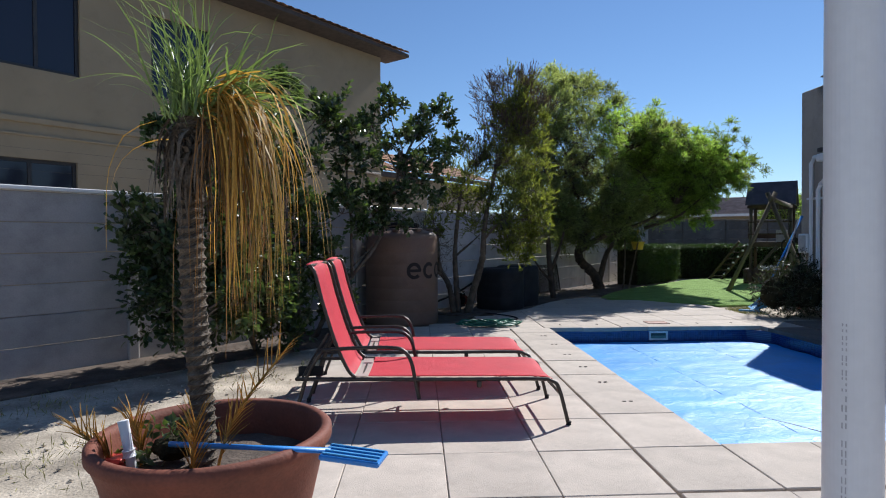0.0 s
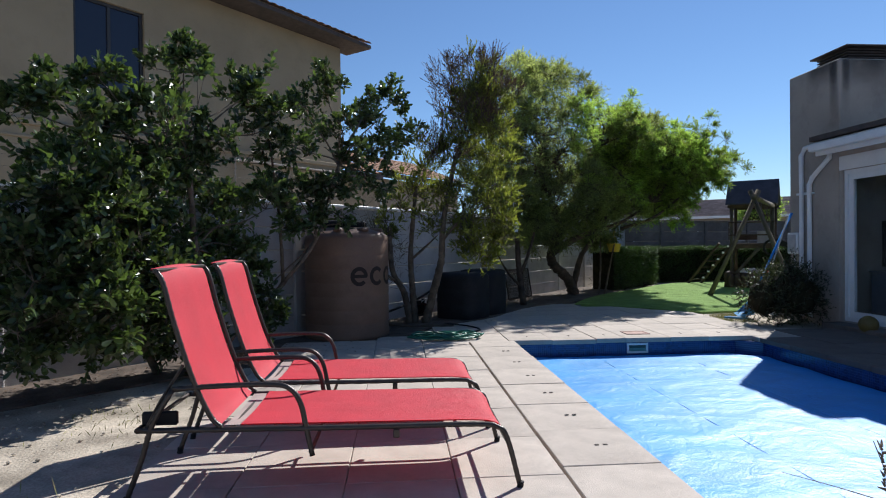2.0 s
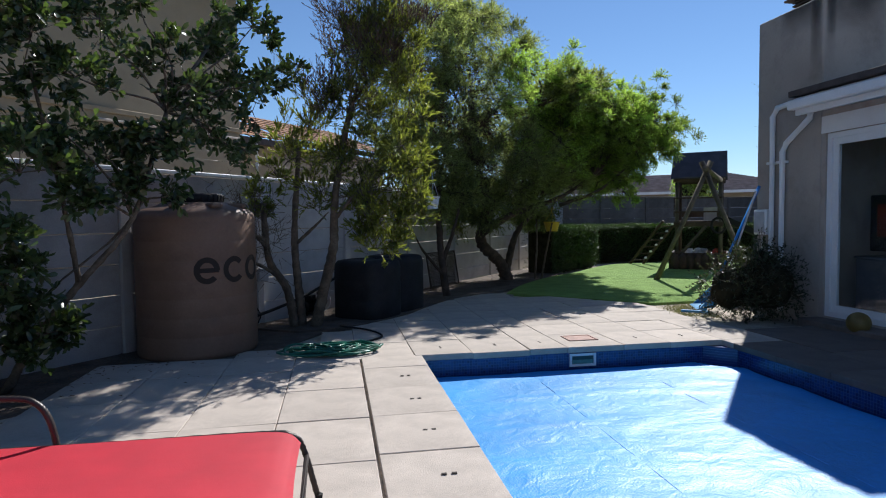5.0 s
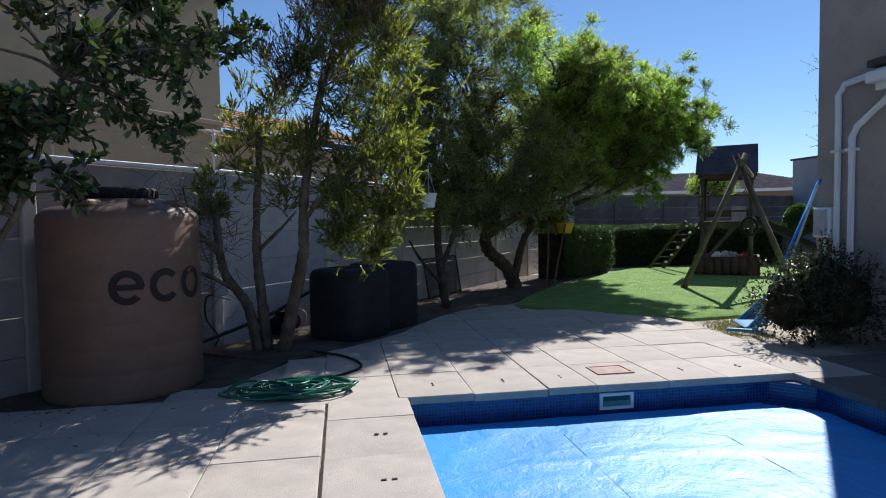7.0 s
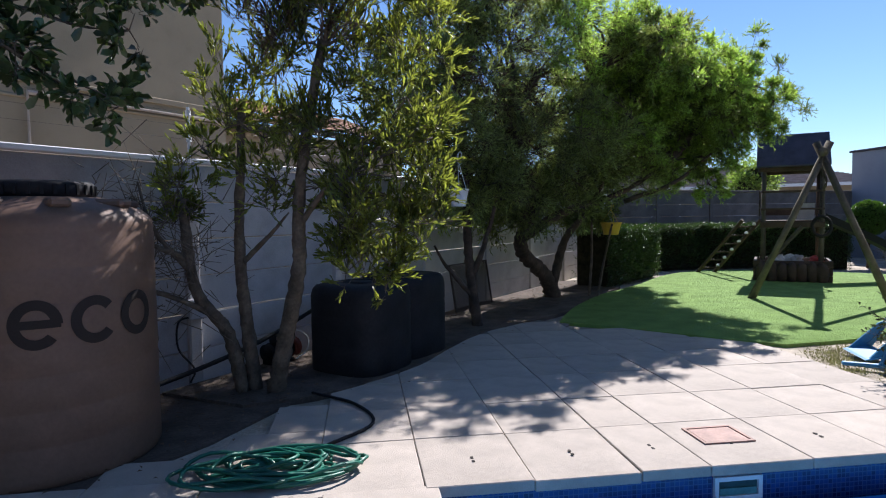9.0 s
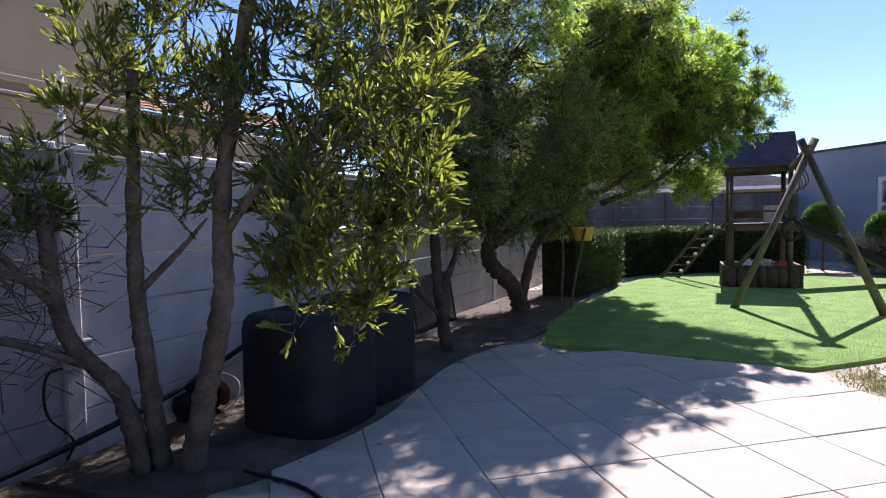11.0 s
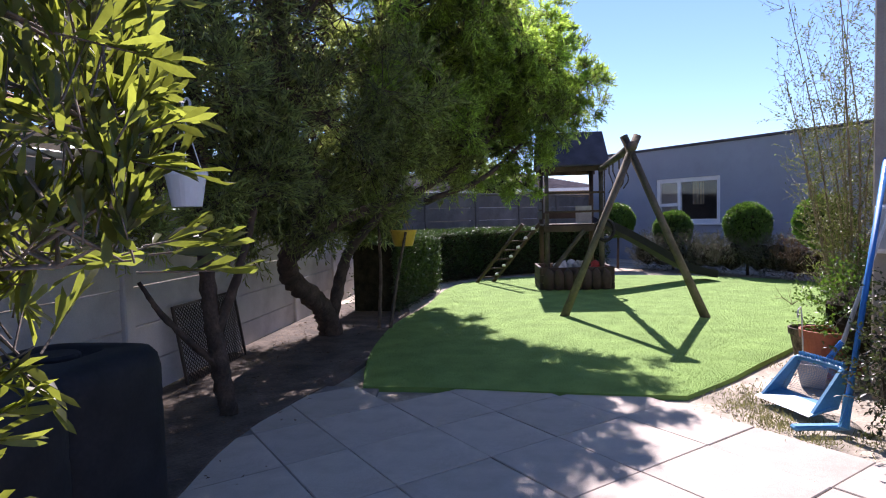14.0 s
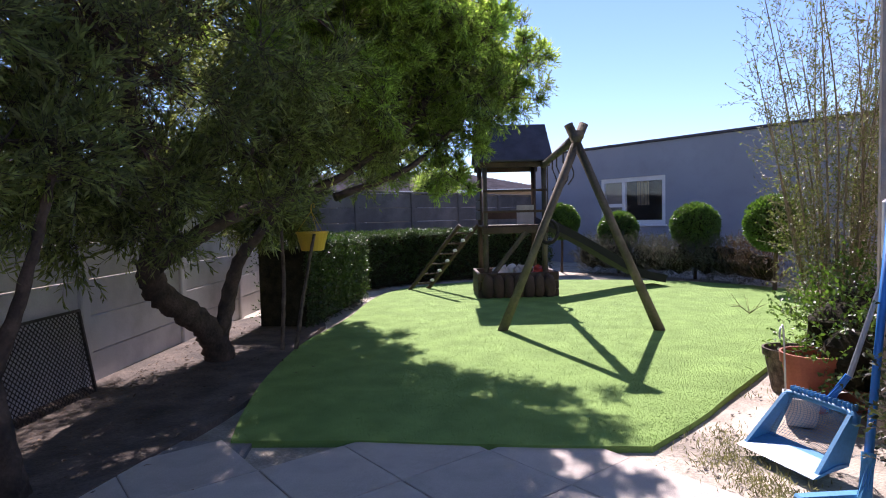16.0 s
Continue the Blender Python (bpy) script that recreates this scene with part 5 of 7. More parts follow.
def leafy_mass(name, clumps, label, category, material, seed, density=900, leaf=(0.03, 0.018), twig=0.1, per=7, group="", **kw):
    rng = np.random.default_rng(seed)
    t = thing(name, label, category, group)
    # dark core in each clump stands in for shade among the leaves
    for x, y, z, rx, ry, rz in clumps:
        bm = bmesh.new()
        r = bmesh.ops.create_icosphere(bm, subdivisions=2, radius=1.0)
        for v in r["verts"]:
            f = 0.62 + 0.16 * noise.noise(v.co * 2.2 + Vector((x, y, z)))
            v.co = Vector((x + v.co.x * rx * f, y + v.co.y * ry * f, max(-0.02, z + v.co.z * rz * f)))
        part("inner_mass", bm, SHADE_CORE, t)
    crown(t, rng, clumps, material, BARK, density, twig, per, leaf[0], leaf[1], 0.002, name="leaves", shell=0.85, **kw)
    return t


def topiary_ball(x, y, z, r, seed):
    """Clipped ball: a dark core for inner shade under an even skin of small leaves, on a short stem."""
    rng = np.random.default_rng(seed)
    t = thing("topiary_ball", "round clipped topiary bush with fresh green leaves", "topiary", "topiary balls")
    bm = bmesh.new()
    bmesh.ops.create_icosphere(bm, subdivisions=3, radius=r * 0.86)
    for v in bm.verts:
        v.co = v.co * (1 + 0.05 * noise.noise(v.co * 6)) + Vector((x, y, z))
    part("inner_mass", bm, SHADE_CORE, t)
    d = unit(rng.normal(size=(3600, 3)))
    bumps = np.array([noise.noise(Vector(q) * 3.0 + Vector((seed, 0, 0))) for q in d])[:, None]
    S = np.array([x, y, z]) + d * r * (0.86 + 0.05 * bumps)
    g = unit(d + rng.normal(size=d.shape) * 0.35)
    P = (S[:, None] + g[:, None] * (np.linspace(0.0, 0.13, 6) * r)[None, :, None] * rng.uniform(0.7, 1.25, (len(S), 1, 1)))
    ax = unit(np.repeat(g[:, None], 6, 1) + rng.normal(size=P.shape) * 0.7).reshape(-1, 3)
    P = P.reshape(-1, 3)
    v, q = leaf_arrays(P, ax, unit(rng.normal(size=P.shape) + np.array([0, 0, 0.5])), 0.034 * rng.uniform(0.7, 1.3, len(P)), 0.02 * rng.uniform(0.7, 1.3, len(P)), False)
    ob = new("leaves", raw_mesh("leaves", v, q, LEAF_HEDGE))
    ob.parent = t
    part("trunk", tube([(x, y, -0.03), (x + 0.02, y, z - r * 0.6)], 0.035, 0.03, 7, 0.2), BARK_DARK, t)


def hedge(name, pts, width, height, seed, label):
    """Clipped hedge along a line: a dark core for inner shade and a dense leaf skin."""
    rng = np.random.default_rng(seed)
    t = thing(name, label, "hedge")
    core, S, Dn = bmesh.new(), [], []
    for (x0, y0), (x1, y1) in zip(pts, pts[1:]):
        u = Vector((x1 - x0, y1 - y0, 0))
        L = u.length
        m = wall_frame((x0, y0, 0), u)
        add_box(core, 0.05, -width / 2 + 0.06, 0, L - 0.05, width / 2 - 0.06, height - 0.07, 0.0, m)
        n = int(L * 1900)
        a = np.clip(rng.uniform(-0.09, L + 0.09, n), 0, L)
        face = rng.random(n)
        loc = np.where((face < 0.42)[:, None], np.stack([a, (rng.random(n) - 0.5) * width, np.full(n, height - 0.06)], 1),
                       np.stack([a, np.where(face < 0.95, -1, 1) * (width / 2 - 0.05), rng.random(n) ** 0.8 * height], 1))
        d = np.where((face < 0.42)[:, None], np.array([[0, 0, 1.0]]), np.stack([np.zeros(n), np.where(face < 0.95, -1.0, 1.0), np.full(n, 0.3)], 1))
        M3, o = np.array(m.to_3x3()), np.array(m.translation)
        S.append(loc @ M3.T + o)
        Dn.append(unit(d @ M3.T + rng.normal(size=(n, 3)) * 0.5))
    S, Dn = np.concatenate(S), np.concatenate(Dn)
    S += rng.normal(size=S.shape) * 0.02
    E = S + Dn * (0.05 + 0.06 * rng.random((len(S), 1)))
    P = np.repeat(S[:, None], 6, 1) * (1 - np.linspace(0.1, 1, 6)[None, :, None]) + np.repeat(E[:, None], 6, 1) * np.linspace(0.1, 1, 6)[None, :, None]
    ax = unit(np.repeat(Dn[:, None], 6, 1) + rng.normal(size=P.shape) * 0.9).reshape(-1, 3)
    P = P.reshape(-1, 3)
    v, q = leaf_arrays(P, ax, unit(rng.normal(size=P.shape) + np.array([0, 0, 0.6])), 0.03 * (0.7 + 0.6 * rng.random(len(P))), 0.018 * (0.7 + 0.6 * rng.random(len(P))), False)
    part("inner_mass", core, SHADE_CORE, t)
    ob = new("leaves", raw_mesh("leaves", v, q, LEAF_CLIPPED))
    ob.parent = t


shrub_tree()
olive_tree()
feathery_tree()
thin_tree()
hedge("clipped_hedge", [(5.55, 15.25), (6.6, 16.25), (7.35, 17.0)], 0.7, 1.0, 3, "clipped green hedge block beside the lawn")
hedge("back_hedge", [(7.5, 18.0), (9.4, 18.35), (11.6, 17.9), (12.4, 17.2)], 0.7, 0.98, 6, "long clipped hedge along the back wall, shade put into its dark leaves")
for i, (x, y, z, r) in enumerate(((13.0, 17.35, 1.1, 0.40), (13.55, 16.25, 0.88, 0.42), (13.4, 14.45, 0.98, 0.44), (12.35, 12.6, 1.04, 0.44))):
    topiary_ball(x, y, z, r, 50 + i)
leafy_mass("lavender_border", [(13.15 + 0.1 * math.sin(k * 2.1), 13.75 + k * 0.42, 0.36, 0.42, 0.4, 0.4) for k in range(8)], "long bushy grey-green lavender planting along the back border", "shrub", LEAF_GREYGREEN, 70, 1900, (0.07, 0.009), 0.17, 7, up=1.3)
leafy_mass("brown_grass_clump", [(12.95, 13.3, 0.36, 0.4, 0.4, 0.38), (12.75, 12.95, 0.32, 0.36, 0.36, 0.36)], "dry brown grass clump in the back border", "shrub", LEAF_BROWN, 72, 1900, (0.07, 0.008), 0.17, 7, up=1.3)
leafy_mass("dark_bush", [(6.05, 9.1, 0.42, .42, .4, .46), (5.75, 9.15, 0.36, .36, .34, .4), (6.3, 9.3, 0.5, .3, .36, .45), (6.1, 8.85, 0.4, .35, .3, .42)], "dense bush against the house corner, house shade put into its leaf colour", "bush", LEAF_DARK, 90, 1500, (0.035, 0.018), 0.14, 8, up=0.3)
leafy_mass("light_bush", [(7.3, 10.1, 0.38, .42, .38, .4), (7.7, 10.15, 0.45, .4, .35, .42), (7.0, 9.95, 0.3, .3, .28, .32)], "leafy green bush with pale new growth beside the pots", "bush", LEAF_HEDGE, 91, 1300, (0.035, 0.02), 0.15, 8, up=0.5)
leafy_mass("far_tree", [(17.5, 27.5, 2.6, .9, .8, .8), (16.8, 27.2, 2.2, .6, .6, .6)], "small green tree beyond the far wall", "tree", LEAF_FINE, 92, 700, (0.12, 0.05), 0.3, 7)


# ---- potted ponytail palm in the foreground ----
PALM_FIT = Matrix.Translation((0.13, 0.069, 1.223)) @ Matrix.Scale(0.643, 4) @ Matrix.Translation((-0.13, -0.069, -1.223))


def ponytail_palm():
    before = set(scene.objects)
    rng = np.random.default_rng(12)
    cx, cy = -0.92, 2.92
    pot = thing("round_planter", "wide worn terracotta bowl planter on the sand", "planter", m=pose(cx, cy, -0.03))
    prof = [(0.0, -0.55), (0.24, -0.55), (0.28, -0.595), (0.31, -0.56), (0.35, -0.36), (0.43, 0.0), (0.50, 0.30), (0.53, 0.38), (0.548, 0.40), (0.548, 0.44), (0.53, 0.455), (0.50, 0.45), (0.49, 0.42), (0.48, 0.36), (0.47, 0.26)]
    part("bowl", lathe(prof, 48), TERRACOTTA, pot, smooth=True)
    soil = lathe([(0.0, 0.285), (0.25, 0.28), (0.472, 0.27)], 32)
    for v in soil.verts:
        v.co.z += 0.02 * noise.noise(v.co * 9)
    part("soil", soil, SOIL, pot)
    palm = thing("ponytail_palm", "small palm with shaggy trunk and hanging yellow dry leaves", "palm", m=pose(cx, cy - 0.02, 0))
    bm = bmesh.new()
    pts = catmull([(0.03, 0, 0.10), (0.01, 0, 0.55), (-0.02, 0.0, 1.0), (-0.03, 0.01, 1.45), (-0.01, 0.0, 1.8)], 10)
    add_tube(bm, pts, 0.06, 0.068, 14, 0.1)
    part("trunk", bm, PALM_BARK, palm, "rough fibrous trunk")
    # ragged stubs of old leaf bases
    bm = bmesh.new()
    for k in range(80):
        z = rng.uniform(0.28, 1.75)
        a = rng.uniform(0, 6.28)
        p = Vector((-0.01 + 0.058 * math.cos(a), 0.058 * math.sin(a), z))
        d = Vector((math.cos(a), math.sin(a), rng.uniform(0.2, 1.4))).normalized()
        add_tube(bm, [p, p + d * rng.uniform(0.02, 0.06)], 0.009, 0.002, 4)
    tagged(part("leaf_stub", bm, PALM_BARK, palm), kind="stuff")

    def straps(n, origin, dirf, length, width, gravity, material, name, label="", curl=0.1):
        V, Q = [], []
        for i in range(n):
            p = np.array(origin) + rng.normal(size=3) * np.array([0.05, 0.05, 0.04])
            d = unit(np.array(dirf(rng)))
            L = length * rng.uniform(0.45, 1.15)
            w = width * rng.uniform(0.6, 1.3)
            seg = 9
            side = unit(np.cross(d, np.array([0.1, 0.2, 1.0])) + rng.normal(size=3) * 0.15)
            vel = d.copy()
            g = gravity * rng.uniform(0.5, 1.6)
            base = len(V)
            for s in range(seg + 1):
                t = s / seg
                ww = w * (1 - t) ** 0.6 * 0.5
                V.append(p + side * ww)
                V.append(p - side * ww)
                vel = unit(vel + np.array([0, 0, -g * (0.5 + t)]) + rng.normal(size=3) * curl)
                p = p + vel * L / seg
            for s in range(seg):
                Q.append((base + 2 * s, base + 2 * s + 1, base + 2 * s + 3, base + 2 * s + 2))
        ob = new(name, raw_mesh(name, np.array(V), np.array(Q), material))
        ob.parent = palm
        tagged(ob, label)

    straps(150, (-0.04, 0, 1.82), lambda r: (r.normal() * 0.17 - 0.06, r.normal() * 0.25, 1.0), 0.60, 0.011, 0.13, STRAP, "leaf_tuft", "upright green strap leaves")
    straps(95, (0.10, -0.02, 1.84), lambda r: (0.8 + r.normal() * 0.3, r.normal() * 0.45, 0.75 + r.normal() * 0.25), 0.52, 0.015, 0.15, STRAP, "leaf_tuft", "arching green strap leaves")
    straps(8, (-0.05, 0.04, 1.8), lambda r: (-0.6 + r.normal() * 0.3, r.normal() * 0.5, 0.8), 0.45, 0.010, 0.2, STRAP, "leaf_tuft")
    straps(130, (0.13, -0.05, 1.84), lambda r: (0.30 + r.normal() * 0.09, r.normal() * 0.14 - 0.08, 0.15), 1.0, 0.010, 1.15, STRAP_DRY, "dry_leaves", "hanging yellow-orange dry leaves", 0.1)
    straps(90, (0.11, -0.05, 1.82), lambda r: (0.2 + r.normal() * 0.12, r.normal() * 0.16 - 0.08, 0.0), 1.05, 0.007, 1.4, STRAP_BROWN, "dry_leaves", "hanging brown withered leaves", 0.13)
    straps(22, (0.13, -0.06, 1.86), lambda r: (0.36 + r.normal() * 0.09, r.normal() * 0.16 - 0.12, 0.3), 0.9, 0.018, 0.95, STRAP_DRY, "dry_leaves", "broad yellow dry leaves", 0.08)
    straps(4, (-0.10, 0.0, 1.74), lambda r: (-0.6 + r.normal() * 0.3, r.normal() * 0.4, 0.1), 0.7, 0.009, 0.8, STRAP_DRY, "dry_leaves")
    straps(110, (-0.03, -0.02, 1.72), lambda r: (r.normal() * 0.6 - 0.12, r.normal() * 0.6, -0.3), 0.42, 0.02, 0.9, PALM_BARK, "dead_sheath", "brown dead leaf sheaths below the tuft")
    # dry feathery fronds in the pot
    fr = thing("dry_frond", "dry straw-coloured palm frond standing in the planter", "frond")
    for x0, y0, dx, h in ((cx + 0.06, cy - 0.2, 0.30, 0.56), (cx - 0.42, cy - 0.1, -0.14, 0.2), (cx + 0.0, cy - 0.3, 0.03, 0.3), (cx - 0.34, cy - 0.02, -0.02, 0.22)):
        bm = bmesh.new()
        line = catmull([(x0, y0, 0.25), (x0 + dx * 0.3, y0, 0.25 + h * 0.5), (x0 + dx, y0 - 0.03, 0.25 + h)], 12)
        add_tube(bm, line, 0.008, 0.003, 5)
        for k, p in enumerate(line[5:]):
            for sgn in (-1, 1):
                d = ((line[-1] - line[0]).normalized() + Vector((sgn * 0.45, rng.normal() * 0.4, 0.15))).normalized()
                add_tube(bm, [p, p + d * 0.10, p + d * 0.17 + Vector((0, 0, -0.02))], 0.004, 0.001, 3)
        tagged(part("frond", bm, STRAP_DRY, fr), kind="stuff")
    # leaf clump and odds in the pot
    leafy_mass("pot_weed", [(cx - 0.2, cy + 0.02, 0.33, .16, .14, .1)], "small dark leafy plant in the planter", "plant", LEAF_GLOSSY, 95, 1200, (0.06, 0.03), 0.1, 6)
    st = thing("white_tube", "short white plastic tube leaning in the planter", "tube")
    part("tube", tube([(cx - 0.30, cy - 0.18, 0.27), (cx - 0.345, cy - 0.18, 0.52)], 0.024, sides=12), PVC, st, smooth=True)
    part("collar", tube([(cx - 0.318, cy - 0.18, 0.36), (cx - 0.323, cy - 0.18, 0.39)], 0.029, sides=12), PVC, st)
    for i, (x, y, s) in enumerate(((-0.42, -0.1, 0.05), (-0.46, -0.02, 0.035))):
        rp = thing("red_toy_piece", "small red plastic toy piece in the planter", "toy")
        part("piece", box(cx + x - s, cy + y - s, 0.28, cx + x + s, cy + y + s, 0.28 + s, 0.012), RED_PLASTIC, rp)
    for x, y in ((-0.40, -0.30), (0.2, -0.38), (0.25, -0.33)):
        sh = solid("pot_shard", box(cx + x, cy + y, 0.27, cx + x + 0.10, cy + y + 0.05, 0.30, 0.008), CURTAIN, "pale broken pot shard on the planter soil", "shard")
    # long-handled blue scoop lying across the rim
    sc = thing("blue_brush", "flat blue plastic broom lying across the planter rim", "broom")
    part("handle", tube([(cx - 0.15, cy - 0.16, 0.405), (cx + 0.60, cy - 0.34, 0.425)], 0.013, sides=10), BLUE_PLASTIC, sc, smooth=True)
    part("head", box(-0.13, -0.075, -0.012, 0.13, 0.075, 0.012, 0.006, pose(cx + 0.70, cy - 0.365, 0.412, 0, 4, -13)), BLUE_PLASTIC, sc)
    for k in range(4):
        part("rib", box(-0.12, -0.06 + k * 0.035, 0.0125, 0.12, -0.052 + k * 0.035, 0.019, 0.0, pose(cx + 0.70, cy - 0.365, 0.412, 0, 4, -13)), BLUE_LIGHT, sc)
    for ob in set(scene.objects) - before:
        if ob.parent is None:
            ob.matrix_basis = PALM_FIT @ (Matrix.Identity(4) if ob == palm else Matrix.Translation((0.07, 0, -0.10))) @ ob.matrix_basis


ponytail_palm()


# ---- sun loungers ----
def lounger(m):
    t = thing("sun_lounger", "red mesh sun lounger with dark tube frame, back raised", "sun lounger", "sun loungers by the pool", m)
    W = 0.66

    def sling(line, y0, y1, name, mt, th=0.006):
        bm = bmesh.new()
        pts = catmull(line, 8)
        n = 7
        top, bot = [], []
        for i, p in enumerate(pts):
            tan = (pts[min(i + 1, len(pts) - 1)] - pts[max(i - 1, 0)]).normalized()
            nr = Vector((-tan.z, 0, tan.x))
            r1, r2 = [], []
            for k in range(n):
                y = y0 + (y1 - y0) * k / (n - 1)
                sag = -0.012 * math.sin(math.pi * k / (n - 1))
                r1.append(bm.verts.new(p + nr * (th + sag) + Vector((0, y, 0))))
                r2.append(bm.verts.new(p + nr * sag + Vector((0, y, 0))))
            top.append(r1)
            bot.append(r2)
        for a, b in zip(range(len(pts) - 1), range(1, len(pts))):
            for k in range(n - 1):
                bm.faces.new((top[a][k], top[a][k + 1], top[b][k + 1], top[b][k]))
                bm.faces.new((bot[a][k], bot[b][k], bot[b][k + 1], bot[a][k + 1]))
        return part(name, bm, mt, t, smooth=True)

    sling([(-0.205, 0, 0.335), (0.2, 0, 0.33), (0.6, 0, 0.325), (0.88, 0, 0.32), (0.985, 0, 0.305), (1.03, 0, 0.265)], 0.025, W - 0.025, "seat", RED)
    sling([(-0.30, 0, 0.335), (-0.345, 0, 0.39), (-0.42, 0, 0.56), (-0.50, 0, 0.82), (-0.545, 0, 1.0), (-0.575, 0, 1.06), (-0.60, 0, 1.065)], 0.025, W - 0.025, "backrest", RED)
    sling([(-0.285, 0, 0.33), (-0.215, 0, 0.33)], 0.04, W - 0.04, "strap", GREY_SLING, 0.003)
    for y in (0.0, W):
        part("side_rail", tube([(-0.66, y, 0.33), (-0.3, y, 0.325), (0.3, y, 0.315), (0.88, y, 0.31), (0.99, y, 0.295), (1.04, y, 0.24), (1.10, y, 0.012)], 0.0135, sides=8, smooth_n=6), BRONZE, t, smooth=True)
        part("back_rail", tube([(-0.285, y, 0.335), (-0.335, y, 0.39), (-0.41, y, 0.56), (-0.49, y, 0.82), (-0.535, y, 1.0), (-0.565, y, 1.055)], 0.0125, sides=8, smooth_n=5), BRONZE, t, smooth=True)
        part("armrest", tube([(-0.50, y, 0.515), (-0.3, y, 0.525), (-0.05, y, 0.525), (0.03, y, 0.50), (0.075, y, 0.43), (0.10, y, 0.31), (0.125, y, 0.19)], 0.0135, sides=8, smooth_n=6), BRONZE, t, smooth=True)
        part("rear_leg", tube([(-0.50, y, 0.515), (-0.59, y, 0.36), (-0.64, y, 0.2), (-0.71, y, 0.012)], 0.0135, sides=8, smooth_n=5), BRONZE, t, smooth=True)
        part("back_brace", tube([(-0.46, y * 0.94 + 0.02, 0.62), (-0.56, y * 0.94 + 0.02, 0.46), (-0.63, y * 0.94 + 0.02, 0.33)], 0.008, sides=6), BRONZE, t)
        for x, z in ((1.10, 0), (-0.71, 0)):
            part("foot_cap", tube([(x, y, -0.002), (x + 0.004, y, 0.03)], 0.017, sides=8), BLACK_PLASTIC, t)
        part("bracket", box(0.5, y - 0.012, 0.26, 0.53, y + 0.012, 0.302, 0.004), BRONZE, t)
    part("cross_bar", tube([(1.055, 0, 0.20), (1.055, W, 0.20)], 0.011, sides=8), BRONZE, t)
    part("cross_bar", tube([(0.12, 0, 0.21), (0.12, W, 0.21)], 0.010, sides=8), BRONZE, t)
    part("cross_bar", tube([(-0.57, 0, 1.055), (-0.57, W, 1.055)], 0.0125, sides=8), BRONZE, t)
    part("cross_bar", tube([(-0.66, 0, 0.33), (-0.66, W, 0.33)], 0.0125, sides=8), BRONZE, t)
    part("cross_bar", tube([(-0.25, 0, 0.318), (-0.25, W, 0.318)], 0.010, sides=8), BRONZE, t)
    part("ratchet", box(-0.66, 0.05, 0.336, -0.50, 0.075, 0.40, 0.006), BLACK_PLASTIC, t)
    return t


first = lounger(pose(0, 3.87, 0))
copy_thing(first, pose(-0.01, 4.78, 0, 0, 0, 0.8))


# ---- water tank, black tanks, hoses ----
def water_tank():
    t = thing("water_tank", "tall tan plastic water tank with eco printed in dark letters", "water tank", m=pose(-0.13, 8.85, -0.02))
    R = 0.535
    prof = [(0, 0.0), (R - 0.02, 0.0), (R, 0.03)]
    for k in range(7):
        z = 0.06 + k * 0.17
        prof += [(R, z), (R, z + 0.13), (R - 0.003, z + 0.145), (R - 0.003, z + 0.158)]
    prof += [(R, 1.26), (R - 0.01, 1.30), (R - 0.06, 1.345), (R - 0.2, 1.385), (0.30, 1.41), (0, 1.415)]
    part("body", lathe(prof, 56), TANK, t, smooth=True)
    lid = part("lid", lathe([(0.0, 0.0), (0.27, 0.0), (0.27, 0.07), (0.255, 0.085), (0, 0.09)], 40), BLACK_PLASTIC, t, "black screw lid", smooth=True)
    lid.location = (-0.02, 0, 1.41)
    for k in range(30):
        a = k * 2 * math.pi / 30
        part("lid_grip", box(0.268, -0.008, 1.422, 0.277, 0.008, 1.475, 0.0, Matrix.Translation((-0.02, 0, 0)) @ Matrix.Rotation(a, 4, "Z")), BLACK_PLASTIC, lid).matrix_parent_inverse = lid.matrix_basis.inverted()
    for a0 in (-100, -55, -10, 35):
        a = radians(a0)
        part("shoulder_rib", box(0.30, -0.05, 1.352, 0.47, 0.05, 1.40, 0.015, Matrix.Rotation(a, 4, "Z")), TANK, t)
    # printed word, wrapped round the shell: rings and bars
    bm = bmesh.new()

    def at(x, z):
        a = radians(-80) + x / R
        return Vector((math.cos(a) * (R + 0.004), math.sin(a) * (R + 0.004), z))

    def ring(cx, a0, a1, rx=0.11, rz=0.118, w=0.048):
        n = 40
        prev = None
        for k in range(n + 1):
            a = radians(a0 + (a1 - a0) * k / n)
            pair = [bm.verts.new(at(cx + (rx - d) * math.cos(a), 0.80 + (rz - d) * math.sin(a))) for d in (0, w)]
            if prev:
                bm.faces.new((prev[0], pair[0], pair[1], prev[1]))
            prev = pair
    ring(0.10, 0, 318)
    for k in range(8):
        x0, x1 = 0.01 + k * 0.024, 0.01 + (k + 1) * 0.024
        bm.faces.new([bm.verts.new(at(x, z)) for x, z in ((x0, 0.782), (x1, 0.782), (x1, 0.822), (x0, 0.822))])
    ring(0.35, 40, 320)
    ring(0.59, 0, 360)
    part("printed_word", bm, LETTER, t, "dark printed letters eco")


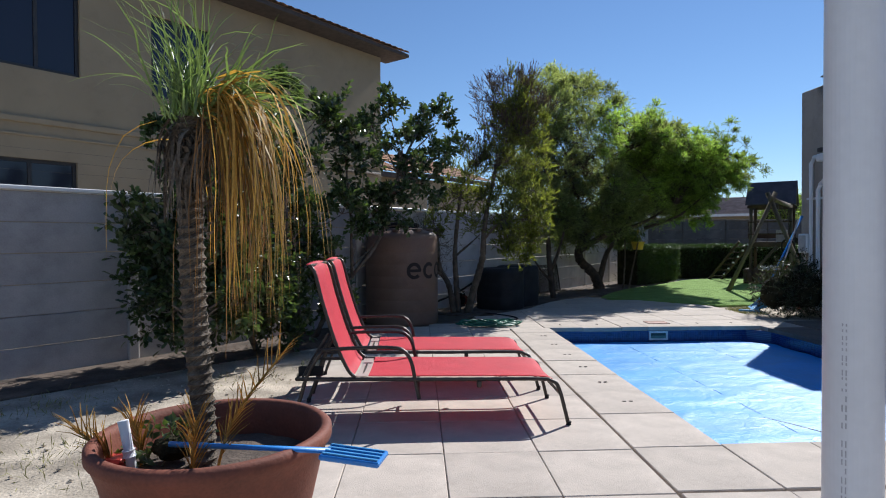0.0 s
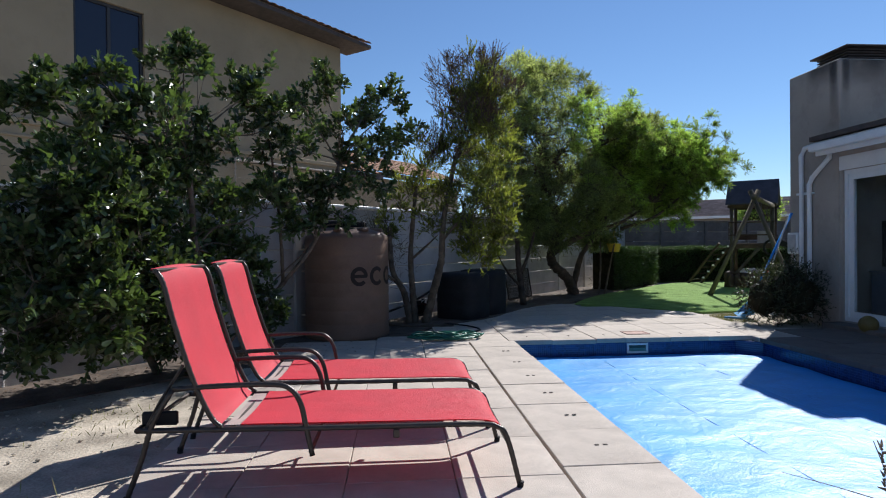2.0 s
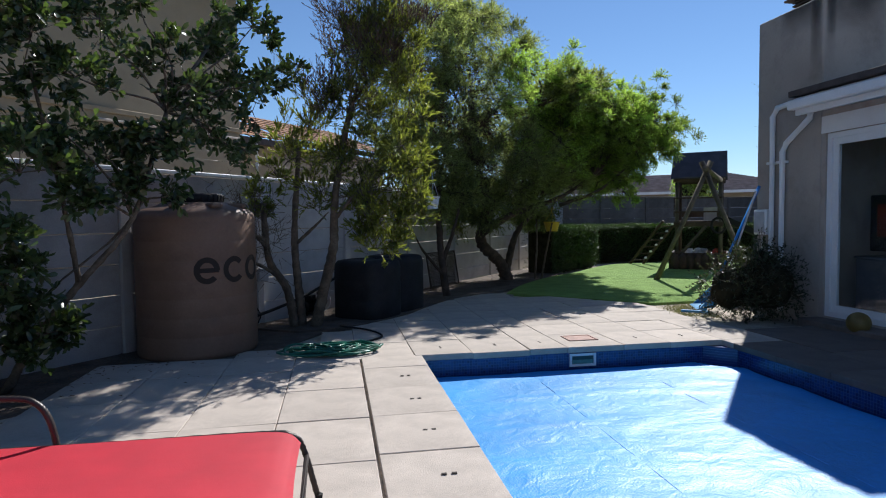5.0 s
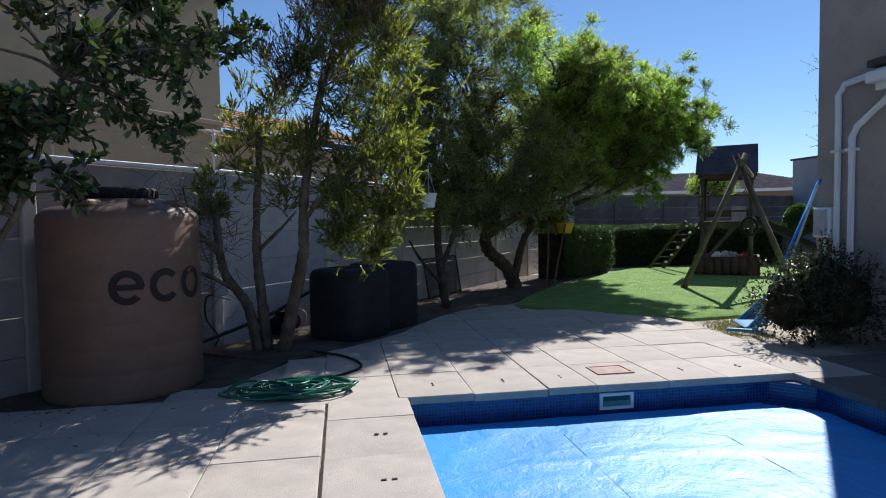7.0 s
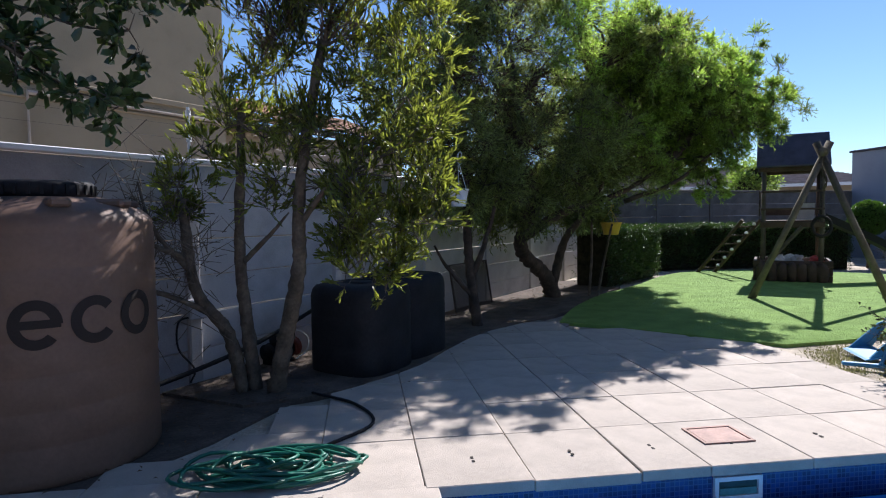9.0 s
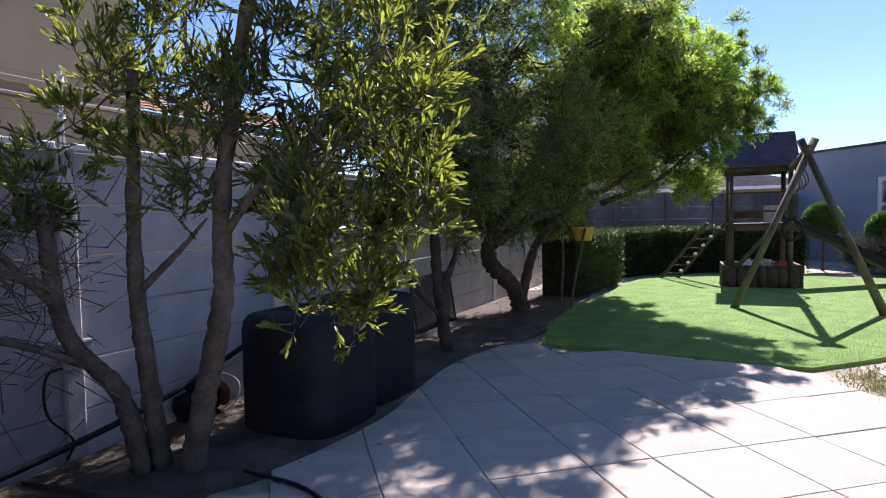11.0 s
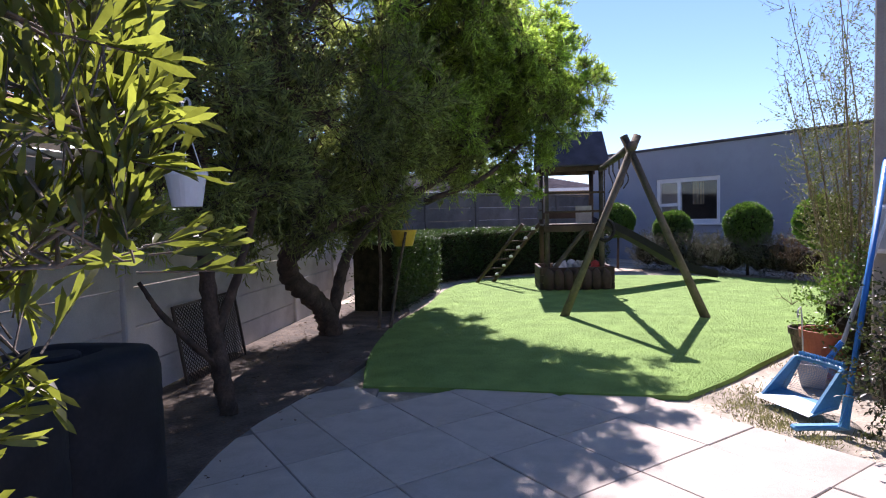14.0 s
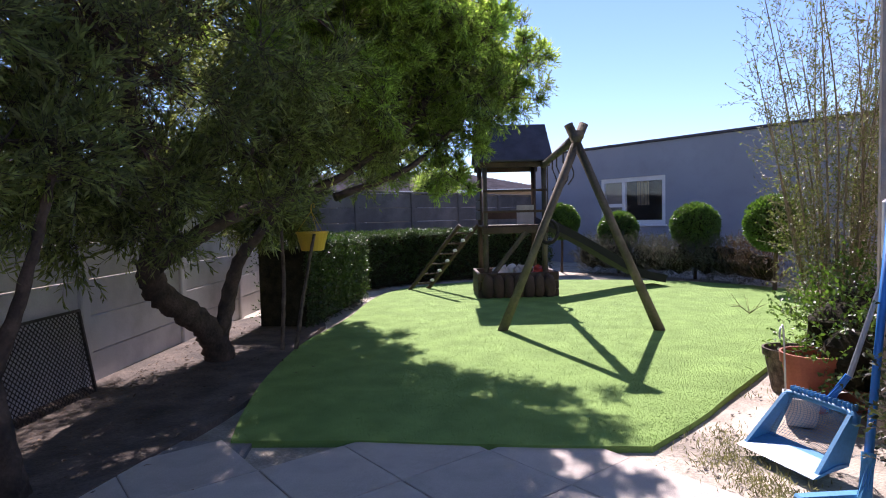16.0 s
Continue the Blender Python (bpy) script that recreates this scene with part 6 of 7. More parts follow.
def black_tanks():
    """Two squat rounded black tanks side by side."""
    t0 = None
    u = D2
    for k, (c, rx, ry, h) in enumerate((((1.56, 10.40), 0.355, 0.36, 0.74), ((1.94, 10.90), 0.36, 0.34, 0.76))):
        t = thing("black_tank", "squat black plastic water tank with a rounded top", "tank", "black tanks", pose(c[0], c[1], -0.02, 0, 0, 50))
        bm = bmesh.new()
        n = 40
        rings = []
        for f, z in ((0.96, 0.0), (1.0, 0.04), (1.0, h * 0.3), (0.994, h * 0.32), (0.994, h * 0.36), (1.0, h * 0.38), (1.0, h * 0.62), (0.994, h * 0.64), (0.994, h * 0.68), (1.0, h * 0.7), (1.0, h - 0.1), (0.97, h - 0.045), (0.9, h - 0.012), (0.75, h), (0.45, h + 0.005), (0.43, h - 0.02)):
            ring = []
            for i in range(n):
                a = 2 * math.pi * i / n
                e = 0.55
                x = math.copysign(abs(math.cos(a)) ** e, math.cos(a)) * rx * f
                y = math.copysign(abs(math.sin(a)) ** e, math.sin(a)) * ry * f
                ring.append(bm.verts.new((x, y, z)))
            rings.append(ring)
        for a, b in zip(rings, rings[1:]):
            for i in range(n):
                bm.faces.new((a[i], a[(i + 1) % n], b[(i + 1) % n], b[i]))
        bm.faces.new(rings[-1])
        bm.faces.new(rings[0][::-1])
        part("body", bm, BLACK_PLASTIC, t, smooth=True)
        part("cap", lathe([(0, 0.03), (0.09, 0.03), (0.1, 0.02), (0.1, 0.0)], 20), BLACK_PLASTIC, t).location = (0, 0, h - 0.02)


def hoses():
    rng = random.Random(7)
    h = thing("garden_hose", "loosely coiled green garden hose on the paving", "hose")
    pts = []
    for k in range(0, 430, 4):
        a = k * 0.0698 * 2.6
        r = 0.23 + 0.13 * math.sin(k * 0.11) * math.cos(k * 0.031) + rng.uniform(-0.03, 0.03)
        cx, cy = 1.12 + 0.08 * math.sin(k * 0.03), 8.34 + 0.07 * math.cos(k * 0.05)
        pts.append((cx + r * 1.25 * math.cos(a), cy + r * 0.62 * math.sin(a), 0.014 + 0.02 * (k / 430) + 0.05 * abs(math.sin(k * 0.37)) * (k / 430)))
    part("coil", tube(pts, 0.0105, sides=7, smooth_n=3), HOSE_GREEN, h, smooth=True)
    part("inner_coil", tube([(1.2 + 0.15 * math.cos(a * 0.9) * (1 + 0.2 * math.sin(a)), 8.42 + 0.09 * math.sin(a * 0.9), 0.03 + 0.012 * (i % 3)) for i, a in enumerate(np.linspace(0, 17, 36))], 0.0105, sides=7, smooth_n=3), HOSE_GREEN, h, smooth=True)
    part("hose_end", tube([(1.35, 8.62, 0.012), (1.62, 8.95, 0.012), (1.5, 9.35, 0.012), (1.2, 9.65, 0.012)], 0.011, sides=7, smooth_n=6), BLACK_PLASTIC, h, "dark hose end trailing to the bed", smooth=True)
    p = thing("black_pipe", "black irrigation pipe sagging along the wall", "pipe")
    A = F0 + N2 * 0.12
    part("pipe_run", tube([A - D2 * 1.0 + Vector((0, 0, 0.05)), A - D2 * 0.3 + Vector((0.06, -0.05, 0.12)), A + D2 * 0.5 + Vector((0.12, -0.1, 0.27)), A + D2 * 1.3 + Vector((0.08, -0.08, 0.47))], 0.019, sides=8, smooth_n=8), BLACK_PLASTIC, p, smooth=True)
    c = thing("power_cable", "thin black cable hanging from a wall socket box", "cable")
    B = F0 + D2 * 0.1 + N2 * 0.04
    part("cable", tube([B + Vector((0, 0, 0.52)), B + Vector((0, 0, 0.50)) - D2 * 0.14, B + Vector((0, 0, 0.3)) - D2 * 0.15, B + Vector((0, 0, 0.12)) - D2 * 0.02, B + Vector((0, 0, 0.02)) - D2 * 0.06], 0.008, sides=6, smooth_n=6), BLACK_PLASTIC, c, smooth=True)
    b = thing("socket_box", "pale plastic socket box on the wall post", "socket box")
    m = wall_frame(tuple(F0 + D2 * 0.04 + N2 * 0.013), D2)
    part("box_body", box(0, -0.06, 0.5, 0.16, -0.001, 0.64, 0.012, m), CURTAIN, b)
    part("box_lid", box(-0.01, -0.075, 0.642, 0.17, -0.001, 0.655, 0.004, m), CURTAIN, b)
    r = thing("electric_fence_post", "white electric fence bracket with insulators on the wall", "fence bracket")
    q = F0 + D2 * 0.13
    part("rod", tube([q + Vector((0, 0, 1.70)), q + Vector((0, 0, 2.12))], 0.012, sides=8), WHITE, r)
    for z in (1.86, 1.96, 2.06):
        part("insulator", tube([q + Vector((0, 0, z)), q + Vector((0, 0, z + 0.035))], 0.022, sides=10), WHITE, r)
        part("wire", tube([q + D2 * -11 + Vector((0, 0, z + 0.015)), q + D2 * 9 + Vector((0, 0, z + 0.015))], 0.0008, sides=4), BRONZE, r)


water_tank()
black_tanks()
hoses()


def pump():
    t = thing("water_pump", "small dark water pump with white cable beside the black tanks", "pump", m=pose(0.83, 10.64, 0.008, 0, 0, 50))
    part("motor", tube([(-0.14, 0, 0.11), (-0.11, 0, 0.11), (0.10, 0, 0.11), (0.13, 0, 0.11)], 0.075, 0.07, sides=18), BLACK_PLASTIC, t, smooth=True)
    for k in range(6):
        part("cooling_fin", tube([(-0.09 + k * 0.034, 0, 0.11), (-0.084 + k * 0.034, 0, 0.11)], 0.082, sides=18), BLACK_PLASTIC, t)
    part("foot", box(-0.12, -0.07, 0.0, 0.12, 0.07, 0.034, 0.006), BLACK_PLASTIC, t)
    part("pump_head", tube([(0.13, 0, 0.11), (0.2, 0, 0.11)], 0.085, sides=18), RED_DULL, t, "dull red pump head")
    part("outlet", tube([(0.165, 0, 0.18), (0.165, 0, 0.27)], 0.03, sides=12), BLACK_PLASTIC, t)
    part("switch_box", box(-0.06, -0.05, 0.182, 0.06, 0.05, 0.25, 0.008), BLACK_PLASTIC, t)
    part("cable", tube([(0.06, -0.03, 0.22), (0.14, -0.1, 0.27), (0.2, -0.16, 0.2), (0.17, -0.17, 0.09), (0.08, -0.13, 0.03)], 0.006, sides=6, smooth_n=6), WHITE, t, "white cable loop", smooth=True)


pump()


# ---- lattice panel against the wall ----
def lattice_panel():
    m = wall_frame(tuple(F0 + D2 * 3.85 + N2 * 0.16), D2) @ pose(0, 0, -0.02, -9, 0, 0)
    t = thing("lattice_panel", "dark steel mesh panel leaning on the boundary wall", "mesh panel", m=m)
    part("frame", frame_bars(bmesh.new(), 0, 1.05, 0, 0.66, 0.02, -0.01, 0.01), BRONZE, t)
    bm = bmesh.new()
    for k in range(-18, 27):
        for sgn in (1, -1):
            x0, x1, z0, z1 = k * 0.04, k * 0.04 + 0.62, 0.02, 0.64
            if sgn < 0:
                z0, z1 = z1, z0
            dx = x1 - x0
            ta, tb = max(0, (0.02 - x0) / dx), min(1, (1.03 - x0) / dx)
            if tb > ta:
                add_tube(bm, [(x0 + dx * ta, 0.004 * sgn, z0 + (z1 - z0) * ta), (x0 + dx * tb, 0.004 * sgn, z0 + (z1 - z0) * tb)], 0.004, sides=3, caps=False)
    part("mesh", bm, BRONZE, t)


lattice_panel()


# ---- hanging baskets ----
def hanging_pot(name, x, y, z0, r0, r1, h, hook_z, material, label):
    t = thing(name, label, "hanging pot", m=pose(x, y, 0))
    part("bowl", lathe([(0, z0), (r0, z0), (r1, z0 + h), (r1 + 0.008, z0 + h), (r1 + 0.008, z0 + h + 0.02), (r1 - 0.008, z0 + h + 0.02), (r1 - 0.01, z0 + h - 0.03), (0, z0 + h - 0.03)], 24), material, t, smooth=False)
    for k in range(3):
        a = k * 2.094 + 0.4
        part("hanger", tube([(r1 * math.cos(a), r1 * math.sin(a), z0 + h + 0.01), (0, 0, hook_z - 0.08)], 0.003, sides=5), material, t)
    part("hook", tube([(0, 0, hook_z - 0.1), (0, 0, hook_z - 0.03), (0.02, 0, hook_z), (0.035, 0, hook_z - 0.02), (0.03, 0, hook_z - 0.045)], 0.007, sides=6, smooth_n=5), material, t)
    part("soil", lathe([(0, z0 + h - 0.02), (r1 - 0.014, z0 + h - 0.025)], 20), SOIL, t)


hanging_pot("hanging_basket", 2.52, 11.1, 1.36, 0.07, 0.095, 0.15, 1.89, WHITE, "white plastic hanging basket in the tree")
hanging_pot("hanging_pot", 5.41, 14.1, 0.95, 0.11, 0.155, 0.17, 1.42, YELLOW, "yellow plastic hanging pot under the tree")
for x, y, tx, ty, tz in ((5.05, 14.1, 5.1, 14.12, 1.2), (5.15, 14.02, 5.36, 13.95, 1.12)):
    st = thing("wooden_stake", "thin bare wooden stake in the bed", "stake")
    part("pole", tube([(x, y, -0.03), ((x + tx) / 2 + 0.02, y, 0.6), (tx, ty, tz)], 0.024, 0.016, 7, 0.15, 5), BARK, st, smooth=True)


# ---- swing frame and play tower ----
def swing_and_tower():
    ap = Vector((7.93, 12.82, 2.02))
    fl, fr = Vector((7.20, 13.28, -0.02)), Vector((8.38, 12.1, -0.02))
    v, n = Vector((0.80, -0.60, 0)), Vector((0.60, 0.80, 0))
    o = Vector((8.98, 15.45, 0))
    W = 0.92
    P = lambda a, b, z: o + v * a + n * b + Vector((0, 0, z))
    post_r = P(W, 0, 0)
    s = thing("swing_set", "A-frame swing of weathered round poles on the lawn", "swing frame")
    for f, w in ((fl, 1), (fr, -1)):
        d = (ap - f).normalized()
        part("pole", tube([f, ap + d * 0.22 + Vector((0, 0, 0))], 0.055, 0.05, 14, 0.04), LOG, s, smooth=True)
    e = Vector((post_r.x, post_r.y, 2.0))
    u = (e - ap).normalized()
    part("beam", tube([ap - u * 0.12 + Vector((0, 0, 0.06)), e + Vector((0, 0, 0.03))], 0.06, 0.055, 14, 0.04), LOG, s, smooth=True)
    for k, f in enumerate((0.18, 0.32, 0.52, 0.66)):
        p = ap.lerp(e, f) + Vector((0, 0, 0.0))
        part("swing_hook", tube([p, p + Vector((0, 0, -0.13))], 0.012, sides=6), BRONZE, s)
        part("rope", tube([p + Vector((0, 0, -0.12)), p + Vector((0.05, -0.03, -0.3)), p + Vector((0.02, 0.03, -0.42))], 0.009, sides=6, smooth_n=4), BRONZE, s)
    for f in (fl, fr):
        part("bolt", tube([ap.lerp(f, 0.04) - u * 0.07, ap.lerp(f, 0.04) + u * 0.07], 0.012, sides=8), BRONZE, s)
    t = thing("play_tower", "wooden play tower with a pitched grey roof and climbing rope", "play tower")
    for a in (0, W):
        for b in (0, W):
            part("post", tube([P(a, b, -0.02), P(a, b, 2.12)], 0.048, 0.045, 10, 0.05), LOG if b == 0 else TIMBER, t, smooth=True)
    fm = wall_frame(tuple(o), v)

    def plank(nm, x0, y0, z0, x1, y1, z1, mt=TIMBER, par=t):
        part(nm, box(x0, y0, z0, x1, y1, z1, 0.006, fm), mt, par)
    for k in range(8):
        plank("deck_board", -0.05, 0.0 + k * 0.115, 1.08, W + 0.05, 0.1138 + k * 0.115, 1.11)
    plank("deck_beam", -0.05, -0.06, 0.98, W + 0.05, -0.02, 1.08)
    plank("deck_beam", -0.05, W - 0.02, 0.98, W + 0.05, W + 0.02, 1.08)
    for z in (1.2,):
        plank("rail", -0.05, W + 0.03, z, W + 0.05, W + 0.05, z + 0.12)
    for z in (1.30, 1.62):
        plank("rail", -0.04, -0.085, z, W + 0.04, -0.062, z + 0.035)
    for z in (1.2, 1.36, 1.52):
        plank("side_board", -0.075, 0.03, z, -0.052, W - 0.03, z + 0.14)
    part("towel", box(0.55, 0.4, 1.112, 0.83, 0.407, 1.42, 0.003, fm), CURTAIN, t, "pale cloth hung over the rail")
    # roof: two pitched sheets with standing ribs
    for sgn in (-1, 1):
        y_e, y_r = (-0.16, W / 2) if sgn < 0 else (W + 0.16, W / 2)
        slope = part("roof", box(-0.1, W / 2 - 0.03, 2.645, W + 0.1, W / 2 + sgn * 0.004, 2.68, 0.0, fm), ROOF_SHEET, t, "grey boarded roof slope")
        for k in range(13):
            bm = bmesh.new()
            x0, x1 = -0.12 + k * (W + 0.24) / 13, -0.12 + (k + 1) * (W + 0.24) / 13 - 0.0008
            q = [(x0, y_e, 2.08), (x1, y_e, 2.08), (x1, y_r, 2.70), (x0, y_r, 2.70)]
            lo = [bm.verts.new(fm @ Vector(p)) for p in q]
            hi = [bm.verts.new(fm @ (Vector(p) + Vector((0, 0, 0.022)))) for p in q]
            for f in ((lo[0], lo[1], lo[2], lo[3]), (hi[3], hi[2], hi[1], hi[0]), (lo[0], lo[1], hi[1], hi[0]), (lo[1], lo[2], hi[2], hi[1]), (lo[2], lo[3], hi[3], hi[2]), (lo[3], lo[0], hi[0], hi[3])):
                bm.faces.new(f)
            part("roof_board", bm, ROOF_SHEET, slope)
    plank("roof_beam", -0.08, -0.08, 2.0, W + 0.08, -0.03, 2.075)
    plank("roof_beam", -0.08, W + 0.03, 2.0, W + 0.08, W + 0.08, 2.075)
    for x in (-0.06, W + 0.06):
        bm = bmesh.new()
        a = [bm.verts.new(fm @ Vector((x + dx, y, z))) for dx in (-0.01, 0.01) for y, z in ((-0.1, 2.09), (W + 0.1, 2.09), (W / 2, 2.66))]
        bm.faces.new(a[:3])
        bm.faces.new(a[5:2:-1])
        for i in range(3):
            bm.faces.new((a[i], a[(i + 1) % 3], a[3 + (i + 1) % 3], a[3 + i]))
        part("gable", bm, TIMBER, t)
    part("brace", tube([P(0.08, -0.05, 0.32), P(0.62, -0.05, 1.0)], 0.04, sides=10), LOG, t)
    # climbing beam with pale hand grips
    top, foot = P(-0.05, 0.75, 1.12), Vector((8.99, 17.0, 0.0))
    for off in (Vector((0, 0, 0)), Vector((-0.32, 0.1, 0))):
        part("ladder_rail", tube([foot + off, top + off], 0.035, sides=8), TIMBER, t)
    for k in range(6):
        p = foot.lerp(top, 0.1 + k * 0.155)
        part("rung", tube([p, p + Vector((-0.32, 0.1, 0))], 0.017, sides=8), TIMBER, t)
        part("grip", lathe([(0, 0), (0.035, 0.005), (0.04, 0.03), (0.02, 0.05), (0, 0.052)], 10), WHITE, t, "pale climbing grip").location = p + Vector((-0.02, -0.02, 0.025))
    # slide on the far side
    bm = bmesh.new()
    a, b = P(W + 0.03, 0.5, 1.1), Vector((12.0, 14.35, 0.06))
    line = catmull([a, a.lerp(b, 0.3) + Vector((0, 0, -0.02)), a.lerp(b, 0.75) + Vector((0, 0, -0.1)), b], 6)
    sd = (b - a).cross(Vector((0, 0, 1))).normalized()
    prof = ((-0.25, 0.11), (-0.23, 0.11), (-0.2, 0.0), (0.2, 0.0), (0.23, 0.11), (0.25, 0.11), (0.21, -0.02), (-0.21, -0.02))
    rings = [[bm.verts.new(p + sd * w + Vector((0, 0, z + 0.02))) for w, z in prof] for p in line]
    for r0, r1 in zip(rings, rings[1:]):
        for k in range(8):
            bm.faces.new((r0[k], r0[(k + 1) % 8], r1[(k + 1) % 8], r1[k]))
    part("slide", bm, SLIDE, t, "plastic slide with its shade put into the dark colour")
    # sand box under the deck, with bags in it
    sb = thing("sand_box", "dark timber sand box under the tower", "sand box")
    for k in range(3):
        z = 0.0 + k * 0.13
        for (x0, y0, x1, y1) in ((-0.1, -0.2, W + 0.12, -0.15), (-0.1, 0.75, W + 0.12, 0.8), (-0.15, -0.2, -0.1, 0.8), (W + 0.12, -0.2, W + 0.17, 0.8)):
            part("board", box(x0, y0, z, x1, y1, z + 0.122, 0.006, fm), TIMBER, sb)
    part("sand", box(-0.098, -0.148, 0.0, W + 0.118, 0.748, 0.27, 0.0, fm), SAND, sb)
    for k in range(7):
        ms = thing("dark_sack", "knobbly dark peat sack lying on the sand box rim", "sack", "sacks")
        bm = bmesh.new()
        bmesh.ops.create_icosphere(bm, subdivisions=3, radius=1)
        for q in bm.verts:
            q.co *= 1 + 0.16 * noise.noise(q.co * 2.3 + Vector((k, 0, 0)))
            q.co = fm @ Vector((0.0 + k * 0.155 + q.co.x * 0.1, -0.24 + q.co.y * 0.08, 0.17 + q.co.z * 0.19))
        part("sack_body", bm, TIMBER, ms, smooth=True)
    for k, (x, y, mt) in enumerate(((0.25, 0.2, WHITE), (0.42, 0.3, WHITE), (0.55, 0.15, CURTAIN), (0.86, 0.1, RED_PLASTIC))):
        bg = thing("plastic_bag" if mt is not RED_PLASTIC else "red_toy", "crumpled white plastic bag in the sand box" if mt is not RED_PLASTIC else "red plastic toy bucket in the sand box", "bag" if mt is not RED_PLASTIC else "toy")
        bm = bmesh.new()
        bmesh.ops.create_icosphere(bm, subdivisions=3, radius=1)
        for q in bm.verts:
            q.co *= 1 + 0.5 * noise.noise(q.co * 1.8 + Vector((k * 3, 0, 0)))
            q.co = fm @ Vector((x + q.co.x * 0.12, y + q.co.y * 0.1, 0.36 + q.co.z * 0.11))
        part("body", bm, mt, bg)
    # ring toy hanging near the swing
    rg = thing("swing_ring", "dark rubber tyre ring hanging from the swing beam", "ring")
    c = ap.lerp(e, 0.85) + Vector((0, 0, -1.0))
    part("ring", tube([c + Vector((0.14 * math.cos(a) * v.x, 0.14 * math.cos(a) * v.y, 0.17 * math.sin(a))) for a in np.linspace(0, 2 * math.pi, 25)], 0.03, sides=8), BLACK_PLASTIC, rg, smooth=True)
    part("rope", tube([c + Vector((0, 0, 0.17)), c + Vector((0, 0, 1.0))], 0.01, sides=6), BRONZE, rg)


swing_and_tower()


# ---- pool tools, pots by the house ----
def pool_tools():
    # leaf scoop: bag mouth frame, comb edge, net bag, socket and pole
    m = pose(5.93, 9.86, 0.02, 0, 0, -112) @ Matrix.Diagonal((0.84, 0.84, 0.84, 1))
    t = thing("pool_leaf_scoop", "blue plastic pool leaf scoop with comb edge and net bag", "pool scoop", m=m)
    # open box: sloping lip, two side walls that taper to the top bar, toothed edge
    lip = bmesh.new()
    prof = [(-0.19, 0.0), (-0.16, 0.012), (-0.02, 0.05), (0.06, 0.05), (0.06, 0.036), (-0.02, 0.034), (-0.16, -0.004)]
    rows = [[lip.verts.new((x, y, z)) for y, z in prof] for x in (-0.27, -0.24, 0.24, 0.27)]
    for a, b in zip(rows, rows[1:]):
        for k in range(len(prof)):
            lip.faces.new((a[k], a[(k + 1) % len(prof)], b[(k + 1) % len(prof)], b[k]))
    lip.faces.new(rows[0][::-1])
    lip.faces.new(rows[-1])
    part("lip", lip, BLUE_LIGHT, t)
    for sx in (-1, 1):
        wing = bmesh.new()
        quad = [(-0.16, 0.0), (0.07, 0.03), (0.20, 0.29), (0.12, 0.30)]
        a = [wing.verts.new((sx * (0.262 - 0.03 * (z > 0.2)), y, z)) for y, z in quad]
        b = [wing.verts.new((sx * (0.238 - 0.03 * (z > 0.2)), y, z)) for y, z in quad]
        wing.faces.new(a)
        wing.faces.new(b[::-1])
        for k in range(4):
            wing.faces.new((a[k], b[k], b[(k + 1) % 4], a[(k + 1) % 4]))
        part("side_wing", wing, BLUE_LIGHT, t)
    part("top_bar", tube([(-0.245, 0.13, 0.25), (-0.225, 0.15, 0.29), (-0.16, 0.16, 0.305), (0.16, 0.16, 0.305), (0.225, 0.15, 0.29), (0.245, 0.13, 0.25)], 0.022, sides=8, smooth_n=4), BLUE_LIGHT, t, smooth=True)
    for k in range(15):
        x = -0.2 + k * 0.029
        part("comb_tooth", box(x - 0.005, 0.155, 0.31, x + 0.005, 0.20, 0.35, 0.003), BLUE_LIGHT, t)
    bm = bmesh.new()
    nx, nz = 34, 20
    g = [[bm.verts.new((-0.235 + 0.47 * i / nx, 0.0 + 0.16 * j / nz + 0.17 * math.sin(math.pi * i / nx) * math.sin(math.pi * (j + 0.6) / (nz + 1.2)), 0.045 + 0.25 * j / nz - 0.02 * math.sin(math.pi * i / nx))) for j in range(nz + 1)] for i in range(nx + 1)]
    for i in range(nx):
        for j in range(nz):
            bm.faces.new((g[i][j], g[i + 1][j], g[i + 1][j + 1], g[i][j + 1]))
    net = part("net_bag", bm, NET, t)
    w = net.modifiers.new("mesh", "WIREFRAME")
    w.thickness = 0.0025
    part("socket", tube([(0.02, 0.17, 0.28), (0.10, 0.26, 0.48)], 0.028, 0.02, 10), BLUE_PLASTIC, t)
    part("pole", tube([(0.10, 0.26, 0.46), (0.26, 0.62, 1.78)], 0.016, sides=10), ALU, t, "pale metal telescopic pole")
    # blue pole with brush head, leaning on the wall
    b = thing("pool_brush", "long blue pole with a pool brush leaning on the house", "pool brush")
    part("pole", tube([(5.66, 9.5, 0.05), (6.50, 9.62, 1.58)], 0.019, sides=12), BLUE_PLASTIC, b, smooth=True)
    part("clamp", tube([(5.65, 9.5, 0.02), (5.74, 9.512, 0.19)], 0.028, sides=12), BLUE_LIGHT, b)
    part("brush_head", box(-0.12, -0.03, 0, 0.2, 0.03, 0.03, 0.01, pose(5.56, 9.62, 0.0, 0, 0, -35)), BLUE_LIGHT, b)
    # pots
    for i, (x, y, r, h, mt) in enumerate(((6.90, 10.15, 0.175, 0.36, POT_RED), (7.22, 10.4, 0.17, 0.3, PALM_BARK), (7.1, 9.97, 0.16, 0.24, POT_RED))):
        p = thing("flower_pot", "terracotta flower pot on the bare soil" if mt is POT_RED else "weathered brown round pot by the lawn edge", "pot", m=pose(x, y, -0.025))
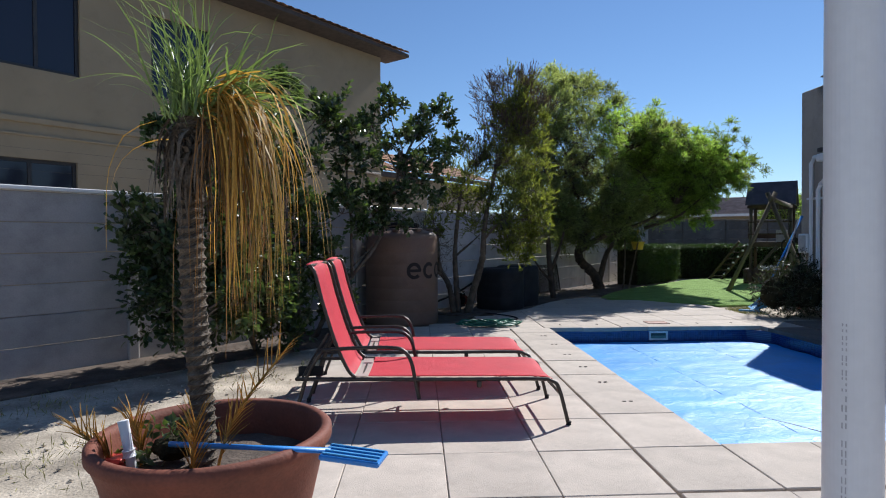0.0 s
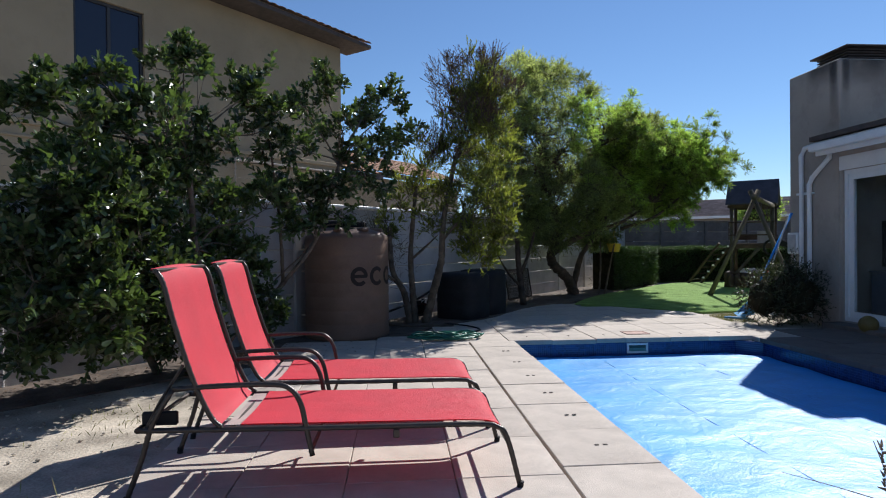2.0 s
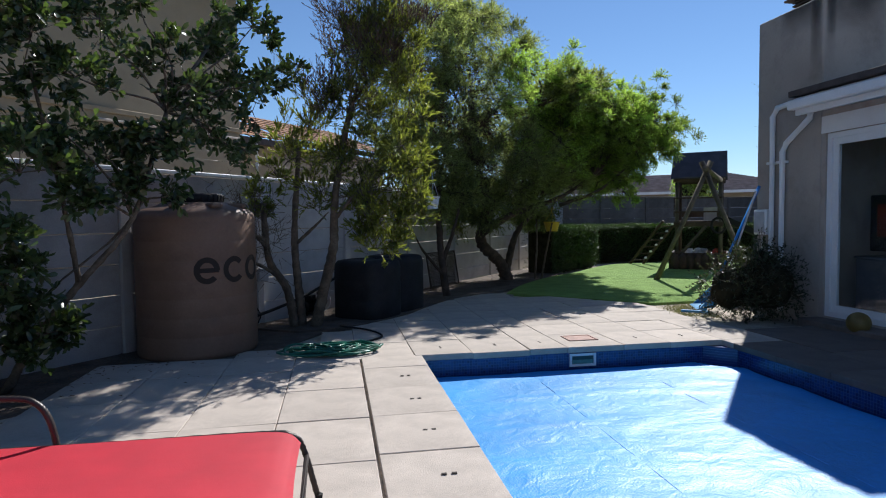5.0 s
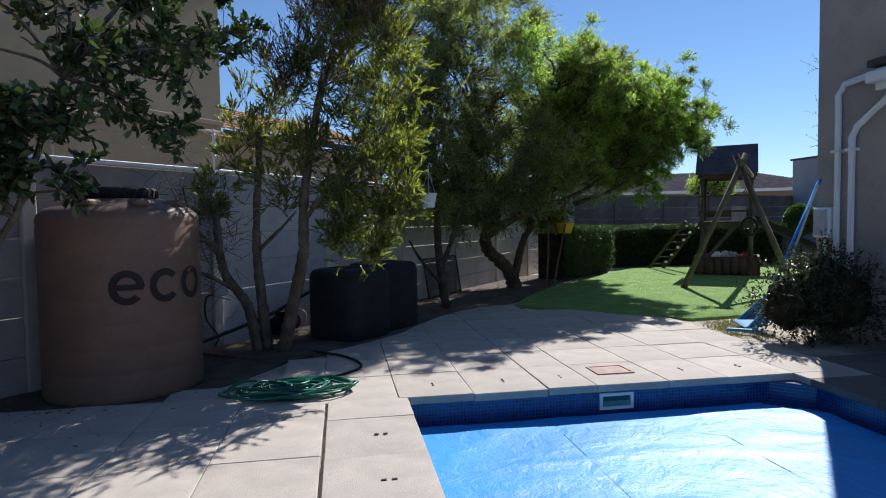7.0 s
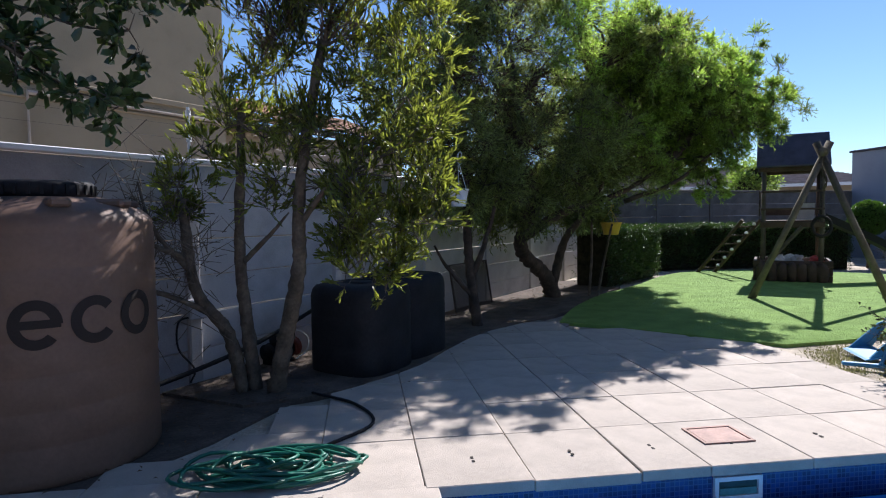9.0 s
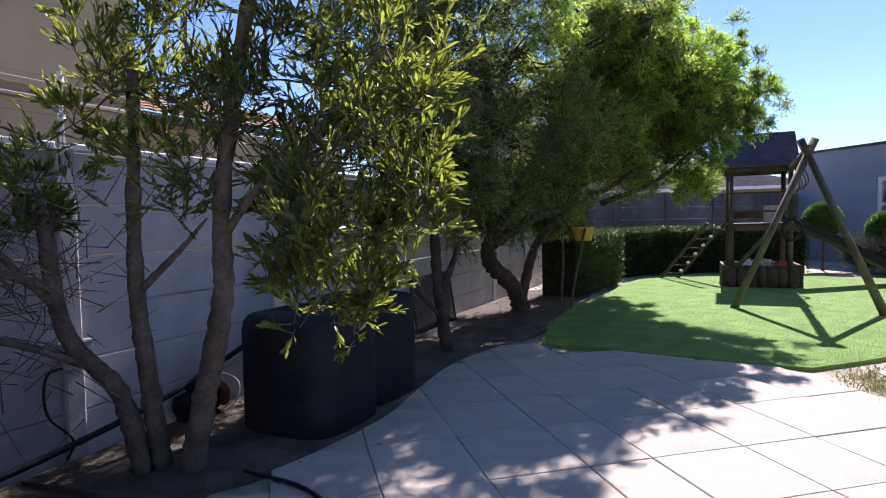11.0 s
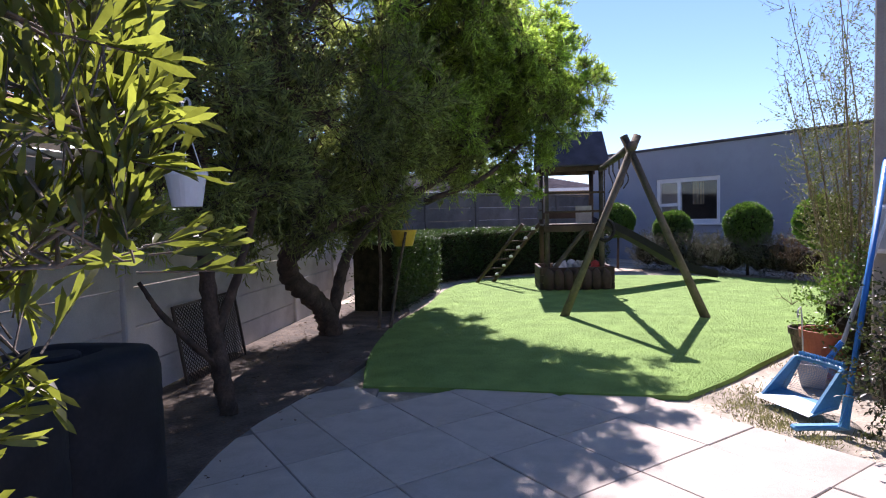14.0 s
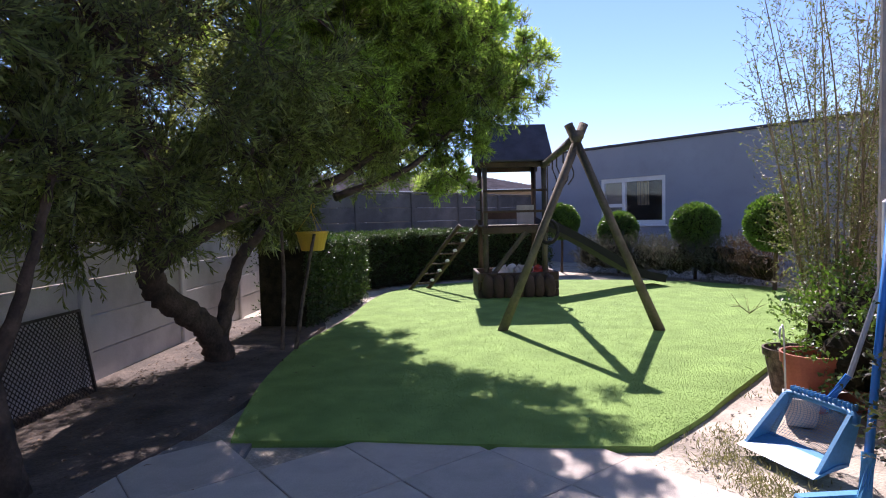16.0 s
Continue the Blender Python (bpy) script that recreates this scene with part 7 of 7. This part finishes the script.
        part("pot_body", lathe([(0, 0), (r * 0.66, 0), (r * 0.93, h * 0.82), (r, h * 0.82), (r * 1.03, h), (r * 0.95, h), (r * 0.88, h * 0.8), (0, h * 0.75)], 28), mt, p, smooth=False)
    p = thing("small_square_pot", "small pale square plant pot on the soil", "pot", m=pose(6.56, 10.08, -0.025, 0, 0, 20))
    bm = bmesh.new()
    for z, s in ((0, 0.07),):
        a = [bm.verts.new((x * 0.07, y * 0.07, 0)) for x, y in ((-1, -1), (1, -1), (1, 1), (-1, 1))]
        c = [bm.verts.new((x * 0.1, y * 0.1, 0.17)) for x, y in ((-1, -1), (1, -1), (1, 1), (-1, 1))]
        d = [bm.verts.new((x * 0.09, y * 0.09, 0.17)) for x, y in ((-1, -1), (1, -1), (1, 1), (-1, 1))]
        e = [bm.verts.new((x * 0.085, y * 0.085, 0.12)) for x, y in ((-1, -1), (1, -1), (1, 1), (-1, 1))]
        for q, r_ in ((a, c), (c, d), (d, e)):
            for k in range(4):
                bm.faces.new((q[k], q[(k + 1) % 4], r_[(k + 1) % 4], r_[k]))
        bm.faces.new(a[::-1])
        bm.faces.new(e)
    part("pot_body", bm, CURTAIN, p)
    hk = thing("shepherd_hook", "thin pale wire hook standing by the pots", "hook")
    part("rod", tube([(6.76, 10.24, -0.02), (6.74, 10.25, 0.46), (6.71, 10.25, 0.51), (6.68, 10.25, 0.48), (6.685, 10.25, 0.44)], 0.006, sides=6, smooth_n=4), ALU, hk)


pool_tools()


def white_pipe():
    t = thing("white_downpipe", "white plastic pipe with small grey printed marks standing by the patio", "pipe", m=pose(1.05, 1.28, 0))
    part("pipe", lathe([(0.0, -0.02), (0.056, -0.02), (0.056, 2.9), (0, 2.9)], 40), PVC, t, smooth=False)
    bm = bmesh.new()
    rng = random.Random(2)
    z = 0.45
    while z < 1.05:
        h = rng.choice((0.006, 0.009, 0.012, 0.014))
        for row in (0, 1):
            if rng.random() < 0.8:
                a = radians(214 + row * 7)
                u = Vector((math.cos(a), math.sin(a), 0))
                s = Vector((-math.sin(a), math.cos(a), 0))
                c = u * 0.0566 + Vector((0, 0, z))
                vs = [bm.verts.new(c + s * sx * 0.0013 + Vector((0, 0, sz * h / 2))) for sx, sz in ((-1, -1), (1, -1), (1, 1), (-1, 1))]
                bm.faces.new(vs)
        z += h + 0.006
    part("printed_marks", bm, CURTAIN, t, "small grey printed marks")


white_pipe()


# ---- small things on the ground ----
def scatter():
    rng = np.random.default_rng(77)
    # dry weeds on sand
    V, Q = [], []

    def tuft(x, y, r, n, h, z=0.0):
        p = np.stack([x + rng.normal(size=n) * r, y + rng.normal(size=n) * r, np.full(n, z - 0.02)], 1)
        ax = unit(rng.normal(size=(n, 3)) * 0.6 + np.array([0, 0, 1]))
        v, q = leaf_arrays(p, ax, unit(rng.normal(size=(n, 3))), h * (0.5 + rng.random(n)), np.full(n, 0.006), False)
        Q.append(q + sum(len(k) for k in V))
        V.append(v)
    for x, y, r, n, h in ((-1.6, 3.9, 0.12, 120, 0.07), (-1.95, 3.55, 0.2, 160, 0.06), (-0.98, 3.75, 0.06, 90, 0.09), (-2.6, 4.6, 0.2, 120, 0.06), (5.75, 10.1, 0.12, 700, 0.03), (5.55, 9.85, 0.1, 600, 0.035), (6.0, 10.25, 0.1, 200, 0.03), (5.45, 9.55, 0.07, 300, 0.03), (5.62, 9.35, 0.08, 120, 0.05), (6.9, 10.55, 0.15, 70, 0.04), (-1.3, 5.3, 0.2, 120, 0.05), (-0.9, 5.9, 0.1, 60, 0.06)):
        tuft(x, y, r, n, h)
    ob = new("dry_grass", raw_mesh("dry_grass", np.concatenate(V), np.concatenate(Q), DRYGRASS))
    tagged(ob, "sparse dry grass tufts on the sandy soil", "grass", "", "stuff")
    # short turf blades on the front of the lawn
    n = 90000
    px, py = rng.uniform(3.8, 12.8, n), 10.4 + 7.0 * rng.random(n) ** 2.2
    keep = np.zeros(n, bool)
    ring = LAWN[:4] + LAWN_S
    for (ax0, ay0), (bx0, by0) in zip(ring, ring[1:] + ring[:1]):
        if abs(by0 - ay0) > 1e-6:
            keep ^= ((ay0 > py) != (by0 > py)) & (px < (bx0 - ax0) * (py - ay0) / (by0 - ay0) + ax0)
    p = np.stack([px, py, np.full(n, 0.010)], 1)[keep]
    v, q = leaf_arrays(p, unit(rng.normal(size=p.shape) * 0.55 + np.array([0, 0, 1])), unit(rng.normal(size=p.shape)), 0.005 + 0.006 * rng.random(len(p)), np.full(len(p), 0.005), False)
    tagged(new("turf_blades", raw_mesh("turf_blades", v, q, TURF_BLADE)), "short green turf blades on the lawn", "grass", "", "stuff")
    # leaf litter in the bed and on the paving
    n = 2000
    s, o = rng.uniform(-5, 7.5, n), np.minimum(np.abs(rng.normal(size=n)) * 0.5 + 0.12, 1.35 + 0.5 * rng.random(n) ** 3)
    x, y = F0.x + D2.x * s + N2.x * o, F0.y + D2.y * s + N2.y * o
    p = np.stack([x, y, np.full(n, 0.014)], 1)
    ax = rng.normal(size=(n, 3))
    ax[:, 2] *= 0.15
    v, q = leaf_arrays(p, unit(ax), unit(rng.normal(size=(n, 3)) * 0.2 + np.array([0, 0, 1])), 0.02 + 0.03 * rng.random(n), 0.008 + 0.012 * rng.random(n), True)
    v[:, 2] = np.maximum(v[:, 2], 0.012)
    tagged(new("leaf_litter", raw_mesh("leaf_litter", v, q, LITTER)), "dry brown leaves scattered on soil and paving", "leaves", "", "stuff")
    # stones and grit on the sand
    bm = bmesh.new()
    for k in range(420):
        x, y = (rng.uniform(-3.0, -0.85), rng.uniform(2.2, 7.0)) if k < 300 else (rng.uniform(5.5, 7.6), rng.uniform(9.3, 10.5))
        r = rng.uniform(0.004, 0.013)
        q = bmesh.ops.create_icosphere(bm, subdivisions=1, radius=r)
        for vv in q["verts"]:
            vv.co = Vector((x + vv.co.x * 1.3, y + vv.co.y, -0.02 + vv.co.z * 0.7))
    tagged(part("grit", bm, SAND), "small stones scattered on the sand", "stones", "", "stuff")
    # dry sprig left on the lawn
    sp = thing("dry_sprig", "small dry twiggy weed standing on the lawn", "weed")
    bm = bmesh.new()
    for k in range(9):
        a = rng.uniform(0, 6.28)
        add_tube(bm, [(9.95, 11.9, 0.02), (9.95 + 0.1 * math.cos(a), 11.9 + 0.1 * math.sin(a), 0.1), (9.95 + 0.2 * math.cos(a), 11.9 + 0.2 * math.sin(a), 0.05 + 0.25 * rng.random())], 0.004, 0.002, 4)
    part("stem", bm, DRYGRASS, sp)
    # lifting slots: small dark marks on the rim slabs
    bm = bmesh.new()
    for y in (4.4, 5.0, 5.6, 6.2, 6.8, 7.4):
        for dx in (0, 0.05):
            add_box(bm, 1.645 + dx, y - 0.008, 0.002, 1.67 + dx, y + 0.008, 0.0055)
    for x in (2.12, 2.65, 3.1, 3.55, 4.1, 4.6):
        for dy in (0, 0.045):
            add_box(bm, x - 0.007, 8.30 + dy, 0.002, x + 0.007, 8.322 + dy, 0.0055)
    tagged(part("fixing_holes", bm, LETTER), "pairs of dark fixing holes in the pool rim slabs", "holes", "", "stuff")
    d = thing("drain_lid", "faded pink plastic lid set in the paving", "lid")
    part("lid", box(3.42, 8.33, -0.02, 3.68, 8.53, 0.007, 0.004), DRAIN, d)
    part("rim", frame_bars(bmesh.new(), 3.40, 3.70, 8.31, 8.55, 0.016, -0.006, 0.004), DRAIN, d).matrix_basis = Matrix(((1, 0, 0, 0), (0, 0, 1, 0), (0, -1, 0, 0.004), (0, 0, 0, 1)))
    fp = thing("yellow_ball", "small dull yellow ball on the shaded patio", "ball")
    bm = bmesh.new()
    bmesh.ops.create_uvsphere(bm, u_segments=20, v_segments=12, radius=0.11)
    part("shell", bm, DULL_YELLOW, fp, smooth=True).location = (6.32, 7.95, 0.115)
    tw = thing("bare_sprig", "thin bare twig with few dark leaves at the pool edge", "twig")
    bm = bmesh.new()
    add_tube(bm, catmull([(2.62, 3.42, 0.0), (2.6, 3.45, 0.15), (2.56, 3.48, 0.3)], 6), 0.004, 0.002, 4)
    add_tube(bm, catmull([(2.7, 3.4, 0.02), (2.5, 3.6, 0.05), (2.33, 3.75, 0.07)], 6), 0.003, 0.001, 4)
    for k in range(14):
        z = 0.1 + 0.2 * k / 14
        add_tube(bm, [(2.6 - z * 0.1, 3.45, z), (2.6 - z * 0.1 + rng.normal() * 0.03, 3.45 + rng.normal() * 0.03, z + 0.02)], 0.007, 0.002, 4)
    part("stem", bm, BARK_DARK, tw)


scatter()


# ---- paving slabs, last ----
def paving():
    pav = tagged(new("paving"), "cream concrete paving slabs with open joints round the pool", "paving", "", "structure")
    patio = tagged(new("patio_paving"), "brown paving slabs beside the house, its shade put into their colour", "paving", "", "structure")
    rng = random.Random(11)
    cache = {}

    def slab(x0, y0, x1, y1, parent, material, gap=0.0022, dz=0.0):
        w, l = round(x1 - x0 - 2 * gap, 3), round(y1 - y0 - 2 * gap, 3)
        if w < 0.05 or l < 0.05:
            return
        key = (w, l, material.name)
        if key not in cache:
            cache[key] = mesh_of("slab", box(-w / 2, -l / 2, -0.055, w / 2, l / 2, 0, 0.004), material)
        ob = new("slab", cache[key])
        ob.parent = parent
        ob.matrix_basis = pose((x0 + x1) / 2, (y0 + y1) / 2, rng.uniform(-0.003, 0.003) + dz, rng.uniform(-0.25, 0.25), rng.uniform(-0.25, 0.25), rng.uniform(-0.25, 0.25))

    left_x = [-0.83, -0.28, 0.264, 0.806, 1.358]
    left_y = [-1.9, -1.3, -0.72, -0.1, 0.45, 1.03, 1.62, 2.22, 2.82, 3.41, 4.0, 4.6, 5.22, 5.84, 6.5, 7.15, 7.75, 8.32]
    for a, b in zip(left_x, left_x[1:]):
        for c, d in zip(left_y, left_y[1:]):
            slab(a, c, b, d, pav, PAVER)
    # rim along the pool's long side
    rim_y = [2.85, 3.45, 4.1, 4.7, 5.3, 5.9, 6.5, 7.1, 7.7, 8.08]
    for c, d in zip(rim_y, rim_y[1:]):
        slab(1.372, c, 1.91, d, pav, PAVER)
    near_x = [1.372, 1.91, 2.45, 2.99, 3.53, 4.07, 4.61, 5.15]
    for a, b in zip(near_x[1:], near_x[2:]):
        slab(a, 2.85, b, 3.48, pav, PAVER)
    for c, d in zip(left_y[:8], left_y[1:9]):
        for a, b in zip(near_x, near_x[1:]):
            slab(a, c, b, min(d, 2.85), pav, PAVER)
    # field beyond the pool's far end
    far_x = [1.33, 1.845, 2.37, 2.91, 3.275, 3.84, 4.32, 4.88, 5.35]
    far_y = [8.05, 8.67, 9.225, 9.84, 10.42, 10.98, 11.55, 12.1]
    for c, d in zip(far_y, far_y[1:]):
        for k, (a, b) in enumerate(zip(far_x, far_x[1:])):
            mx, my = (a + b) / 2, (c + d) / 2
            lawn_side = (mx - 3.86) + (my - 12.02) * 1.0 > -0.0 and (mx * 0.69 + my * 0.724) > 11.36 - 0.3
            wall_side = (Vector((a, d, 0)) - F0).dot(N2) < 0.62
            if lawn_side or (wall_side and my > 9):
                continue
            slab(a, c, b, d, pav, PAVER)
    for a, b, c, d in ((0.806, 1.33, 8.32, 8.9), (0.264, 0.806, 8.32, 8.6), (1.0, 1.33, 8.9, 9.4)):
        slab(a, c, b, d, pav, PAVER)
    # house side: the shade is put into a darker slab colour
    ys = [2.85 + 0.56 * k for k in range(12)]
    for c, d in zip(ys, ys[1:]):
        slab(4.87, c, 5.42, d, pav if d > 8.3 else patio, PAVER if d > 8.3 else PATIO_SHADED)
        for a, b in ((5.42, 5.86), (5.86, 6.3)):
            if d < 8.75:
                slab(a, c, b, d, patio, PATIO_SHADED, dz=0.004)


paving()
